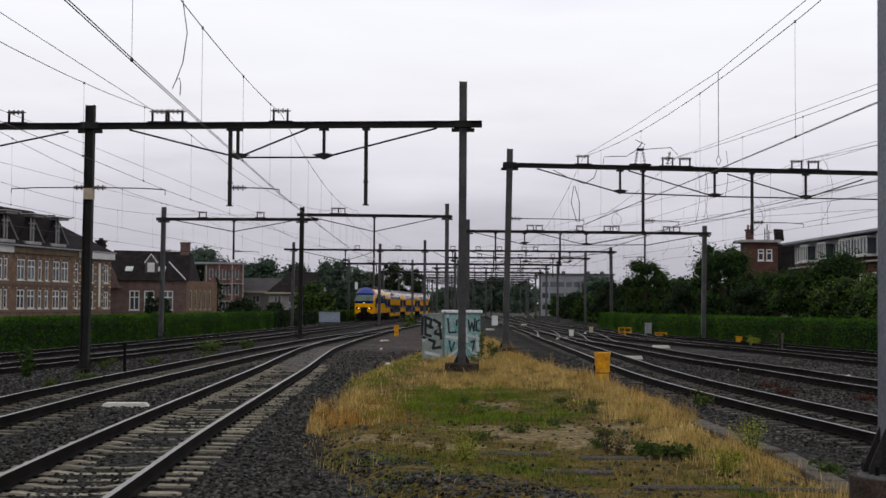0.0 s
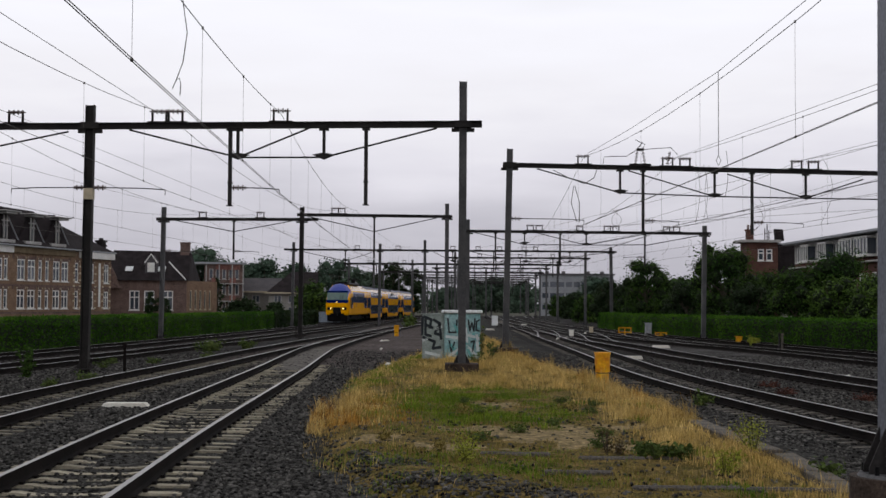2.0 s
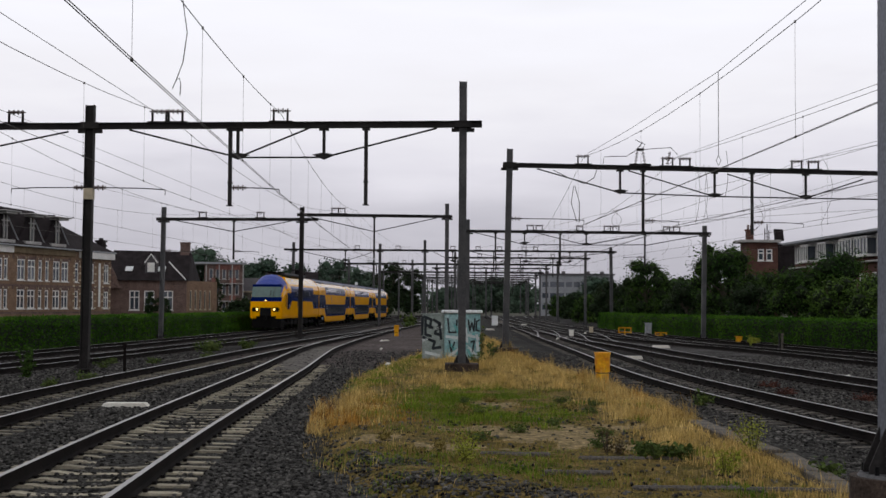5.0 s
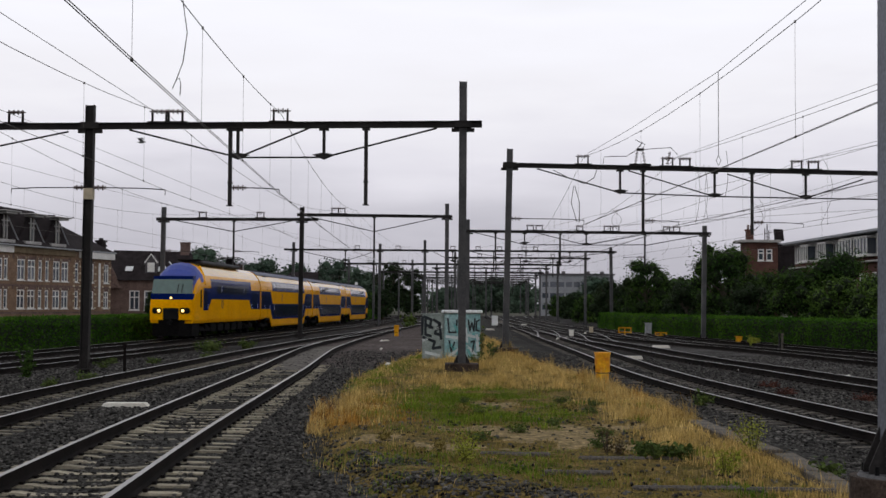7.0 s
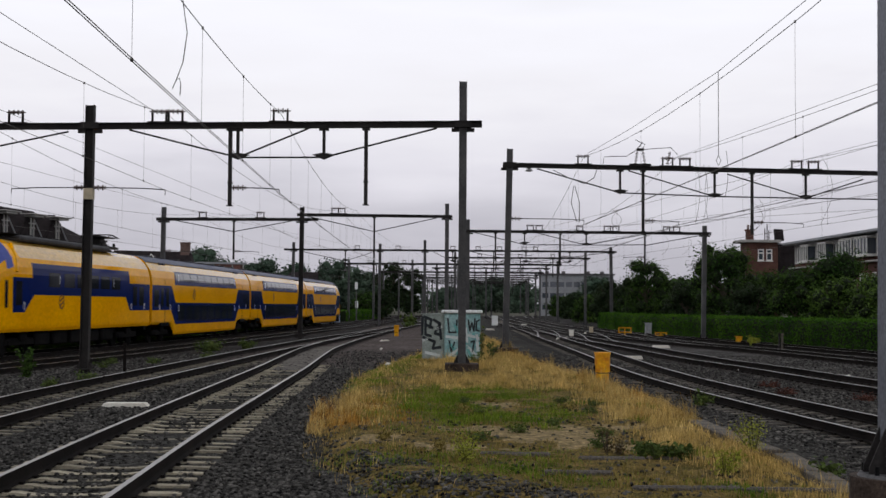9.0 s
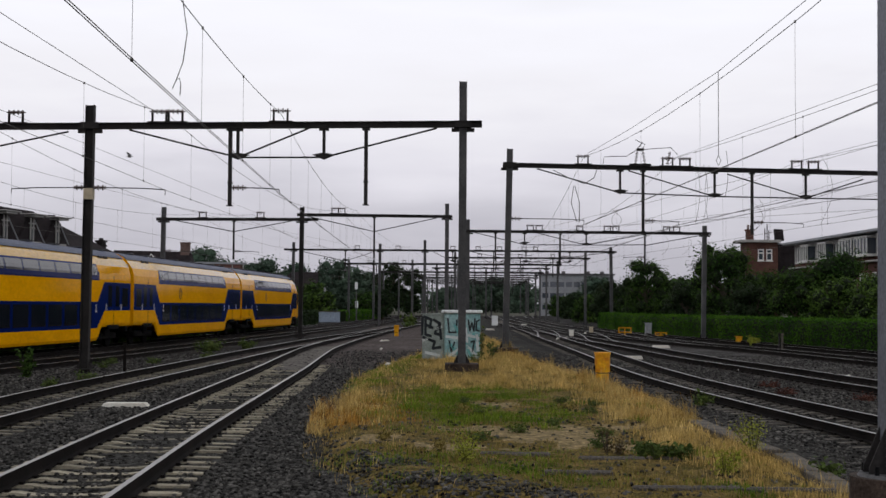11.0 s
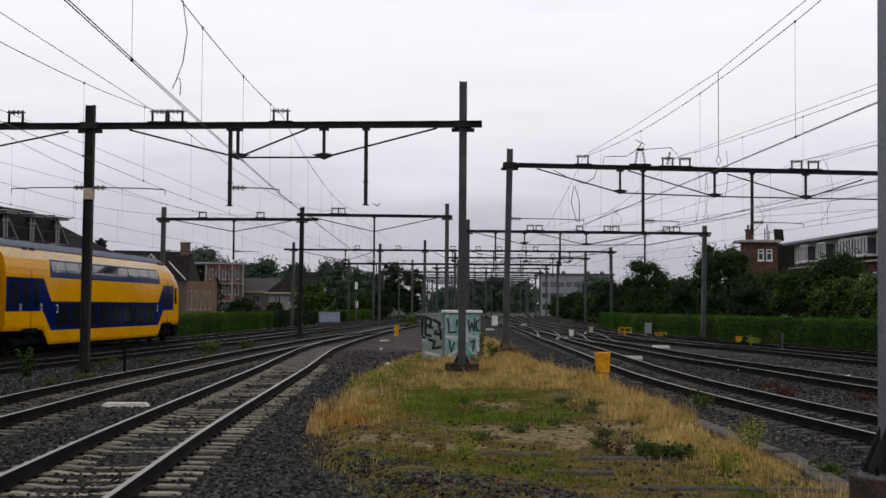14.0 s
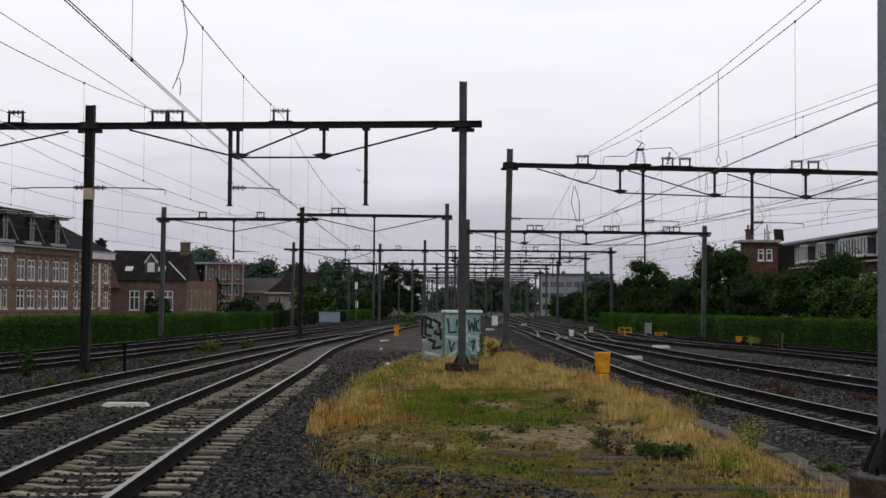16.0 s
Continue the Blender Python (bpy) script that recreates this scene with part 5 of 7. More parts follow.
def tree(x, y, h, r, material, label, seed, z0=-0.3, crown_low=0.25, per=210, size=0.092, name="tree"):
    rnd = random.Random(seed)
    t = base(name, x, y, z0)
    tagged(t, label, "tree" if name == "tree" else "bush")
    bm = bmesh.new()
    rod(bm, (0, 0, 0), (0.05, 0, h * 0.55), 0.035 * h, 8, 0.018 * h)
    for i in range(7):
        a, e = i * 2.4 + rnd.uniform(-0.4, 0.4), rnd.uniform(0.55, 0.9)
        q = (math.cos(a) * r * 0.6, math.sin(a) * r * 0.6, h * e)
        rod(bm, (0.03, 0, h * rnd.uniform(0.25, 0.5)), q, 0.014 * h, 6, 0.004 * h)
    part("trunk", bm, M_BARK, t)
    cs = []
    for i in range(58):
        a, f = rnd.uniform(0, 6.283), rnd.uniform(crown_low, 0.9)
        wide = math.sin(math.pi * min(1, max(0.12, (f - crown_low + 0.18) / (1.18 - crown_low)))) ** 0.7
        q = r * wide * rnd.uniform(0.35, 0.95)
        cs.append((math.cos(a) * q, math.sin(a) * q, h * f, r * rnd.uniform(0.17, 0.38)))
    # dark blobs in the clumps paint the shade seen between leaves
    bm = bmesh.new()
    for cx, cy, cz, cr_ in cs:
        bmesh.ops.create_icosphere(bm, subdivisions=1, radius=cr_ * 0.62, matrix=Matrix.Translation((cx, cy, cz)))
    part("inner_crown", bm, M_LEAFSHADE if material is not M_LEAFHAZE else material, t)
    leaf_cloud("crown", cs, per * 1.7, size, material, t, seed)
    return t


def hedge(name, pts, width, height, label, material, seed, z0=-0.3, density=135, size=0.052):
    """A clipped hedge along plan points: leafy skin, core coloured dark for inner shade."""
    ln = Line(pts)
    hd = base(name)
    tagged(hd, label, "hedge")
    rng = np.random.default_rng(seed)
    bm = bmesh.new()
    rows = []
    for s in np.arange(0, ln.s[-1], 1.0):
        top = height + 0.07 * noise.noise(Vector((s * 0.35, seed, 0))) + 0.05 * noise.noise(Vector((s * 1.3, seed, 5)))
        row = []
        for u, v in ((-0.46, 0), (-0.5, 0.8), (-0.38, 1), (0.38, 1), (0.5, 0.8), (0.46, 0)):
            x, y, a = ln.at(s, u * (width - 0.16))
            row.append(bm.verts.new((x, y, z0 + v * (top - 0.06))))
        rows.append(row)
    for r0, r1 in zip(rows, rows[1:]):
        for i in range(5):
            bm.faces.new((r0[i], r0[i + 1], r1[i + 1], r1[i]))
    bm.faces.new(rows[0])
    bm.faces.new(rows[-1])
    bmesh.ops.recalc_face_normals(bm, faces=bm.faces)
    part("core", bm, M_LEAFSHADE, hd)
    n = int(ln.s[-1] * (2 * height + width) * density)
    s = rng.uniform(0, ln.s[-1], n)
    q = rng.uniform(0, 2 * height + width, n)
    vs, fs = [], []
    rnd = rng.normal(scale=0.05, size=(n, 3))
    uu = rng.normal(size=(n, 3))
    vv = rng.normal(size=(n, 3))
    sz = size * rng.uniform(0.6, 1.5, n)
    xs, ys = np.interp(s, ln.s, ln.p[:, 0]), np.interp(s, ln.s, ln.p[:, 1])
    dx, dy = np.interp(s + 0.5, ln.s, ln.p[:, 0]) - np.interp(s - 0.5, ln.s, ln.p[:, 0]), np.interp(s + 0.5, ln.s, ln.p[:, 1]) - np.interp(s - 0.5, ln.s, ln.p[:, 1])
    for i in range(n):
        top = height + 0.07 * noise.noise(Vector((s[i] * 0.35, seed, 0))) + 0.05 * noise.noise(Vector((s[i] * 1.3, seed, 5)))
        if q[i] < height:
            side, z = -0.5, q[i]
        elif q[i] < 2 * height:
            side, z = 0.5, q[i] - height
        else:
            side, z = (q[i] - 2 * height) / width - 0.5, height
        z = min(z, top)
        ll = math.hypot(dx[i], dy[i]) or 1
        p = np.array((xs[i] + dy[i] / ll * side * width, ys[i] - dx[i] / ll * side * width, z0 + z)) + rnd[i]
        u = uu[i] / np.linalg.norm(uu[i]) * sz[i]
        v = np.cross(u, vv[i])
        v = v / (np.linalg.norm(v) + 1e-9) * sz[i] * 0.6
        k = len(vs)
        vs += [tuple(p - u), tuple(p + v), tuple(p + u), tuple(p - v)]
        fs.append((k, k + 1, k + 2, k + 3))
    pymesh("leaves", vs, fs, material, hd)
    return hd


def blades(name, count, region, height, material, seed, lean=0.35, width=0.0021, label=""):
    """Grass blades: region(x, y, u) gives the height factor, 0 for none."""
    rng = np.random.default_rng(seed)
    vs, fs = [], []
    got = 0
    tries = 0
    while got < count and tries < count * 12:
        tries += 1
        y = 12.2 + 60 * rng.uniform() ** 2.0
        a, b = island_at(y)
        x = rng.uniform(a - 0.15, b + 0.05)
        f = region(x, y, (x - a) / (b - a))
        if f > 0 and y < 30 and bare_at(x, y):
            f *= 0.12
        if f <= 0 or rng.uniform() > f:
            continue
        got += 1
        edge = min(x - a, b - x)
        z = ground_z(x, y)
        z = z - 0.03 + (0.03 - z) * ease(0.0, 0.7, edge)
        h = height * rng.uniform(0.4, 1.25) * (0.55 + 0.45 * f) * (1.0 + 0.9 * clump(x, y, 2.6, 71))
        ang, ln = rng.uniform(0, 6.283), lean * h * rng.uniform(0.2, 1.3)
        dx, dy = math.cos(ang), math.sin(ang)
        w = width * rng.uniform(0.7, 1.5) * (1 + y / 40)
        px, py = -dy * w, dx * w
        k = len(vs)
        vs += [(x - px, y - py, z - 0.02), (x + px, y + py, z - 0.02), (x + px * 0.8 + dx * ln * 0.35, y + py * 0.8 + dy * ln * 0.35, z + h * 0.6),
               (x - px * 0.8 + dx * ln * 0.35, y - py * 0.8 + dy * ln * 0.35, z + h * 0.6), (x + dx * ln, y + dy * ln, z + h)]
        fs += [(k, k + 1, k + 2, k + 3), (k + 3, k + 2, k + 4)]
    o = pymesh(name, vs, fs, material)
    tagged(o, label, "grass", kind="stuff")
    return o


def clump(x, y, k=0.8, o=0.0):
    return noise.noise(Vector((x * k + o, y * k * 0.6, o)))


def dry_region(x, y, u):
    m = 1.0 - ease(0.0, 0.26, u) + ease(0.66, 0.9, u)
    if y > 31:
        m = max(m, 0.75 * ease(0.08, 0.3, u))
    if 36.5 < y < 41 and abs(x - 0.58) < 0.9:
        m = 0.12
    if y < 16.5:
        m *= 0.45
    if u < 0.32 and y > 29:
        m *= 0.4
    if u < 0.35 and y < 21.6:
        m *= 0.08
    return max(0.0, min(1.0, m * (0.5 + 1.8 * clump(x, y, 1.7, 3))))


def orange_region(x, y, u):
    m = (1 - ease(0.0, 0.3, u + 0.12 * clump(x, y, 1.6, 5))) * ease(20.6, 22.2, y) * (1 - ease(22, 31, y)) + 0.3 * ease(0.72, 0.92, u) * ease(21, 25, y)
    return max(0.0, min(1.0, m * (0.6 + 1.5 * clump(x, y, 1.9, 31))))


def green_region(x, y, u):
    g = ease(0.05, 0.33, u + 0.15 * clump(x, y, 1.1, 41)) * (1 - ease(0.45, 0.75, u + 0.15 * clump(x, y, 1.0, 43))) * ease(19.5, 23.5, y + 1.5 * clump(x, y, 1.0, 44)) * (1 - ease(28, 35, y))
    g = max(g, 0.4 * ease(0.6, 0.8, u) * ease(0.0, 0.3, clump(x, y, 0.9, 61)), 0.8 * (1 - ease(0.0, 0.3, u)) * ease(28, 36, y), 0.5 * ease(46, 56, y), 0.25 * ease(14, 15, y) * (1 - ease(17, 19, y)) * (1 - ease(0.4, 0.7, u)))
    return max(0.0, min(1.0, g * (0.7 + 1.5 * clump(x, y, 1.2, 9))))


def olive_region(x, y, u):
    m = 0.36 + 1.1 * clump(x, y, 1.7, 17)
    if 0.55 < u < 0.85 and 18.2 < y < 22.5:
        m *= 0.2
    if y < 18 and x < 1.2 - 0.6 * (y - 14):
        m *= 0.35
    return max(0.0, min(0.8, m))


def weed(x, y, h, r, material, label, seed, z0=0.0, n=60, leaf=0.05):
    rnd = random.Random(seed)
    w = base("weed", x, y, ground_z(x, y) if abs(x) > 4.7 else z0)
    tagged(w, label, "weed", "weeds beside the tracks")
    cs = []
    for i in range(9):
        a = rnd.uniform(0, 6.283)
        q = (math.cos(a) * r * rnd.uniform(0.2, 0.8), math.sin(a) * r * rnd.uniform(0.2, 0.8), h * rnd.uniform(0.5, 1.0))
        bm = bmesh.new()
        rod(bm, (q[0] * 0.2, q[1] * 0.2, -0.02), q, 0.006, 5, 0.003)
        part("stem", bm, M_BARK, w)
        for f in (0.08, 0.35, 0.6, 0.85, 1.0):
            cs.append((q[0] * f, q[1] * f, q[2] * f, 0.22 * r + 0.03))
    leaf_cloud("leaves", cs, n / (0.22 * r + 0.03) ** 2 / 14, leaf, material, w, seed)
    return w


def build_verge():
    blades("orange_grass", 9000, orange_region, 0.18, M_ORANGE, 14, lean=0.55, label="rust-orange dry grass at the verge edge")
    blades("dry_grass", 54000, dry_region, 0.17, M_STRAW, 11, lean=0.6, label="tall straw-coloured dry grass along the verge")
    blades("green_grass", 46000, green_region, 0.11, M_GRASS, 12, lean=0.6, label="short green grass on the verge")
    blades("sparse_grass", 52000, olive_region, 0.07, M_OLIVE, 13, lean=1.0, label="sparse olive grass on dry soil")
    blades("tall_orange_grass", 9000, lambda x, y, u: orange_region(x, y, u) * max(0.0, 0.25 + 2.2 * clump(x, y, 2.3, 81)), 0.40, M_ORANGE, 15, lean=0.5, width=0.0016, label="tall feathery orange grass in loose tufts")
    blades("tall_dry_grass", 16000, lambda x, y, u: dry_region(x, y, u) * max(0.0, 0.15 + 2.4 * clump(x, y, 2.0, 83)), 0.36, M_STRAW, 16, lean=0.55, width=0.0016, label="tall feathery straw grass in loose tufts")
    weed(2.2, 17.7, 0.34, 0.2, M_WEEDB, "brown withered dock plant in dry grass", 3, 0.02, leaf=0.02, n=45)
    weed(2.32, 17.5, 0.22, 0.16, M_WEEDB, "brown withered dock plant in dry grass", 4, 0.02, leaf=0.02, n=45)
    for x, y, k in ((2.75, 17.1, 5), (2.95, 17.15, 6), (3.12, 17.0, 7), (2.6, 17.3, 8)):
        weed(x, y, 0.17, 0.16, M_WEED, "low dark green weed beside a concrete edging", k, 0.02, leaf=0.035, n=90)
    rnd = random.Random(91)
    for k in range(16):
        weed(rnd.uniform(-1.2, 3.2), rnd.uniform(17.6, 27.5), rnd.uniform(0.05, 0.11), rnd.uniform(0.12, 0.3), M_WEED if k % 3 else M_OLIVE, "low creeping weed in the verge", 200 + k, 0.02, leaf=0.02, n=110)
    weed(1.4, 47.2, 1.25, 0.14, M_WEED, "tall green weed beside the cabinet", 21, 0.0, leaf=0.045)
    weed(1.75, 47.5, 0.7, 0.3, M_WEED, "green weed beside the cabinet", 22, 0.0, leaf=0.05)
    weed(1.15, 44.0, 0.5, 0.3, M_WEED, "green weed by the mast footing", 23, 0.0, leaf=0.05)
    weed(4.35, 18.6, 0.42, 0.35, M_WEEDY, "yellowish weed on the verge edge", 24, -0.02, leaf=0.016, n=260)
    weed(0.3, 16.7, 0.3, 0.25, M_WEEDY, "pale yellow-green tuft of grass", 25, 0.02, leaf=0.016, n=260)
    weed(3.3, 15.6, 0.28, 0.3, M_WEEDY, "pale yellow-green tuft of grass", 26, 0.0, leaf=0.016, n=260)
    weed(4.75, 16.5, 0.25, 0.3, M_WEED, "green weed by the concrete slabs", 27, -0.1, leaf=0.04)
    weed(-11.9, 38.0, 0.75, 0.38, M_LEAF, "tall dark green weed on the ballast", 31, -0.15, leaf=0.05, n=170)
    weed(-10.6, 60.5, 0.42, 0.8, M_WEED, "leafy green bush between the tracks", 32, -0.2, leaf=0.06, n=330)
    weed(-9.4, 64.0, 0.45, 0.5, M_WEED, "leafy green bush between the tracks", 33, -0.2, leaf=0.06, n=200)
    weed(18.25, 78.0, 0.6, 0.5, M_WEEDY, "yellow-green weed by the hedge", 34, -0.3, leaf=0.06, n=160)
    weed(19.2, 76.5, 0.95, 0.4, M_WEED, "green weed by the hedge", 35, -0.3, leaf=0.06, n=160)
    weed(-3.2, 128, 1.2, 1.2, M_WEED, "green bush by the track", 36, -0.3, leaf=0.2)
    for x, y, k in ((8.9, 34.5, 41), (10.3, 32.5, 42), (9.3, 38.0, 43)):
        weed(x, y, 0.12, 0.4, M_WEEDR, "low dark red weed on the ballast", k, -0.28, leaf=0.03, n=160)
    for x, y, k in ((-9.6, 36.0, 51), (-9.9, 33.5, 52), (-11.2, 44, 53), (-10.2, 47, 54), (-9.2, 52, 55), (-12.4, 50, 56)):
        weed(x, y, 0.22, 0.35, M_WEED, "low green weed on the dark ballast", k, -0.2, leaf=0.035, n=110)
    weed(5.9, 30.5, 0.3, 0.4, M_WEED, "low green weed on the ballast", 37, -0.25, leaf=0.05)


def build_stones():
    """Loose crushed stone near the platform end, too many to count."""
    rng = np.random.default_rng(5)
    lum = []
    for k in range(6):
        bm = bmesh.new()
        bmesh.ops.create_icosphere(bm, subdivisions=1, radius=1.0)
        bm.verts.ensure_lookup_table()
        rr = random.Random(k)
        pts = [tuple(v.co * rr.uniform(0.65, 1.15)) for v in bm.verts]
        fcs = [tuple(v.index for v in f.verts) for f in bm.faces]
        bm.free()
        lum.append((np.array(pts), fcs))
    vs, fs = [], []
    n = 0
    while n < 64000:
        y = 11.0 + 30 * rng.uniform() ** 2.2 if n < 40000 else rng.uniform(22, 62)
        half = y * 0.345
        x = rng.uniform(-half, half)
        a, b = island_at(y)
        inside = min(x - a, b + 0.1 - x)
        if y > 13.2 and inside > 0.1 and rng.uniform() > (0.85 if y < 18.0 and x < 1.4 - 0.6 * (y - 14) else max(0.06 if y < 27 else 0.0, 0.5 * (1 - ease(0.1, 0.6, inside)))):
            continue
        dl = min(abs(x - L_NEAR.x_of(y)), abs(x - L_NEXT.x_of(y)), abs(x - R_NEAR.x_of(y)), abs(x - R_NEXT.x_of(y)))
        if 0.66 < dl < 0.84:
            continue
        if dl < 1.3 and rng.uniform() < 0.74:
            continue
        p, f = lum[rng.integers(6)]
        zz = ground_z(x, y)
        if y > 11.5 and inside > 0:
            zz = zz - 0.03 + (0.03 - zz) * ease(0.0, 0.7, inside)
        s = rng.uniform(0.018, 0.042) * (1.0 if n < 40000 else 1.35)
        a0 = rng.uniform(0, 6.28)
        c, d = math.cos(a0), math.sin(a0)
        q = p * np.array((s, s * rng.uniform(0.6, 1), s * rng.uniform(0.5, 0.9)))
        q = np.stack([q[:, 0] * c - q[:, 1] * d + x, q[:, 0] * d + q[:, 1] * c + y, q[:, 2] + zz + s * 0.25], 1)
        k = len(vs)
        vs += q.tolist()
        fs += [tuple(i + k for i in t) for t in f]
        n += 1
    tagged(pymesh("ballast_stones", vs, fs, M_STONE), "loose dark grey and brown crushed ballast stones", "ballast", kind="stuff")


# ---- small trackside things ----
def marker_slab(x, y, z, w, d, h, rz, label="white painted concrete slab lying between the tracks"):
    s = base("marker_slab", x, y, z, rz)
    tagged(s, label, "concrete slab", "white slabs between the tracks")
    for k in (-1, 1):
        bm = bmesh.new()
        prism(bm, [(-w / 4 + 0.004, 0), (w / 4 - 0.004, 0), (w / 4 - (0.1 if k > 0 else 0.004), h), (-w / 4 + (0.1 if k < 0 else 0.004), h)], "y", -d / 2, d / 2)
        bmesh.ops.translate(bm, verts=bm.verts, vec=(k * w / 4, 0, 0))
        part("half", bm, M_WHITE, s)


def bollard(x, y, z, r, h, label):
    b = base("cable_marker", x, y, z)
    tagged(b, label, "bollard")
    bm = bmesh.new()
    rod(bm, (0, 0, -0.02), (0, 0, h * 0.34), r * 0.84, 20)
    part("base", bm, M_YELLOWP, b)
    bm = bmesh.new()
    rod(bm, (0, 0, h * 0.34), (0, 0, h * 0.38), r * 0.7, 20)
    part("gap", bm, M_BLACK, b)
    bm = bmesh.new()
    rod(bm, (0, 0, h * 0.38), (0, 0, h * 0.93), r * 0.97, 24)
    part("drum", bm, M_YELLOWP, b)
    bm = bmesh.new()
    rod(bm, (0, 0, h * 0.93), (0, 0, h), r * 1.08, 24, r * 1.02)
    part("lid", bm, M_YELLOWP, b)
    bm = bmesh.new()
    for k in (-1, 1):
        box(bm, (k * r, -0.02, h * 0.5), (0.05, 0.09, 0.16), bevel=0.01)
    part("latch", bm, M_BLACK, b)


def strokes(parent, polys, material, y_of, name, w=0.035):
    """Sprayed strokes as thin flat ribbons on a cabinet face. polys: lists of (u, z)."""
    for q in polys:
        bm = bmesh.new()
        for (u0, z0), (u1, z1) in zip(q, q[1:]):
            d = Vector((u1 - u0, z1 - z0))
            n = Vector((-d.y, d.x)).normalized() * w
            e = d.normalized() * w * 0.5
            vs = [bm.verts.new(y_of(a, b)) for a, b in ((u0 - e.x + n.x, z0 - e.y + n.y), (u0 - e.x - n.x, z0 - e.y - n.y), (u1 + e.x - n.x, z1 + e.y - n.y), (u1 + e.x + n.x, z1 + e.y + n.y))]
            bm.faces.new(vs)
        part(name, bm, material, parent)


def build_cabinets():
    c = base("relay_cabinet", 0.70, 48.6, -0.05, 6)
    tagged(c, "graffiti-covered trackside relay cabinet with a white roof", "cabinet")
    bm = bmesh.new()
    box(bm, (0, 0, 0.86), (1.28, 0.7, 1.74), bevel=0.02)
    body = part("body", bm, M_CABTEAL, c, "teal and white sprayed cabinet body")
    for x in (-0.32, 0.32):
        bm = bmesh.new()
        box(bm, (x, -0.362, 0.9), (0.6, 0.02, 1.52), bevel=0.008)
        d = part("door", bm, M_CABTEAL, body)
        bm = bmesh.new()
        box(bm, (x * 0.3, -0.385, 0.95), (0.03, 0.03, 0.16))
        part("handle", bm, M_STEELB, d)
    bm = bmesh.new()
    box(bm, (0, -0.02, 1.80), (1.42, 0.84, 0.12), bevel=0.03)
    part("roof", bm, M_CABCAP, c, "white overhanging roof")
    bm = bmesh.new()
    box(bm, (0, 0, 0.0), (1.3, 0.72, 0.12))
    part("plinth", bm, M_CONC, c)

    def front(u, z):
        return (u, -0.3755, z)
    strokes(body, [[(-0.55, 1.55), (-0.50, 1.05), (-0.25, 1.05), (-0.22, 1.5)], [(-0.12, 1.5), (-0.10, 1.1), (0.02, 1.1)], [(0.2, 1.5), (0.25, 1.1), (0.33, 1.4), (0.40, 1.1), (0.44, 1.55)],
                   [(0.6, 1.5), (0.5, 1.45), (0.48, 1.15), (0.6, 1.1)], [(-0.5, 0.75), (-0.42, 0.35), (-0.3, 0.7)], [(-0.15, 0.8), (-0.1, 0.3)], [(0.3, 0.7), (0.42, 0.75), (0.35, 0.35)]], M_INK, front, "graffiti_stroke", 0.03)
    strokes(body, [[(-0.6, 0.9), (-0.2, 0.85), (0.2, 0.95), (0.6, 0.85)], [(-0.5, 0.2), (0.1, 0.6), (0.5, 0.2)], [(0.1, 1.2), (0.15, 0.7)], [(0.5, 0.95), (0.55, 0.4)]], M_INKW, front, "graffiti_stroke", 0.05)
    strokes(body, [[(-0.45, 0.6), (-0.1, 0.2)], [(0.0, 0.85), (0.3, 0.2)], [(-0.3, 1.3), (-0.1, 0.95)], [(0.38, 1.0), (0.6, 0.65)]], M_INKT, front, "graffiti_stroke", 0.05)
    s = base("switch_cabinet", -0.17, 49.0, -0.05, -30)
    tagged(s, "grey-green steel cabinet sprayed with bold black graffiti", "cabinet")
    bm = bmesh.new()
    box(bm, (0, 0, 0.84), (0.92, 0.75, 1.7), bevel=0.02)
    body = part("body", bm, M_CABGREY, s)
    bm = bmesh.new()
    prism(bm, [(-0.48, 1.69), (0.48, 1.69), (0.5, 1.76), (-0.5, 1.72)], "y", -0.42, 0.42)
    part("roof", bm, M_CABGREY, s)
    bm = bmesh.new()
    box(bm, (0, -0.382, 0.85), (0.84, 0.014, 1.5), bevel=0.005)
    part("door", bm, M_CABGREY, body)

    def face(u, z):
        return (u, -0.3915, z)
    strokes(body, [[(-0.35, 1.6), (-0.05, 1.5), (-0.12, 1.2)], [(-0.25, 1.3), (0.0, 1.2)], [(-0.3, 1.5), (-0.3, 0.95), (-0.05, 0.9)], [(0.05, 1.5), (0.32, 1.35), (0.1, 1.0), (0.36, 0.95)], [(0.3, 1.35), (0.36, 0.8)],
                   [(-0.4, 0.85), (0.1, 0.7), (0.02, 0.45), (0.35, 0.5)], [(-0.42, 1.6), (-0.44, 0.95)]], M_INK, face, "graffiti_stroke", 0.055)
    strokes(body, [[(-0.4, 0.75), (-0.2, 0.8)], [(0.15, 1.15), (0.38, 1.25)], [(-0.3, 0.3), (0.3, 0.2)]], M_INKW, face, "graffiti_stroke", 0.05)

    def locker(x, y, w, h, d, m, label, legs=0.0, rz=0.0):
        o = base("trackside_box", x, y, -0.3, rz)
        tagged(o, label, "trackside box")
        bm = bmesh.new()
        box(bm, (0, 0, legs + (h - legs) / 2), (w, d, h - legs), bevel=0.02)
        part("body", bm, m, o)
        bm = bmesh.new()
        box(bm, (0, 0, h + 0.02), (w + 0.08, d + 0.08, 0.05), bevel=0.01)
        part("lid", bm, m, o)
        bm = bmesh.new()
        box(bm, (0, -d / 2 - 0.008, legs + (h - legs) / 2), (w * 0.86, 0.014, (h - legs) * 0.86))
        part("door", bm, m, o)
        if legs:
            for k in (-1, 1):
                bm = bmesh.new()
                box(bm, (k * w * 0.4, 0, legs / 2 - 0.02), (0.06, 0.06, legs + 0.04))
                part("leg", bm, M_STEELB, o)
    locker(5.3, 135, 0.6, 1.25, 0.5, M_CABCAP, "small white metal trackside box", 0.3)
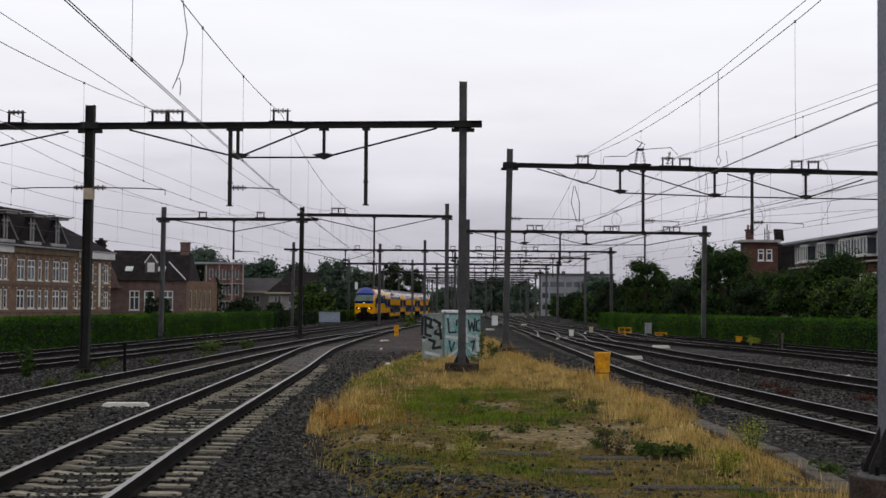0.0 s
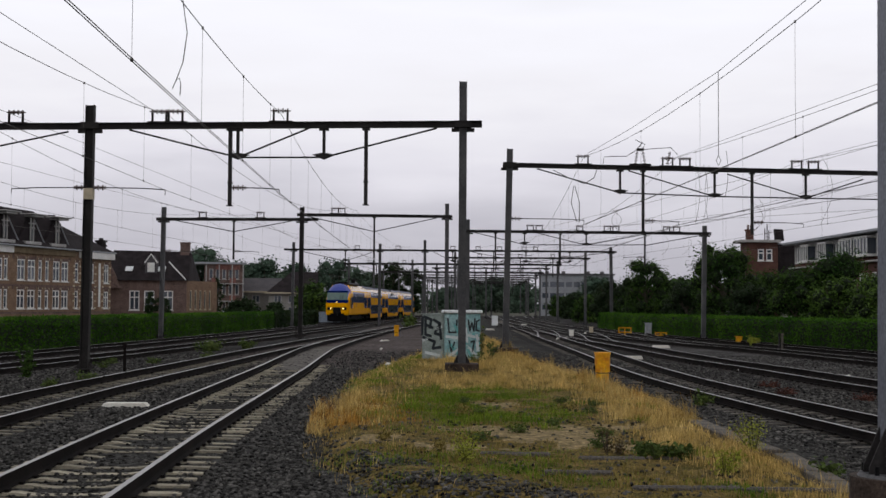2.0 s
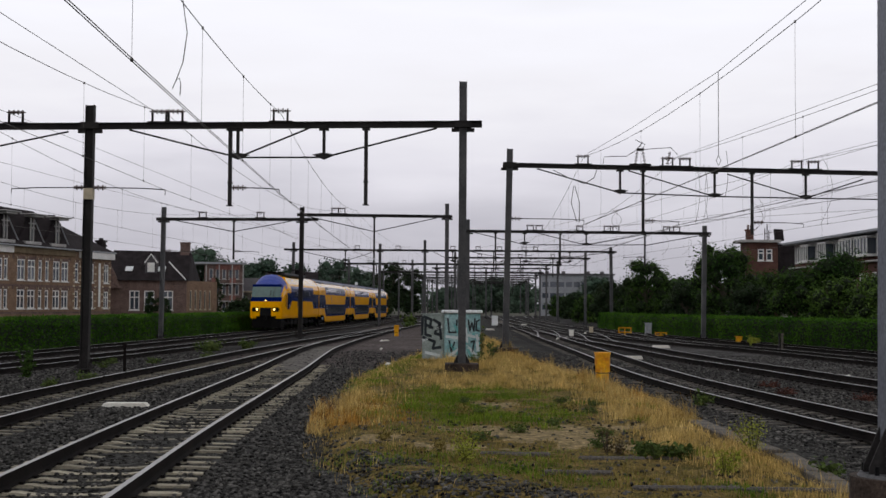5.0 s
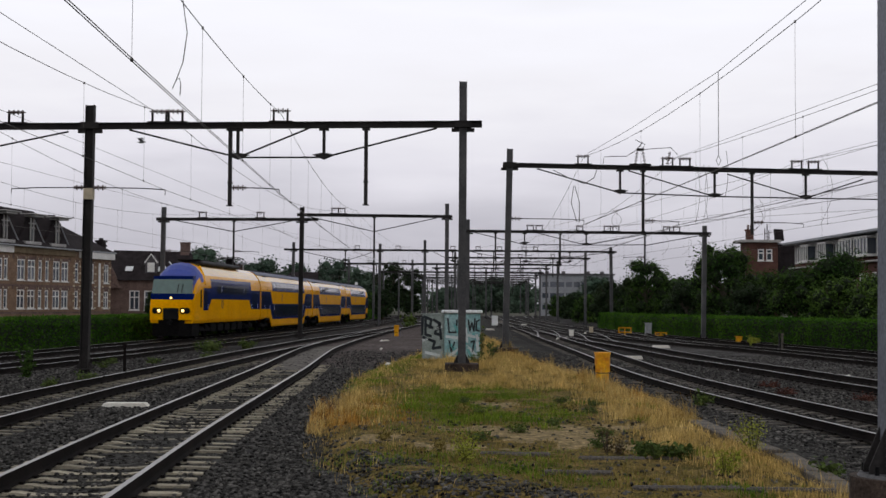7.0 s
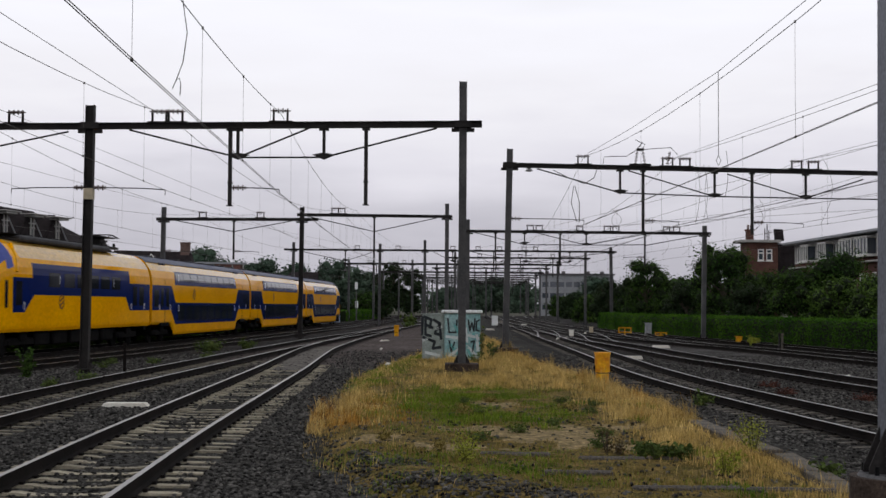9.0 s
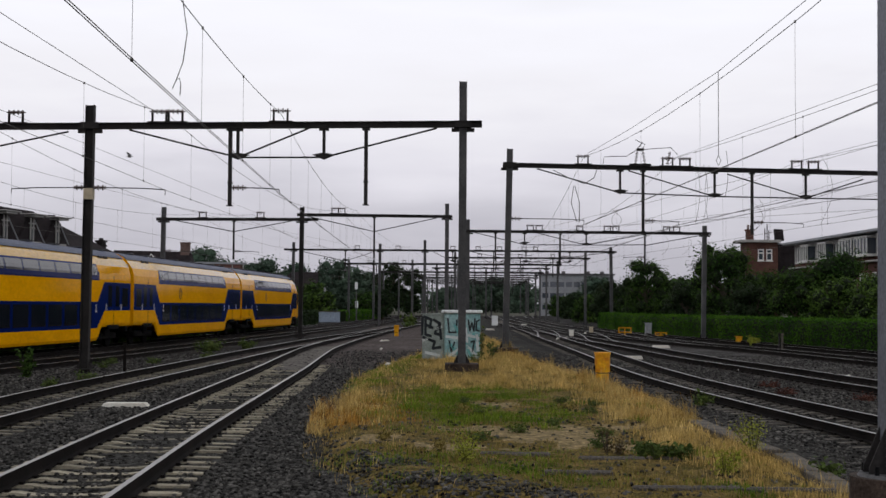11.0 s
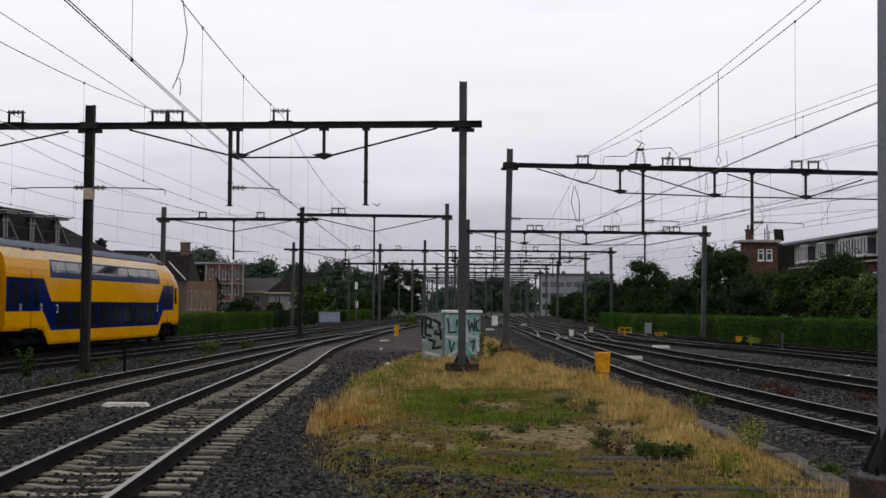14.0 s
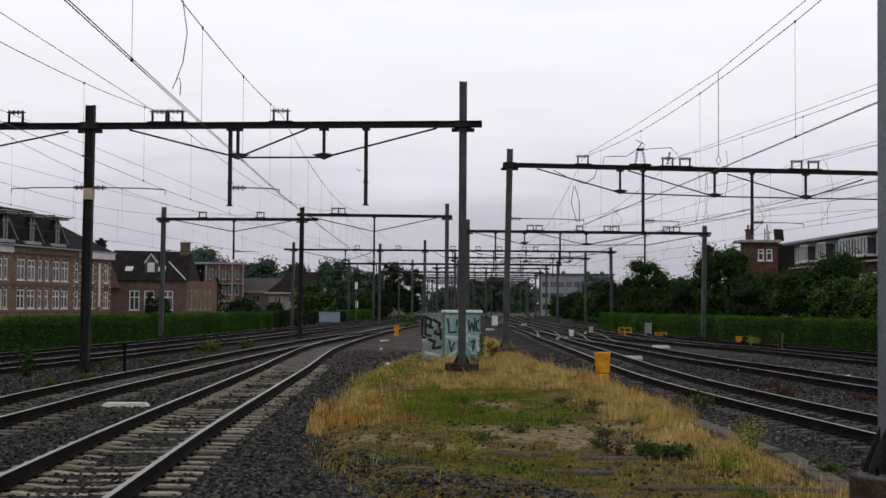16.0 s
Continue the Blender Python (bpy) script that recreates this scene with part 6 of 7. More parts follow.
    locker(16.4, 106, 0.5, 0.98, 0.4, M_GREYWALL, "pale grey metal cabinet by the hedge", 0.0)
    locker(22.5, 165, 1.1, 1.7, 0.8, M_CABCAP, "pale blue-grey cabinet among bushes")
    locker(18.72, 84.0, 0.34, 0.42, 0.3, M_YELLOWP, "small yellow box by the hedge", 0.1)
    for x, y, w, h in ((14.4, 105, 0.95, 0.62), (16.5, 100.5, 0.8, 0.34)):
        o = base("guard_frame", x, y, -0.3)
        tagged(o, "open yellow tubular guard frame by the hedge", "guard frame", "yellow guard frames")
        for k in (-0.5, 0, 0.5):
            bm = bmesh.new()
            box(bm, (k * w, 0, h / 2 - 0.02), (0.07, 0.07, h + 0.04))
            part("post", bm, M_YELLOWP, o)
        for z in (h * 0.45, h):
            bm = bmesh.new()
            box(bm, (0, 0, z), (w + 0.08, 0.07, 0.07))
            part("rail", bm, M_YELLOWP, o)
    locker(9.3, 96, 0.3, 0.55, 0.3, M_WHITE, "small white trackside box", 0.15)
    locker(11.9, 106.5, 0.3, 0.62, 0.25, M_CREAM, "small cream marker box", 0.2)
    bollard(4.16, 34.6, -0.06, 0.205, 0.84, "weathered yellow plastic cable marker drum in dry grass")
    bollard(-3.2, 92.5, -0.2, 0.18, 0.8, "yellow cable marker drum on the ballast")
    for x, y, w, rz in ((-6.5, 27.4, 0.95, 1), (8.2, 57.6, 0.95, -3), (12.15, 74.0, 1.0, -3), (8.35, 91.6, 1.05, 0), (12.3, 111.2, 1.0, 0), (4.2, 118, 0.8, 0), (9.9, 160, 0.9, 0), (-1.85, 46, 0.2, 30), (2.5, 62, 0.35, 10)):
        marker_slab(x, y, ground_z(x, y) - 0.01, w * 1.06, 0.34, 0.10 if y < 40 else 0.15, rz)
    # cable trough lids along the verge
    for i in range(5):
        y = 18.95 + i * 0.98
        o = base("trough_lid", 4.55 - i * 0.03, y, -0.05, 1.5 + random.Random(i).uniform(-2, 2))
        tagged(o, "weathered concrete cable trough lid at the verge edge", "concrete slab", "trough lids")
        bm = bmesh.new()
        box(bm, (0, 0, 0), (0.32, 0.94, 0.09), bevel=0.012)
        part("slab", bm, M_CONC, o)
    for i in range(4):
        y = 15.0 + i * 0.98
        o = base("trough_lid", 4.52 + i * 0.06, y, -0.09, -3 + random.Random(i + 9).uniform(-3, 3))
        tagged(o, "weathered concrete cable trough lid at the verge edge", "concrete slab", "trough lids")
        bm = bmesh.new()
        box(bm, (0, 0, 0), (0.30, 0.94, 0.09), bevel=0.012)
        part("slab", bm, M_CONC, o)
    for x0, x1, y in ((0.5, 1.42, 17.5), (1.75, 2.6, 17.05), (2.62, 3.4, 17.1), (1.2, 2.0, 15.6), (2.05, 3.2, 14.3), (3.25, 4.2, 14.2)):
        o = base("edging_stone", (x0 + x1) / 2, y, -0.005, random.Random(x0).uniform(-6, 6))
        tagged(o, "sunken weathered concrete edging in dry grass", "edging", "edgings in the verge")
        bm = bmesh.new()
        box(bm, (0, 0, 0), (x1 - x0, 0.11, 0.1), bevel=0.02)
        part("stone", bm, M_FINE, o)
    # pale fouling panel inside the points
    vs, fs = [], []
    ss = np.arange(L_NEAR.s_of(43), L_NEAR.s_of(68), 0.8)
    for s in ss:
        for u in (-0.62, -0.2, 0.2, 0.62):
            x, y, a = L_NEAR.at(s, u)
            vs.append((x, y, -0.135 + 0.03 * noise.noise(Vector((x * 3, y, 1)))))
    for j in range(len(ss) - 1):
        for i in range(3):
            fs.append((j * 4 + i, j * 4 + i + 1, j * 4 + 5 + i, j * 4 + 4 + i))
    tagged(pymesh("pale_gravel", vs, fs, M_FINE), "pale fine gravel between the rails at the points", "gravel", kind="structure")
    for x, y, w in ((-1.75, 44.5, 0.24), (-1.6, 45.8, 0.16), (-3.4, 78, 0.5), (-2.9, 63, 0.12), (10.5, 47, 0.16), (12.4, 44.2, 0.22), (13.1, 43, 0.14), (6.2, 46, 0.14)):
        o = base("paper_scrap", x, y, ground_z(x, y) + 0.03, 20)
        tagged(o, "pale scrap of litter on the ballast", "litter", "litter on the ballast")
        bm = bmesh.new()
        prism(bm, [(-w / 2, 0), (w / 2, 0.02), (w * 0.35, 0.09), (-w * 0.3, 0.07)], "y", -w * 0.3, w * 0.3)
        part("sheet", bm, M_WHITE, o)
    # thin posts
    for x, y, h, m in ((-9.9, 41.5, 0.95, M_RUST), (17.6, 69.5, 1.0, M_STEELB), (17.75, 69.5, 1.0, M_CONC)):
        o = base("post", x, y, ground_z(x, y) - 0.05)
        tagged(o, "thin weathered steel post on the ballast", "post")
        bm = bmesh.new()
        box(bm, (0, 0, h / 2), (0.09, 0.07, h), bevel=0.008)
        box(bm, (0, -0.02, h - 0.08), (0.14, 0.06, 0.1))
        part("shaft", bm, m, o)
    # railway signals
    for x, y, h in ((-11.9, 186, 5.0), (-11.9, 187, 2.4)):
        o = base("railway_signal", x - 0.2, y, -0.3)
        tagged(o, "pale railway signal on a slim post by the main line", "signal")
        bm = bmesh.new()
        rod(bm, (0, 0, 0), (0, 0, h), 0.07, 8)
        part("post", bm, M_STEEL, o)
        bm = bmesh.new()
        box(bm, (0, -0.1, h), (0.42, 0.2, 1.0), bevel=0.05)
        part("head", bm, M_CABCAP, o)
    # disconnector on the right-hand portal
    o = base("disconnector", 8.3, 55.85, 7.92)
    tagged(o, "horn-type switch disconnector standing on the portal beam", "switch")
    bm = bmesh.new()
    box(bm, (0, 0, 0.04), (0.9, 0.16, 0.08))
    part("bracket", bm, M_STEELB, o)
    for x, t in ((-0.2, 0.08), (0.2, -0.08), (1.15, 0.12)):
        bm = bmesh.new()
        for i in range(8):
            f = i / 8
            rod(bm, (x + t * f, 0, 0.08 + 0.55 * f), (x + t * (f + 0.06), 0, 0.08 + 0.55 * (f + 0.06)), 0.07 if i % 2 == 0 else 0.04, 8)
        part("insulator", bm, M_PORC, o)
    bm = bmesh.new()
    strip(bm, [(-0.15, 0, 0.7), (0.0, 0, 0.85), (0.1, 0, 1.0)], 0.02, 5)
    strip(bm, [(0.1, 0, 0.72), (0.2, 0, 0.9), (-0.2, 0, 1.1)], 0.015, 5)
    box(bm, (0, 0, 0.68), (0.3, 0.2, 0.1))
    part("horn", bm, M_STEELB, o)
    # telegraph band on the left mast
    o = base("mast_band", -10.85, 40.4, 5.3)
    tagged(o, "faded yellow band round the dark mast", "band")
    bm = bmesh.new()
    box(bm, (0.04, 0, 0), (0.275, 0.275, 0.34))
    part("sleeve", bm, M_CREAM, o)


# ---- houses ----
def wall_holes(bm, w, h, holes, depth=0.2, mi=0):
    """Wall in x (0..w), z (0..h) facing -y, with openings (x0, z0, x1, z1) cut right through."""
    xs = sorted({0.0, w, *[v for q in holes for v in (q[0], q[2])]})
    zs = sorted({0.0, h, *[v for q in holes for v in (q[1], q[3])]})
    for x0, x1 in zip(xs, xs[1:]):
        for z0, z1 in zip(zs, zs[1:]):
            cx, cz = (x0 + x1) / 2, (z0 + z1) / 2
            if any(q[0] < cx < q[2] and q[1] < cz < q[3] for q in holes):
                continue
            for y, flip in ((0, False), (depth, True)):
                vs = [bm.verts.new(p) for p in ((x0, y, z0), (x1, y, z0), (x1, y, z1), (x0, y, z1))]
                bm.faces.new(vs[::-1] if flip else vs).material_index = mi
    for x0, z0, x1, z1 in list(holes) + [(0, 0, w, h)]:
        ring_ = ((x0, z0), (x1, z0), (x1, z1), (x0, z1))
        for a, b in zip(ring_, ring_[1:] + ring_[:1]):
            bm.faces.new([bm.verts.new(p) for p in ((a[0], 0, a[1]), (b[0], 0, b[1]), (b[0], depth, b[1]), (a[0], depth, a[1]))]).material_index = mi


def window(parent, x0, z0, x1, z1, frame_m, cols=2, rows_=2, y=0.08, t=0.13):
    w, h = x1 - x0, z1 - z0
    zcuts = [t] + ([h * 0.66 - t / 2, h * 0.66 + t / 2] if rows_ > 1 else []) + [h - t]
    panes = []
    for i in range(cols):
        a, b = (t if i == 0 else w * i / cols + t / 2), (w - t if i == cols - 1 else w * (i + 1) / cols - t / 2)
        panes += [(a, zcuts[k], b, zcuts[k + 1]) for k in range(0, len(zcuts), 2)]
    bm = bmesh.new()
    wall_holes(bm, w, h, panes, 0.08)
    bmesh.ops.remove_doubles(bm, verts=bm.verts, dist=0.001)
    bmesh.ops.translate(bm, verts=bm.verts, vec=(x0, y - 0.04, z0))
    fr = part("window", bm, frame_m, parent)
    bm = bmesh.new()
    box(bm, ((x0 + x1) / 2, y + 0.03, (z0 + z1) / 2), (w - 0.02, 0.02, z1 - z0 - 0.02))
    part("pane", bm, M_PANE, fr)
    bm = bmesh.new()
    box(bm, ((x0 + x1) / 2, -0.03, z0 - 0.05), (w + 0.16, 0.16, 0.09))
    part("sill", bm, frame_m, fr)


def facade(parent, w, h, holes, wall_m, frame_m, m, cols=2, rows_=2, name="wall"):
    bm = bmesh.new()
    wall_holes(bm, w, h, holes)
    wl_ = part(name, bm, wall_m, parent)
    wl_.matrix_basis = m
    for q in holes:
        window(wl_, *q, frame_m, cols=1 if q[2] - q[0] < 0.9 else cols, rows_=rows_)
    # dark room behind the openings
    bm = bmesh.new()
    box(bm, (w / 2, 1.2, h / 2), (w - 0.3, 0.05, h - 0.2))
    part("inner_wall", bm, M_BRICKD, wl_)
    return wl_


def build_houses():
    # long brick terrace, its street front running along the railway
    ang = math.degrees(math.atan2(0.974, 0.228))
    t = base("brick_terrace_house", -49.2, 124.4, -0.4, ang)
    tagged(t, "brown brick terrace house with white window frames and slate roof", "house")
    top = 8.35
    holes = []
    for z0, z1 in ((1.8, 3.85), (4.85, 7.1)):
        for x0, w in ((1.5, 1.3), (4.0, 1.3), (6.0, 0.7), (8.0, 1.3), (10.6, 1.3), (13.2, 1.2), (14.7, 0.7), (17.25, 1.55), (19.35, 1.55), (21.55, 0.75), (23.0, 0.75), (24.65, 1.5), (26.55, 1.5), (29.6, 0.8), (31.2, 0.8), (33.2, 0.9), (36.6, 1.2)):
            holes.append((x0, z0, x0 + w, z1))
    facade(t, 38.4, top, holes, M_BRICK, M_PAINT, Matrix.Identity(4))
    bm = bmesh.new()
    box(bm, (19.0, -0.3, top + 0.16), (39.2, 0.75, 0.16), bevel=0.03)
    part("gutter", bm, M_GREYWALL, t, "pale grey gutter board")
    bm = bmesh.new()
    box(bm, (22.75, -0.1, top - 0.28), (13.1, 0.3, 0.7), bevel=0.03)
    part("frieze", bm, M_TIMBERT, t, "tan painted timber frieze")
    bm = bmesh.new()
    box(bm, (8.0, -0.12, top - 0.28), (16.3, 0.34, 0.72), bevel=0.03)
    part("fascia", bm, M_PAINT, t, "white painted fascia")
    for z in (4.3, 1.35):
        bm = bmesh.new()
        box(bm, (19.0, -0.012, z), (38.3, 0.05, 0.22))
        part("string_course", bm, M_BRICKD, t)
    for x0, z0, x1, z1 in holes:
        cx = (x0 + x1) / 2
        bm = bmesh.new()
        box(bm, (cx, -0.012, z1 + 0.17), (x1 - x0 + 0.3, 0.06, 0.3))
        lin = part("lintel", bm, M_BRICKD, t, "dark brick flat arch")
        for k in (-0.5, 0.5):
            bm = bmesh.new()
            box(bm, (cx + k * (x1 - x0 + 0.14), -0.02, z1 + 0.17), (0.15, 0.08, 0.2))
            part("springer", bm, M_CREAM, lin)
    for x in (3.2, 7.4, 12.4, 16.4, 20.9, 24.1, 28.3):
        for z in (7.35, 4.1):
            bm = bmesh.new()
            box(bm, (x, -0.03, z), (0.22, 0.1, 0.45))
            part("wall_anchor", bm, M_BRICKD, t)
    bm = bmesh.new()
    wall_holes(bm, 10, top, [])
    o = part("side_wall", bm, M_BRICK, t)
    o.matrix_basis = pose(38.4, 0.2, 0, 0, 0, 90)
    # roof: steep front slope, hipped at the far end
    bm = bmesh.new()
    vs = [bm.verts.new(p) for p in ((-0.6, -0.4, top + 0.2), (38.9, -0.4, top + 0.2), (38.9, 10.5, top + 0.2), (-0.6, 10.5, top + 0.2), (-0.6, 4.4, top + 4.9), (27.5, 4.4, top + 4.6))]
    for q in ((0, 1, 5, 4), (1, 2, 5), (2, 3, 4, 5), (0, 4, 3), (0, 3, 2, 1)):
        bm.faces.new([vs[i] for i in q])
    bmesh.ops.recalc_face_normals(bm, faces=bm.faces)
    part("roof", bm, M_ROOF, t, "dark slate hipped roof")
    for x in (3.0, 9.5, 14.9, 20.2, 25.6):
        d = base("dormer")
        d.parent = t
        d.matrix_basis = pose(x, 0.15, top + 0.25)
        bm = bmesh.new()
        prism(bm, [(-3.0, 0.3), (0, 3.75), (3.0, 0.3)], "y", 0.25, 3.4)
        part("gable_roof", bm, M_ROOF, d)
        bm = bmesh.new()
        prism(bm, [(-2.6, 0.3), (2.6, 0.3), (0.45, 3.1), (-0.45, 3.1)], "y", 0.05, 0.25)
        part("gable", bm, M_ROOF, d)
        bm = bmesh.new()
        for k in (-0.28, 0.28):
            box(bm, (k, -0.08, 1.7), (0.13, 0.14, 2.7))
        for z, w in ((1.95, 1.0), (2.45, 1.3)):
            box(bm, (0, -0.1, z), (w, 0.14, 0.14))
        part("mullion", bm, M_PALEP, d, "pale weathered timber posts")
        bm = bmesh.new()
        box(bm, (0, -0.12, 0.28), (3.3, 0.4, 0.42), bevel=0.03)
        part("sill", bm, M_PALEP, d, "pale timber sill")
        bm = bmesh.new()
        box(bm, (0, -0.25, 3.22), (2.2, 1.3, 0.16), bevel=0.03)
        box(bm, (0, -0.25, 3.42), (3.1, 1.6, 0.12), bevel=0.03)
        part("canopy", bm, M_PALEP, d, "pale overhanging timber canopy")
        bm = bmesh.new()
        strip(bm, [(3.05, 0.1, 0.3), (0.8, 0.1, 2.85)], 0.09, 4)
        part("bargeboard", bm, M_GREYWALL, d, "grey bargeboard")
        bm = bmesh.new()
        box(bm, (0, 0.03, 1.3), (0.5, 0.08, 1.3))
        part("pane", bm, M_PANE, d)
    for x, y, z in ((37.5, 0.9, top + 0.6), (12, 5.0, top + 4.5)):
        bm = bmesh.new()
        box(bm, (x, y, z), (0.95, 0.8, 2.0))
        box(bm, (x, y, z + 0.45), (1.2, 1.0, 0.2))
        box(bm, (x, y, z + 1.0), (1.25, 1.05, 0.22))
        for k in (-0.25, 0.25):
            rod(bm, (x + k, y, z + 1.0), (x + k, y, z + 1.4), 0.14, 8)
        part("chimney", bm, M_ROOF, t, "sooty brick chimney")
    # white-banded corner part of the terrace
    for x0, x1 in ((31.9, 32.7), (35.0, 35.8)):
        bm = bmesh.new()
        box(bm, ((x0 + x1) / 2, -0.06, 4.6), (0.4, 0.1, 5.2))
        part("pilaster", bm, M_PAINT, t, "white painted pilaster")
    for z in (1.9, 2.7, 3.5, 4.4, 5.1, 5.9, 6.7):
        for x in (29.35, 30.75, 34.45, 36.25, 38.1):
            bm = bmesh.new()
            box(bm, (x, -0.02, z), (0.42, 0.08, 0.2))
            part("white_block", bm, M_CREAM, t)
    bm = bmesh.new()
    box(bm, (34.4, -0.3, top - 0.3), (8.0, 0.5, 0.75))
    part("fascia", bm, M_PAINT, t, "white painted fascia")

    # gabled brick house
    g = base("gabled_brick_house", -43.4, 170, -0.4, 0)
    tagged(g, "brown brick house with a dark tiled roof and dormer", "house")
    wh = 5.4
    facade(g, 10.6, wh, [(3.3, 1.6, 4.6, 4.1), (5.2, 1.6, 6.5, 4.1), (7.5, 1.6, 8.9, 4.1)], M_BRICKD, M_PAINT, Matrix.Identity(4), cols=2)
    facade(g, 9.5, wh, [(0.9 + 1.5 * i, 1.7, 1.6 + 1.5 * i, 4.2) for i in range(5)], M_BRICK, M_CREAM, pose(10.6, 0.2, 0, 0, 0, 76), cols=1, rows_=1)
    bm = bmesh.new()
    vs = [bm.verts.new(p) for p in ((2.4, -0.4, wh), (10.9, -0.4, wh), (10.9, 8, wh), (-0.2, 8, wh), (-0.3, -0.4, wh + 0.4), (0.4, 3.6, wh + 4.0), (10.5, 3.6, wh + 3.8))]
    for q in ((0, 1, 6, 5), (1, 2, 6), (2, 3, 5, 6), (3, 4, 5), (4, 0, 5), (0, 4, 3, 2, 1)):
        bm.faces.new([vs[i] for i in q])
    bmesh.ops.recalc_face_normals(bm, faces=bm.faces)
    part("roof", bm, M_ROOF, g, "dark tiled roof")
    bm = bmesh.new()
    prism(bm, [(-0.9, 0), (2.4, 0), (0.4, 3.9)], "y", -0.5, 0.1)
    o = part("gable", bm, M_BRICKD, g)
    o.matrix_basis = pose(0, 0, wh - 1.0)
    for x in (3.0, 7.2):
        bm = bmesh.new()
        box(bm, (0, 0, 0), (0.95, 0.9, 0.08))
        o = part("skylight", bm, M_CABCAP, g, "pale roof light")
        o.matrix_basis = pose(x, 1.0, wh + 1.5, 43, 0, 0)
    d = base("dormer")
    d.parent = g
    d.matrix_basis = pose(5.9, 0.6, wh + 0.9)
    bm = bmesh.new()
    prism(bm, [(-0.75, 0), (0.75, 0), (0.75, 1.4), (0, 2.4), (-0.75, 1.4)], "y", 0, 2.4)
    part("cheek", bm, M_ROOFG, d)
    bm = bmesh.new()
    strip(bm, [(-0.85, -0.05, 1.35), (0, -0.05, 2.5), (0.85, -0.05, 1.35)], 0.09, 4)
    box(bm, (0, -0.04, 0.8), (0.9, 0.08, 1.2))
    part("window", bm, M_PAINT, d)
    bm = bmesh.new()
    strip(bm, [(8.4, -0.35, wh + 2.4), (10.6, -0.5, wh + 0.1)], 0.09, 5)
    part("gutter_pipe", bm, M_CABCAP, g)
    for x, y, z in ((9.7, 3.6, wh + 3.6),):
        bm = bmesh.new()
        box(bm, (x, y, z), (1.15, 0.9, 2.8))
        box(bm, (x, y, z + 1.4), (1.3, 1.05, 0.16))
        part("chimney", bm, M_BRICKD, g)

    # flat-roofed apartments with pale balconies
    f = base("apartment_block", -36.6, 204, -0.4, 20)
    tagged(f, "grey and terracotta apartment block with white balcony frames", "apartment building")
    hs = []
    for z in (1.2, 3.9, 6.3):
        hs += [(0.7 + 1.0 * i, z, 1.35 + 1.0 * i, z + 1.6) for i in range(5)]
    facade(f, 5.9, 8.6, hs, M_BRICKD, M_PALEP, Matrix.Identity(4), cols=1, rows_=1)
    facade(f, 9, 8.6, [(1 + 2 * i, z, 2 + 2 * i, z + 1.5) for i in range(4) for z in (1.2, 3.9, 6.3)], M_BRICKD, M_PAINT, pose(5.9, 0.2, 0, 0, 0, 90), cols=1, rows_=1)
    bm = bmesh.new()
    box(bm, (2.6, 4.5, 8.75), (7.6, 10, 0.3))
    part("roof", bm, M_GREYWALL, f)
    bm = bmesh.new()
    box(bm, (3.6, 0.2, 8.2), (3.8, 0.6, 0.85))
    part("parapet", bm, M_TERRA, f, "terracotta parapet panel")
    for z in (2.9, 5.6):
        bm = bmesh.new()
        box(bm, (3.0, -0.4, z), (6.0, 0.9, 0.14))
        part("balcony_slab", bm, M_PALEP, f)
        for x in (1.4, 4.2):
            bm = bmesh.new()
            box(bm, (x, -0.8, z + 0.5), (0.95, 0.05, 0.8))
            part("balcony_panel", bm, M_TERRA, f)
    for x in (0.1, 2.1, 4.1, 5.8):
        bm = bmesh.new()
        box(bm, (x, -0.8, 4.3), (0.14, 0.14, 8.4))
        part("column", bm, M_PALEP, f)

    # low houses with grey roofs
    for x, y, w, h, rh, rz, lab in ((-35.6, 212, 9.0, 4.4, 2.3, 0, "low terraced house with a grey tiled roof"), (-27.0, 206, 7.2, 4.2, 3.4, 6, "low house with a dark grey gabled roof")):
        b = base("low_house", x, y, -0.4, rz)
        tagged(b, lab, "house")
        facade(b, w, h, [(0.8 + 2.2 * i, z, 2.0 + 2.2 * i, z + 1.2) for i in range(int(w / 2.4)) for z in (0.9, 2.7)], M_PALEWALL, M_PALEP, Matrix.Identity(4), cols=2, rows_=1)
        bm = bmesh.new()
        vs = [bm.verts.new(p) for p in ((-0.5, -0.6, h), (w + 0.5, -0.6, h), (w + 0.5, 7, h), (-0.5, 7, h), (-0.5 + (0 if rz == 0 else 4), 3.2, h + rh), (w + 0.5, 3.2, h + rh))]
        for q in ((0, 1, 5, 4), (1, 2, 5), (2, 3, 4, 5), (0, 4, 3), (0, 3, 2, 1)):
            bm.faces.new([vs[i] for i in q])
        bmesh.ops.recalc_face_normals(bm, faces=bm.faces)
        part("roof", bm, M_ROOF if rz else M_ROOFG, b, "dark tiled roof")
        bm = bmesh.new()
        box(bm, (w / 2, -0.66, h + 0.02), (w + 1.2, 0.16, 0.22))
        part("gutter", bm, M_CREAM, b, "cream gutter board")
        bm = bmesh.new()
        wall_holes(bm, 6.8, h, [])
        part("side_wall", bm, M_BRICK, b).matrix_basis = pose(w, 0.2, 0, 0, 0, 90)
    # parapet of an underpass by the line
    b = base("parapet_wall", -15.6, 176, -0.35, 0)
    tagged(b, "pale blue-grey parapet wall beside the main line", "wall")
    for i in range(6):
        bm = bmesh.new()
        box(bm, (-1.6 + i * 0.66, 0, 0.75), (0.62, 0.16, 1.35), bevel=0.02)
        part("panel", bm, M_RAILING, b)
    bm = bmesh.new()
    box(bm, (0, 0, 1.48), (4.1, 0.24, 0.1))
    part("coping", bm, M_CONC, b)

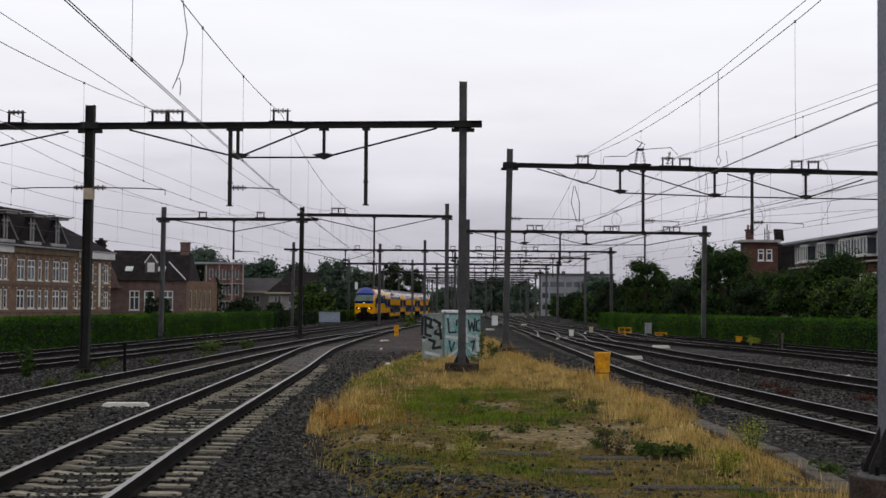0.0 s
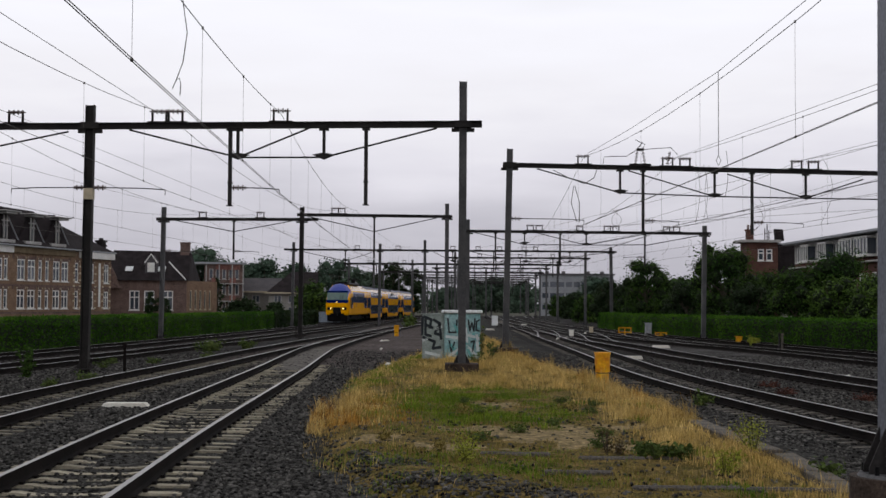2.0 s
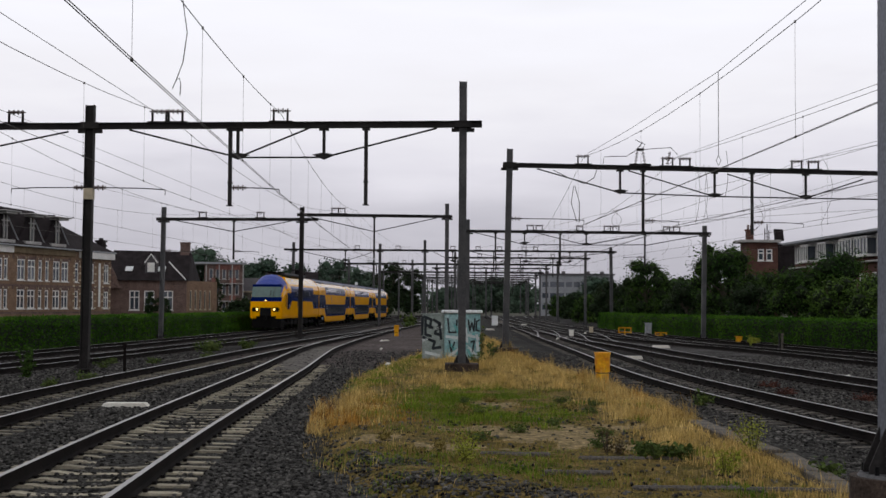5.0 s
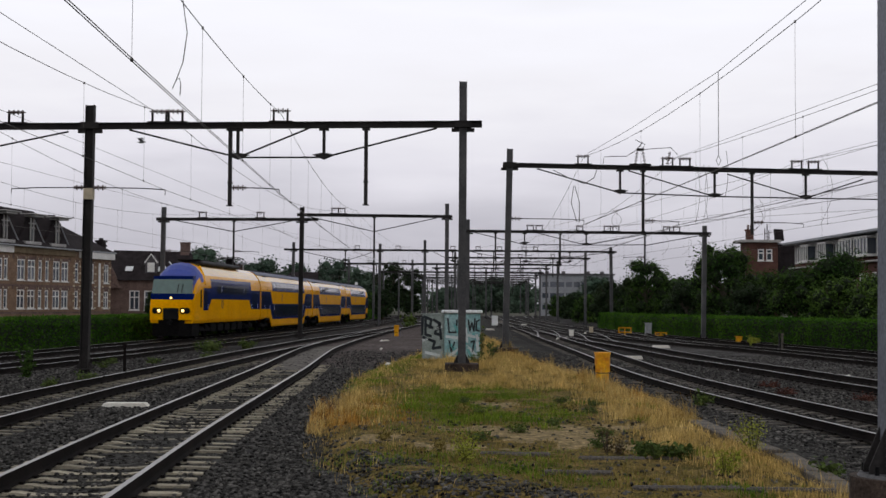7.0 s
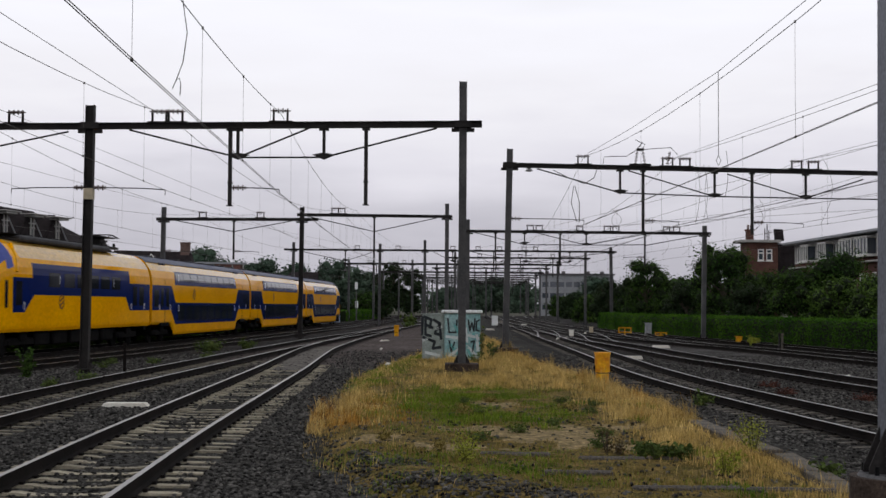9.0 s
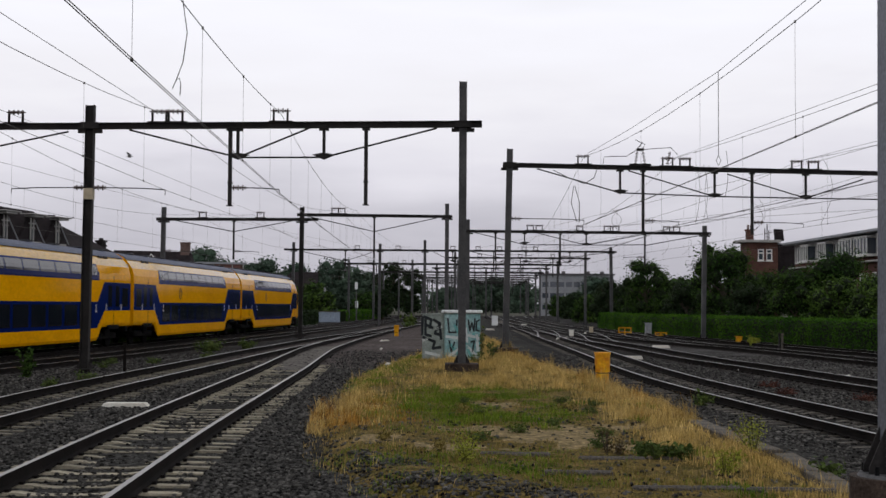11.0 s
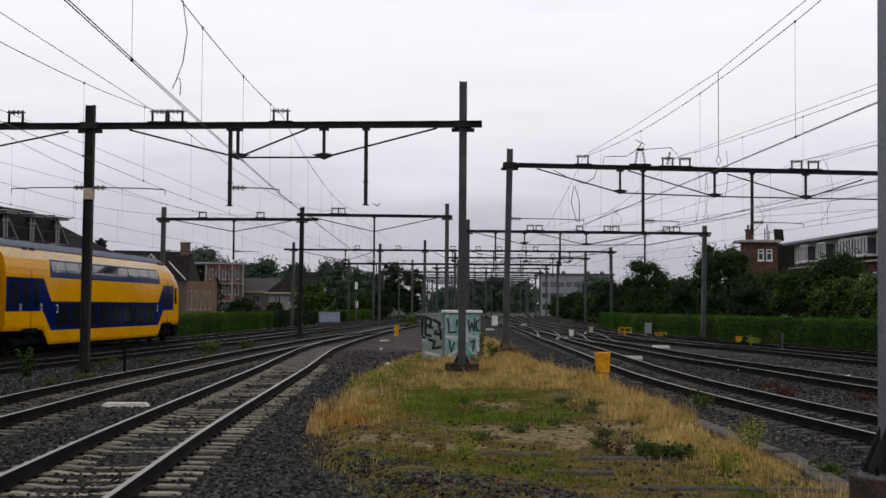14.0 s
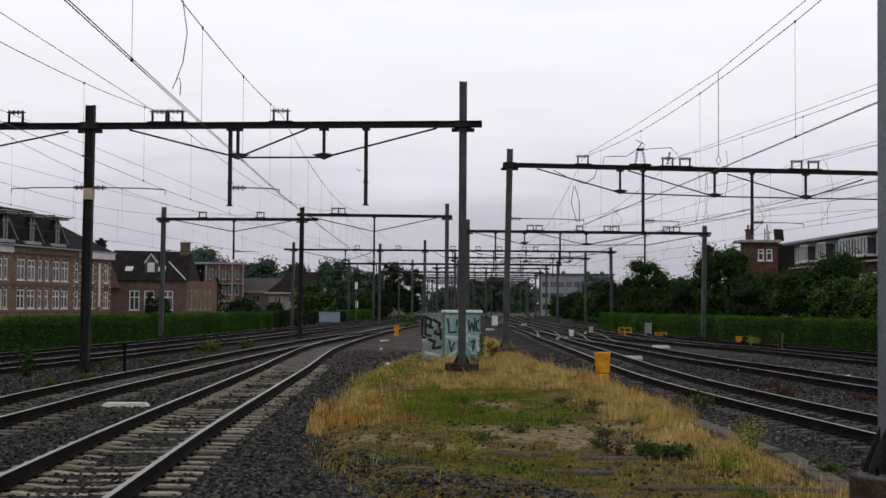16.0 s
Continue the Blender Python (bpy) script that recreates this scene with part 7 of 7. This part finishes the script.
    # brick block with white cornice behind the trees
    r = base("red_brick_house", 34.35, 150, -0.4, 0)
    tagged(r, "red brick flat-roofed house with white cornice and chimney", "house")
    facade(r, 3.5, 9.75, [(1.25, 7.7, 1.95, 9.0), (2.2, 7.7, 2.9, 9.0), (1.25, 4.2, 2.0, 5.6), (2.3, 4.2, 3.0, 5.6)], M_BRICKR, M_PAINT, Matrix.Identity(4), cols=1)
    facade(r, 3, 9.75, [], M_BRICKR, M_PAINT, pose(0.0, 3.2, 0, 0, 0, -90))
    bm = bmesh.new()
    box(bm, (1.45, 1.4, 9.9), (4.6, 4.0, 0.3), bevel=0.03)
    part("cornice", bm, M_PALEP, r, "pale cornice")
    bm = bmesh.new()
    box(bm, (0.55, 1.0, 10.6), (0.75, 0.8, 1.2))
    box(bm, (0.55, 1.0, 11.2), (0.95, 1.0, 0.14))
    stack = part("chimney", bm, M_BRICKR, r)
    for x in (0.38, 0.72):
        bm = bmesh.new()
        rod(bm, (x, 1.0, 11.2), (x, 1.0, 11.8), 0.12, 8)
        part("chimney_pot", bm, M_BRICKD, stack)
    bm = bmesh.new()
    prism(bm, [(3.55, 10.0), (4.45, 10.0), (4.3, 11.3), (3.4, 11.35)], "y", 0.8, 1.6)
    part("chimney", bm, M_ROOF, r, "dark clad chimney")
    bm = bmesh.new()
    for x, z in ((2.3, 11.4), (2.55, 11.9), (2.75, 11.2)):
        rod(bm, (x, 1.0, 10.0), (x, 1.0, z), 0.06, 6)
    part("flue", bm, M_STEELB, r)
    bm = bmesh.new()
    prism(bm, [(3.5, 5.5), (6.4, 5.5), (6.4, 9.4), (3.5, 9.6)], "y", 0.3, 3.0)
    part("mansard", bm, M_ROOF, r, "dark slate mansard wing")
    bm = bmesh.new()
    box(bm, (4.95, 1.6, 9.62), (3.0, 3.0, 0.16))
    part("mansard_edge", bm, M_GREYWALL, r)
    # flats with white balconies along the line
    a = base("balcony_flats", 37.4, 141, -0.4, -88)
    tagged(a, "red brick flats with white glazed balconies on the top floor", "apartment building")
    w = 44.0
    hs = []
    x = 0.8
    while x < w - 3:
        hs += [(x, 0.12, x + 1.35, 1.75), (x + 1.55, 0.12, x + 2.9, 1.75)]
        x += 3.1
    low = [(1.0 + 3.1 * i + k, 4.0, 2.3 + 3.1 * i + k * 0.6, 5.6) for i in range(13) for k in (0, 1.6)]
    facade(a, w, 7.0, low, M_BRICKR, M_PAINT, Matrix.Identity(4), cols=2, rows_=1)
    facade(a, w, 2.0, hs, M_PALEP, M_PAINT, pose(0, -0.03, 7.0), cols=2, rows_=1, name="upper_wall")
    bm = bmesh.new()
    box(bm, (w / 2, 3.0, 9.15), (w + 0.8, 8.4, 0.26), bevel=0.03)
    part("roof", bm, M_GREYWALL, a, "flat roof with grey edge")
    bm = bmesh.new()
    box(bm, (w / 2, -0.35, 6.55), (w, 0.8, 0.14), bevel=0.02)
    part("ledge", bm, M_PALEP, a, "pale concrete ledge")
    for x0, wide in ((4.6, 2.4), (10.2, 2.4), (16.6, 3.4), (20.6, 3.4), (26.5, 3.4), (33.0, 3.4)):
        bm = bmesh.new()
        box(bm, (x0 + wide / 2, -0.45, 7.1), (wide, 0.9, 0.24), bevel=0.02)
        box(bm, (x0 + wide / 2, -0.45, 8.72), (wide, 0.9, 0.18), bevel=0.02)
        for k in range(5):
            box(bm, (x0 + 0.05 + (wide - 0.1) * k / 4, -0.85, 7.9), (0.1, 0.08, 1.5))
        box(bm, (x0 + 0.05, -0.05, 7.9), (0.1, 0.08, 1.5))
        bay = part("bay_window", bm, M_PAINT, a, "white framed projecting bay")
        bm = bmesh.new()
        box(bm, (x0 + wide / 2, -0.42, 7.9), (wide - 0.12, 0.76, 1.42))
        part("pane", bm, M_PANE, bay)
    for x, r_, m in ((30, 0.75, M_GREYWALL), (33, 0.6, M_BLACK)):
        d = base("satellite_dish", 37.2 + 0.04 * x, 141 - x, 8.95 - 0.4 + 0.43)
        tagged(d, "satellite dish on a flat roof edge", "satellite dish", "satellite dishes")
        bm = bmesh.new()
        bmesh.ops.create_uvsphere(bm, u_segments=16, v_segments=8, radius=r_)
        bmesh.ops.delete(bm, geom=[v for v in bm.verts if v.co.z > -r_ * 0.6], context="VERTS")
        bmesh.ops.solidify(bm, geom=bm.faces, thickness=0.03)
        dd = part("dish", bm, m, d)
        dd.matrix_basis = pose(0, 0, 0.75, -75, 0, 20)
        bm = bmesh.new()
        rod(bm, (0, 0, -0.1), (0, 0.3, 0.7), 0.04, 6)
        part("pole", bm, M_STEEL, d)

    # distant office block
    o = base("office_building", 24.5, 335, -0.4, 0)
    tagged(o, "distant long grey office building with window bands", "office building")
    hs = [(0.5 + 1.98 * i, z, 2.3 + 1.98 * i, z + 1.5) for i in range(9) for z in (1.5, 4.4, 7.2)]
    facade(o, 18.6, 10.4, hs, M_GREYWALL, M_GREYWALL, Matrix.Identity(4), cols=1, rows_=1)
    bm = bmesh.new()
    box(bm, (9.3, 5, 10.55), (19.2, 11, 0.4))
    part("roof", bm, M_ROOFG, o)
    for x in (2, 6.2, 12.4, 16):
        bm = bmesh.new()
        box(bm, (x, 3, 11.0), (0.8, 2, 0.7))
        part("roof_unit", bm, M_ROOFG, o)


def build_greenery():
    pts = []
    for y in (20, 40, 55, 70, 90, 110, 128):
        x, yy, a = MAIN.at(MAIN.s_of(y), -3.1)
        pts.append((x, yy))
    hedge("hedge", pts, 1.1, 1.55, "long clipped dark green hedge beside the main line", M_HEDGE, 3)
    pts = []
    for y in (131, 145, 160):
        x, yy, a = MAIN.at(MAIN.s_of(y), -3.4)
        pts.append((x, yy))
    hedge("hedge", pts, 1.2, 1.6, "darker overgrown stretch of hedge beside the line", M_LEAFD, 4, size=0.12, density=30)
    pts = []
    for y in (190, 215, 240):
        x, yy, a = MAIN.at(MAIN.s_of(y), -3.6)
        pts.append((x, yy))
    hedge("hedge", pts, 1.2, 1.5, "far green hedge beside the line", M_HEDGE, 5, size=0.14, density=18)
    hedge("hedge", [(28.6, 30), (25.4, 50), (22.6, 66), (20.6, 79), (18.9, 93), (17.9, 104), (16.9, 118), (16.4, 135)], 1.2, 1.62, "long clipped hedge along the outer track", M_HEDGE, 6)
    n = 0
    for x, y, h, r, m, low, per in ((20.0, 131, 7.3, 2.9, M_LEAF, 0.12, 110), (17.8, 140, 5.2, 2.2, M_LEAFD, 0.1, 90), (21.9, 104, 7.5, 2.8, M_LEAF, 0.08, 110), (20.2, 110, 4.4, 2.0, M_LEAFD, 0.1, 100),
                                    (25.0, 99, 5.0, 2.4, M_LEAF, 0.05, 110), (27.0, 92, 6.3, 3.0, M_LEAF, 0.05, 110), (27.6, 83, 4.7, 2.5, M_LEAFB, 0.05, 120), (25.6, 86, 4.3, 2.0, M_LEAFB, 0.05, 120),
                                    (28.5, 77, 5.0, 2.5, M_LEAFB, 0.05, 120), (26.2, 77, 3.6, 1.9, M_LEAFB, 0.04, 120), (30.5, 88, 4.6, 2.8, M_LEAF, 0.05, 100), (24.5, 92, 5.0, 2.4, M_LEAF, 0.04, 110),
                                    (22.6, 97, 4.0, 2.0, M_LEAFD, 0.04, 100), (25.6, 112, 5.6, 2.6, M_LEAFD, 0.05, 90), (29, 70, 4.6, 2.4, M_LEAFB, 0.05, 120), (23.5, 122, 4.8, 2.6, M_LEAFD, 0.05, 80)):
        n += 1
        tree(x, y, h, r, m, "leafy green tree behind the hedge" if m is not M_LEAFB else "bright green bushy tree behind the hedge", 100 + n, crown_low=low, per=per * 1.9)
    for x, y, h, r, m, s in ((-18.1, 187, 5.5, 3.2, M_LEAFB, 0.2), (26.5, 305, 5.2, 2.6, M_LEAF, 0.3), (36, 310, 5.6, 3.0, M_LEAFD, 0.3), (30, 290, 4.4, 3.0, M_LEAF, 0.3), (-38.6, 215, 12.2, 4.2, M_LEAFHAZE, 0.3), (-33.5, 250, 11.5, 4.5, M_LEAFHAZE, 0.34), (-38, 258, 11, 4.2, M_LEAFHAZE, 0.34), (-28, 255, 10.4, 4.5, M_LEAFHAZE, 0.34),
                             (-22, 262, 11.6, 4.6, M_LEAFHAZE, 0.34), (-17.5, 268, 10.2, 4.2, M_LEAFHAZE, 0.34), (-13.4, 330, 13.6, 4.6, M_LEAFD, 0.36), (-8.2, 345, 12.4, 4.2, M_LEAFD, 0.36), (-17, 320, 11, 4, M_LEAFD, 0.36),
                             (-21, 300, 9, 4, M_LEAFD, 0.36), (11, 470, 11.6, 6, M_LEAFHAZE, 0.5), (19, 480, 12.5, 7, M_LEAFHAZE, 0.5), (2, 490, 9, 6, M_LEAFHAZE, 0.5), (27, 460, 11, 6, M_LEAFHAZE, 0.5),
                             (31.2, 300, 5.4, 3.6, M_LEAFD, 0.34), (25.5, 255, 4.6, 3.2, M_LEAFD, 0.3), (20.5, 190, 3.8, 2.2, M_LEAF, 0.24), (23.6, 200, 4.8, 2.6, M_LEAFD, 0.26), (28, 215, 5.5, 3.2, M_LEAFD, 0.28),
                             (-33.2, 152, 4.0, 0.9, M_LEAFD, 0.16), (-31.9, 153, 3.2, 0.8, M_LEAFD, 0.16), (-33.3, 196, 6.8, 1.0, M_LEAFD, 0.2), (38, 330, 10, 5, M_LEAFHAZE, 0.4), (44, 300, 9, 5, M_LEAF, 0.4),
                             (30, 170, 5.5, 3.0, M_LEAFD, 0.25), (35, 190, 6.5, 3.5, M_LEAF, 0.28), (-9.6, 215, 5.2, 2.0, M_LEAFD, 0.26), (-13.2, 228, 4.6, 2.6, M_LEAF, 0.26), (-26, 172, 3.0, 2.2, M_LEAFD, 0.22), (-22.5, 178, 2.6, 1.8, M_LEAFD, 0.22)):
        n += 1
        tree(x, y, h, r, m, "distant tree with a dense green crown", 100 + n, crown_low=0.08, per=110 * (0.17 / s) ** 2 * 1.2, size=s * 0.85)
    # far belt of woodland closing the view
    rng = random.Random(77)
    cs = []
    for i in range(150):
        x = -190 + i * 2.6 + rng.uniform(-2, 2)
        d = 540 + rng.uniform(-20, 30)
        h = 7 + 4 * noise.noise(Vector((x * 0.04, 2, 0))) + rng.uniform(-1, 1.5)
        for z in (h * 0.25, h * 0.55, h * 0.85):
            cs.append((x + rng.uniform(-1.5, 1.5), d, z, rng.uniform(2.4, 3.6)))
    tagged(leaf_cloud("woodland", cs, 5.0, 0.95, M_LEAFHAZE, None, 8), "hazy green belt of far woodland", "woodland", kind="stuff")


build_verge()
build_stones()
build_cabinets()
build_houses()
build_greenery()


def gull():
    b = base("gull")
    tagged(b, "grey gull flying across the cloudy sky", "bird")
    bm = bmesh.new()
    bmesh.ops.create_uvsphere(bm, u_segments=10, v_segments=6, radius=0.07, matrix=Matrix.Diagonal((2.6, 0.9, 0.85, 1)))
    part("body", bm, M_BIRD, b)
    for k in (-1, 1):
        bm = bmesh.new()
        prism(bm, [(0.09, 0.0), (0.05, k * 0.28), (-0.08, k * 0.55), (-0.1, k * 0.28), (-0.07, 0.0)], "z", -0.008, 0.008)
        for v in bm.verts:
            v.co.z += 0.62 * abs(v.co.y) - 0.5 * max(0, abs(v.co.y) - 0.3)
        part("wing", bm, M_BIRD, b)
    return b


gull_a = gull()
gull_b = gull()


# ---- what moves ----
def motions():
    ts = [i * 0.5 for i in range(33)]
    front = 0.0
    for ob, length in ((first, LEN_FIRST), (second, LEN_COACH), (third, LEN_COACH), (last, LEN_COACH)):
        walk(ob, [(t, coach_pose(t, front, length)) for t in ts])
        front += length
    # two gulls gliding across the sky
    walk(gull_a, [(0.0, pose(-62, 66, 12.5, 0, 0, 0)), (6.3, pose(-22.5, 61, 9.1, 0, -4, 2)), (7.0, pose(-13.7, 60, 9.3, 8, -6, 2)), (7.8, pose(-6.9, 60, 9.15, -6, 3, 4)), (8.4, pose(-1.75, 60, 7.6, 5, 4, 2)),
                  (9.2, pose(5.8, 60, 8.4, 0, -3, 0)), (16.0, pose(70, 62, 13, 0, 0, 0))])
    walk(gull_b, [(0.0, pose(-110, 80, 14, 0, 0, 0)), (11.3, pose(-15.8, 80, 10.6, 0, 0, 0)), (12.5, pose(-6.6, 80, 9.35, 12, -8, 10)), (14.0, pose(-6.0, 120, 11.0, 0, 0, 60)), (16.0, pose(-9.5, 150, 17.2, 0, 0, 120))])


motions()
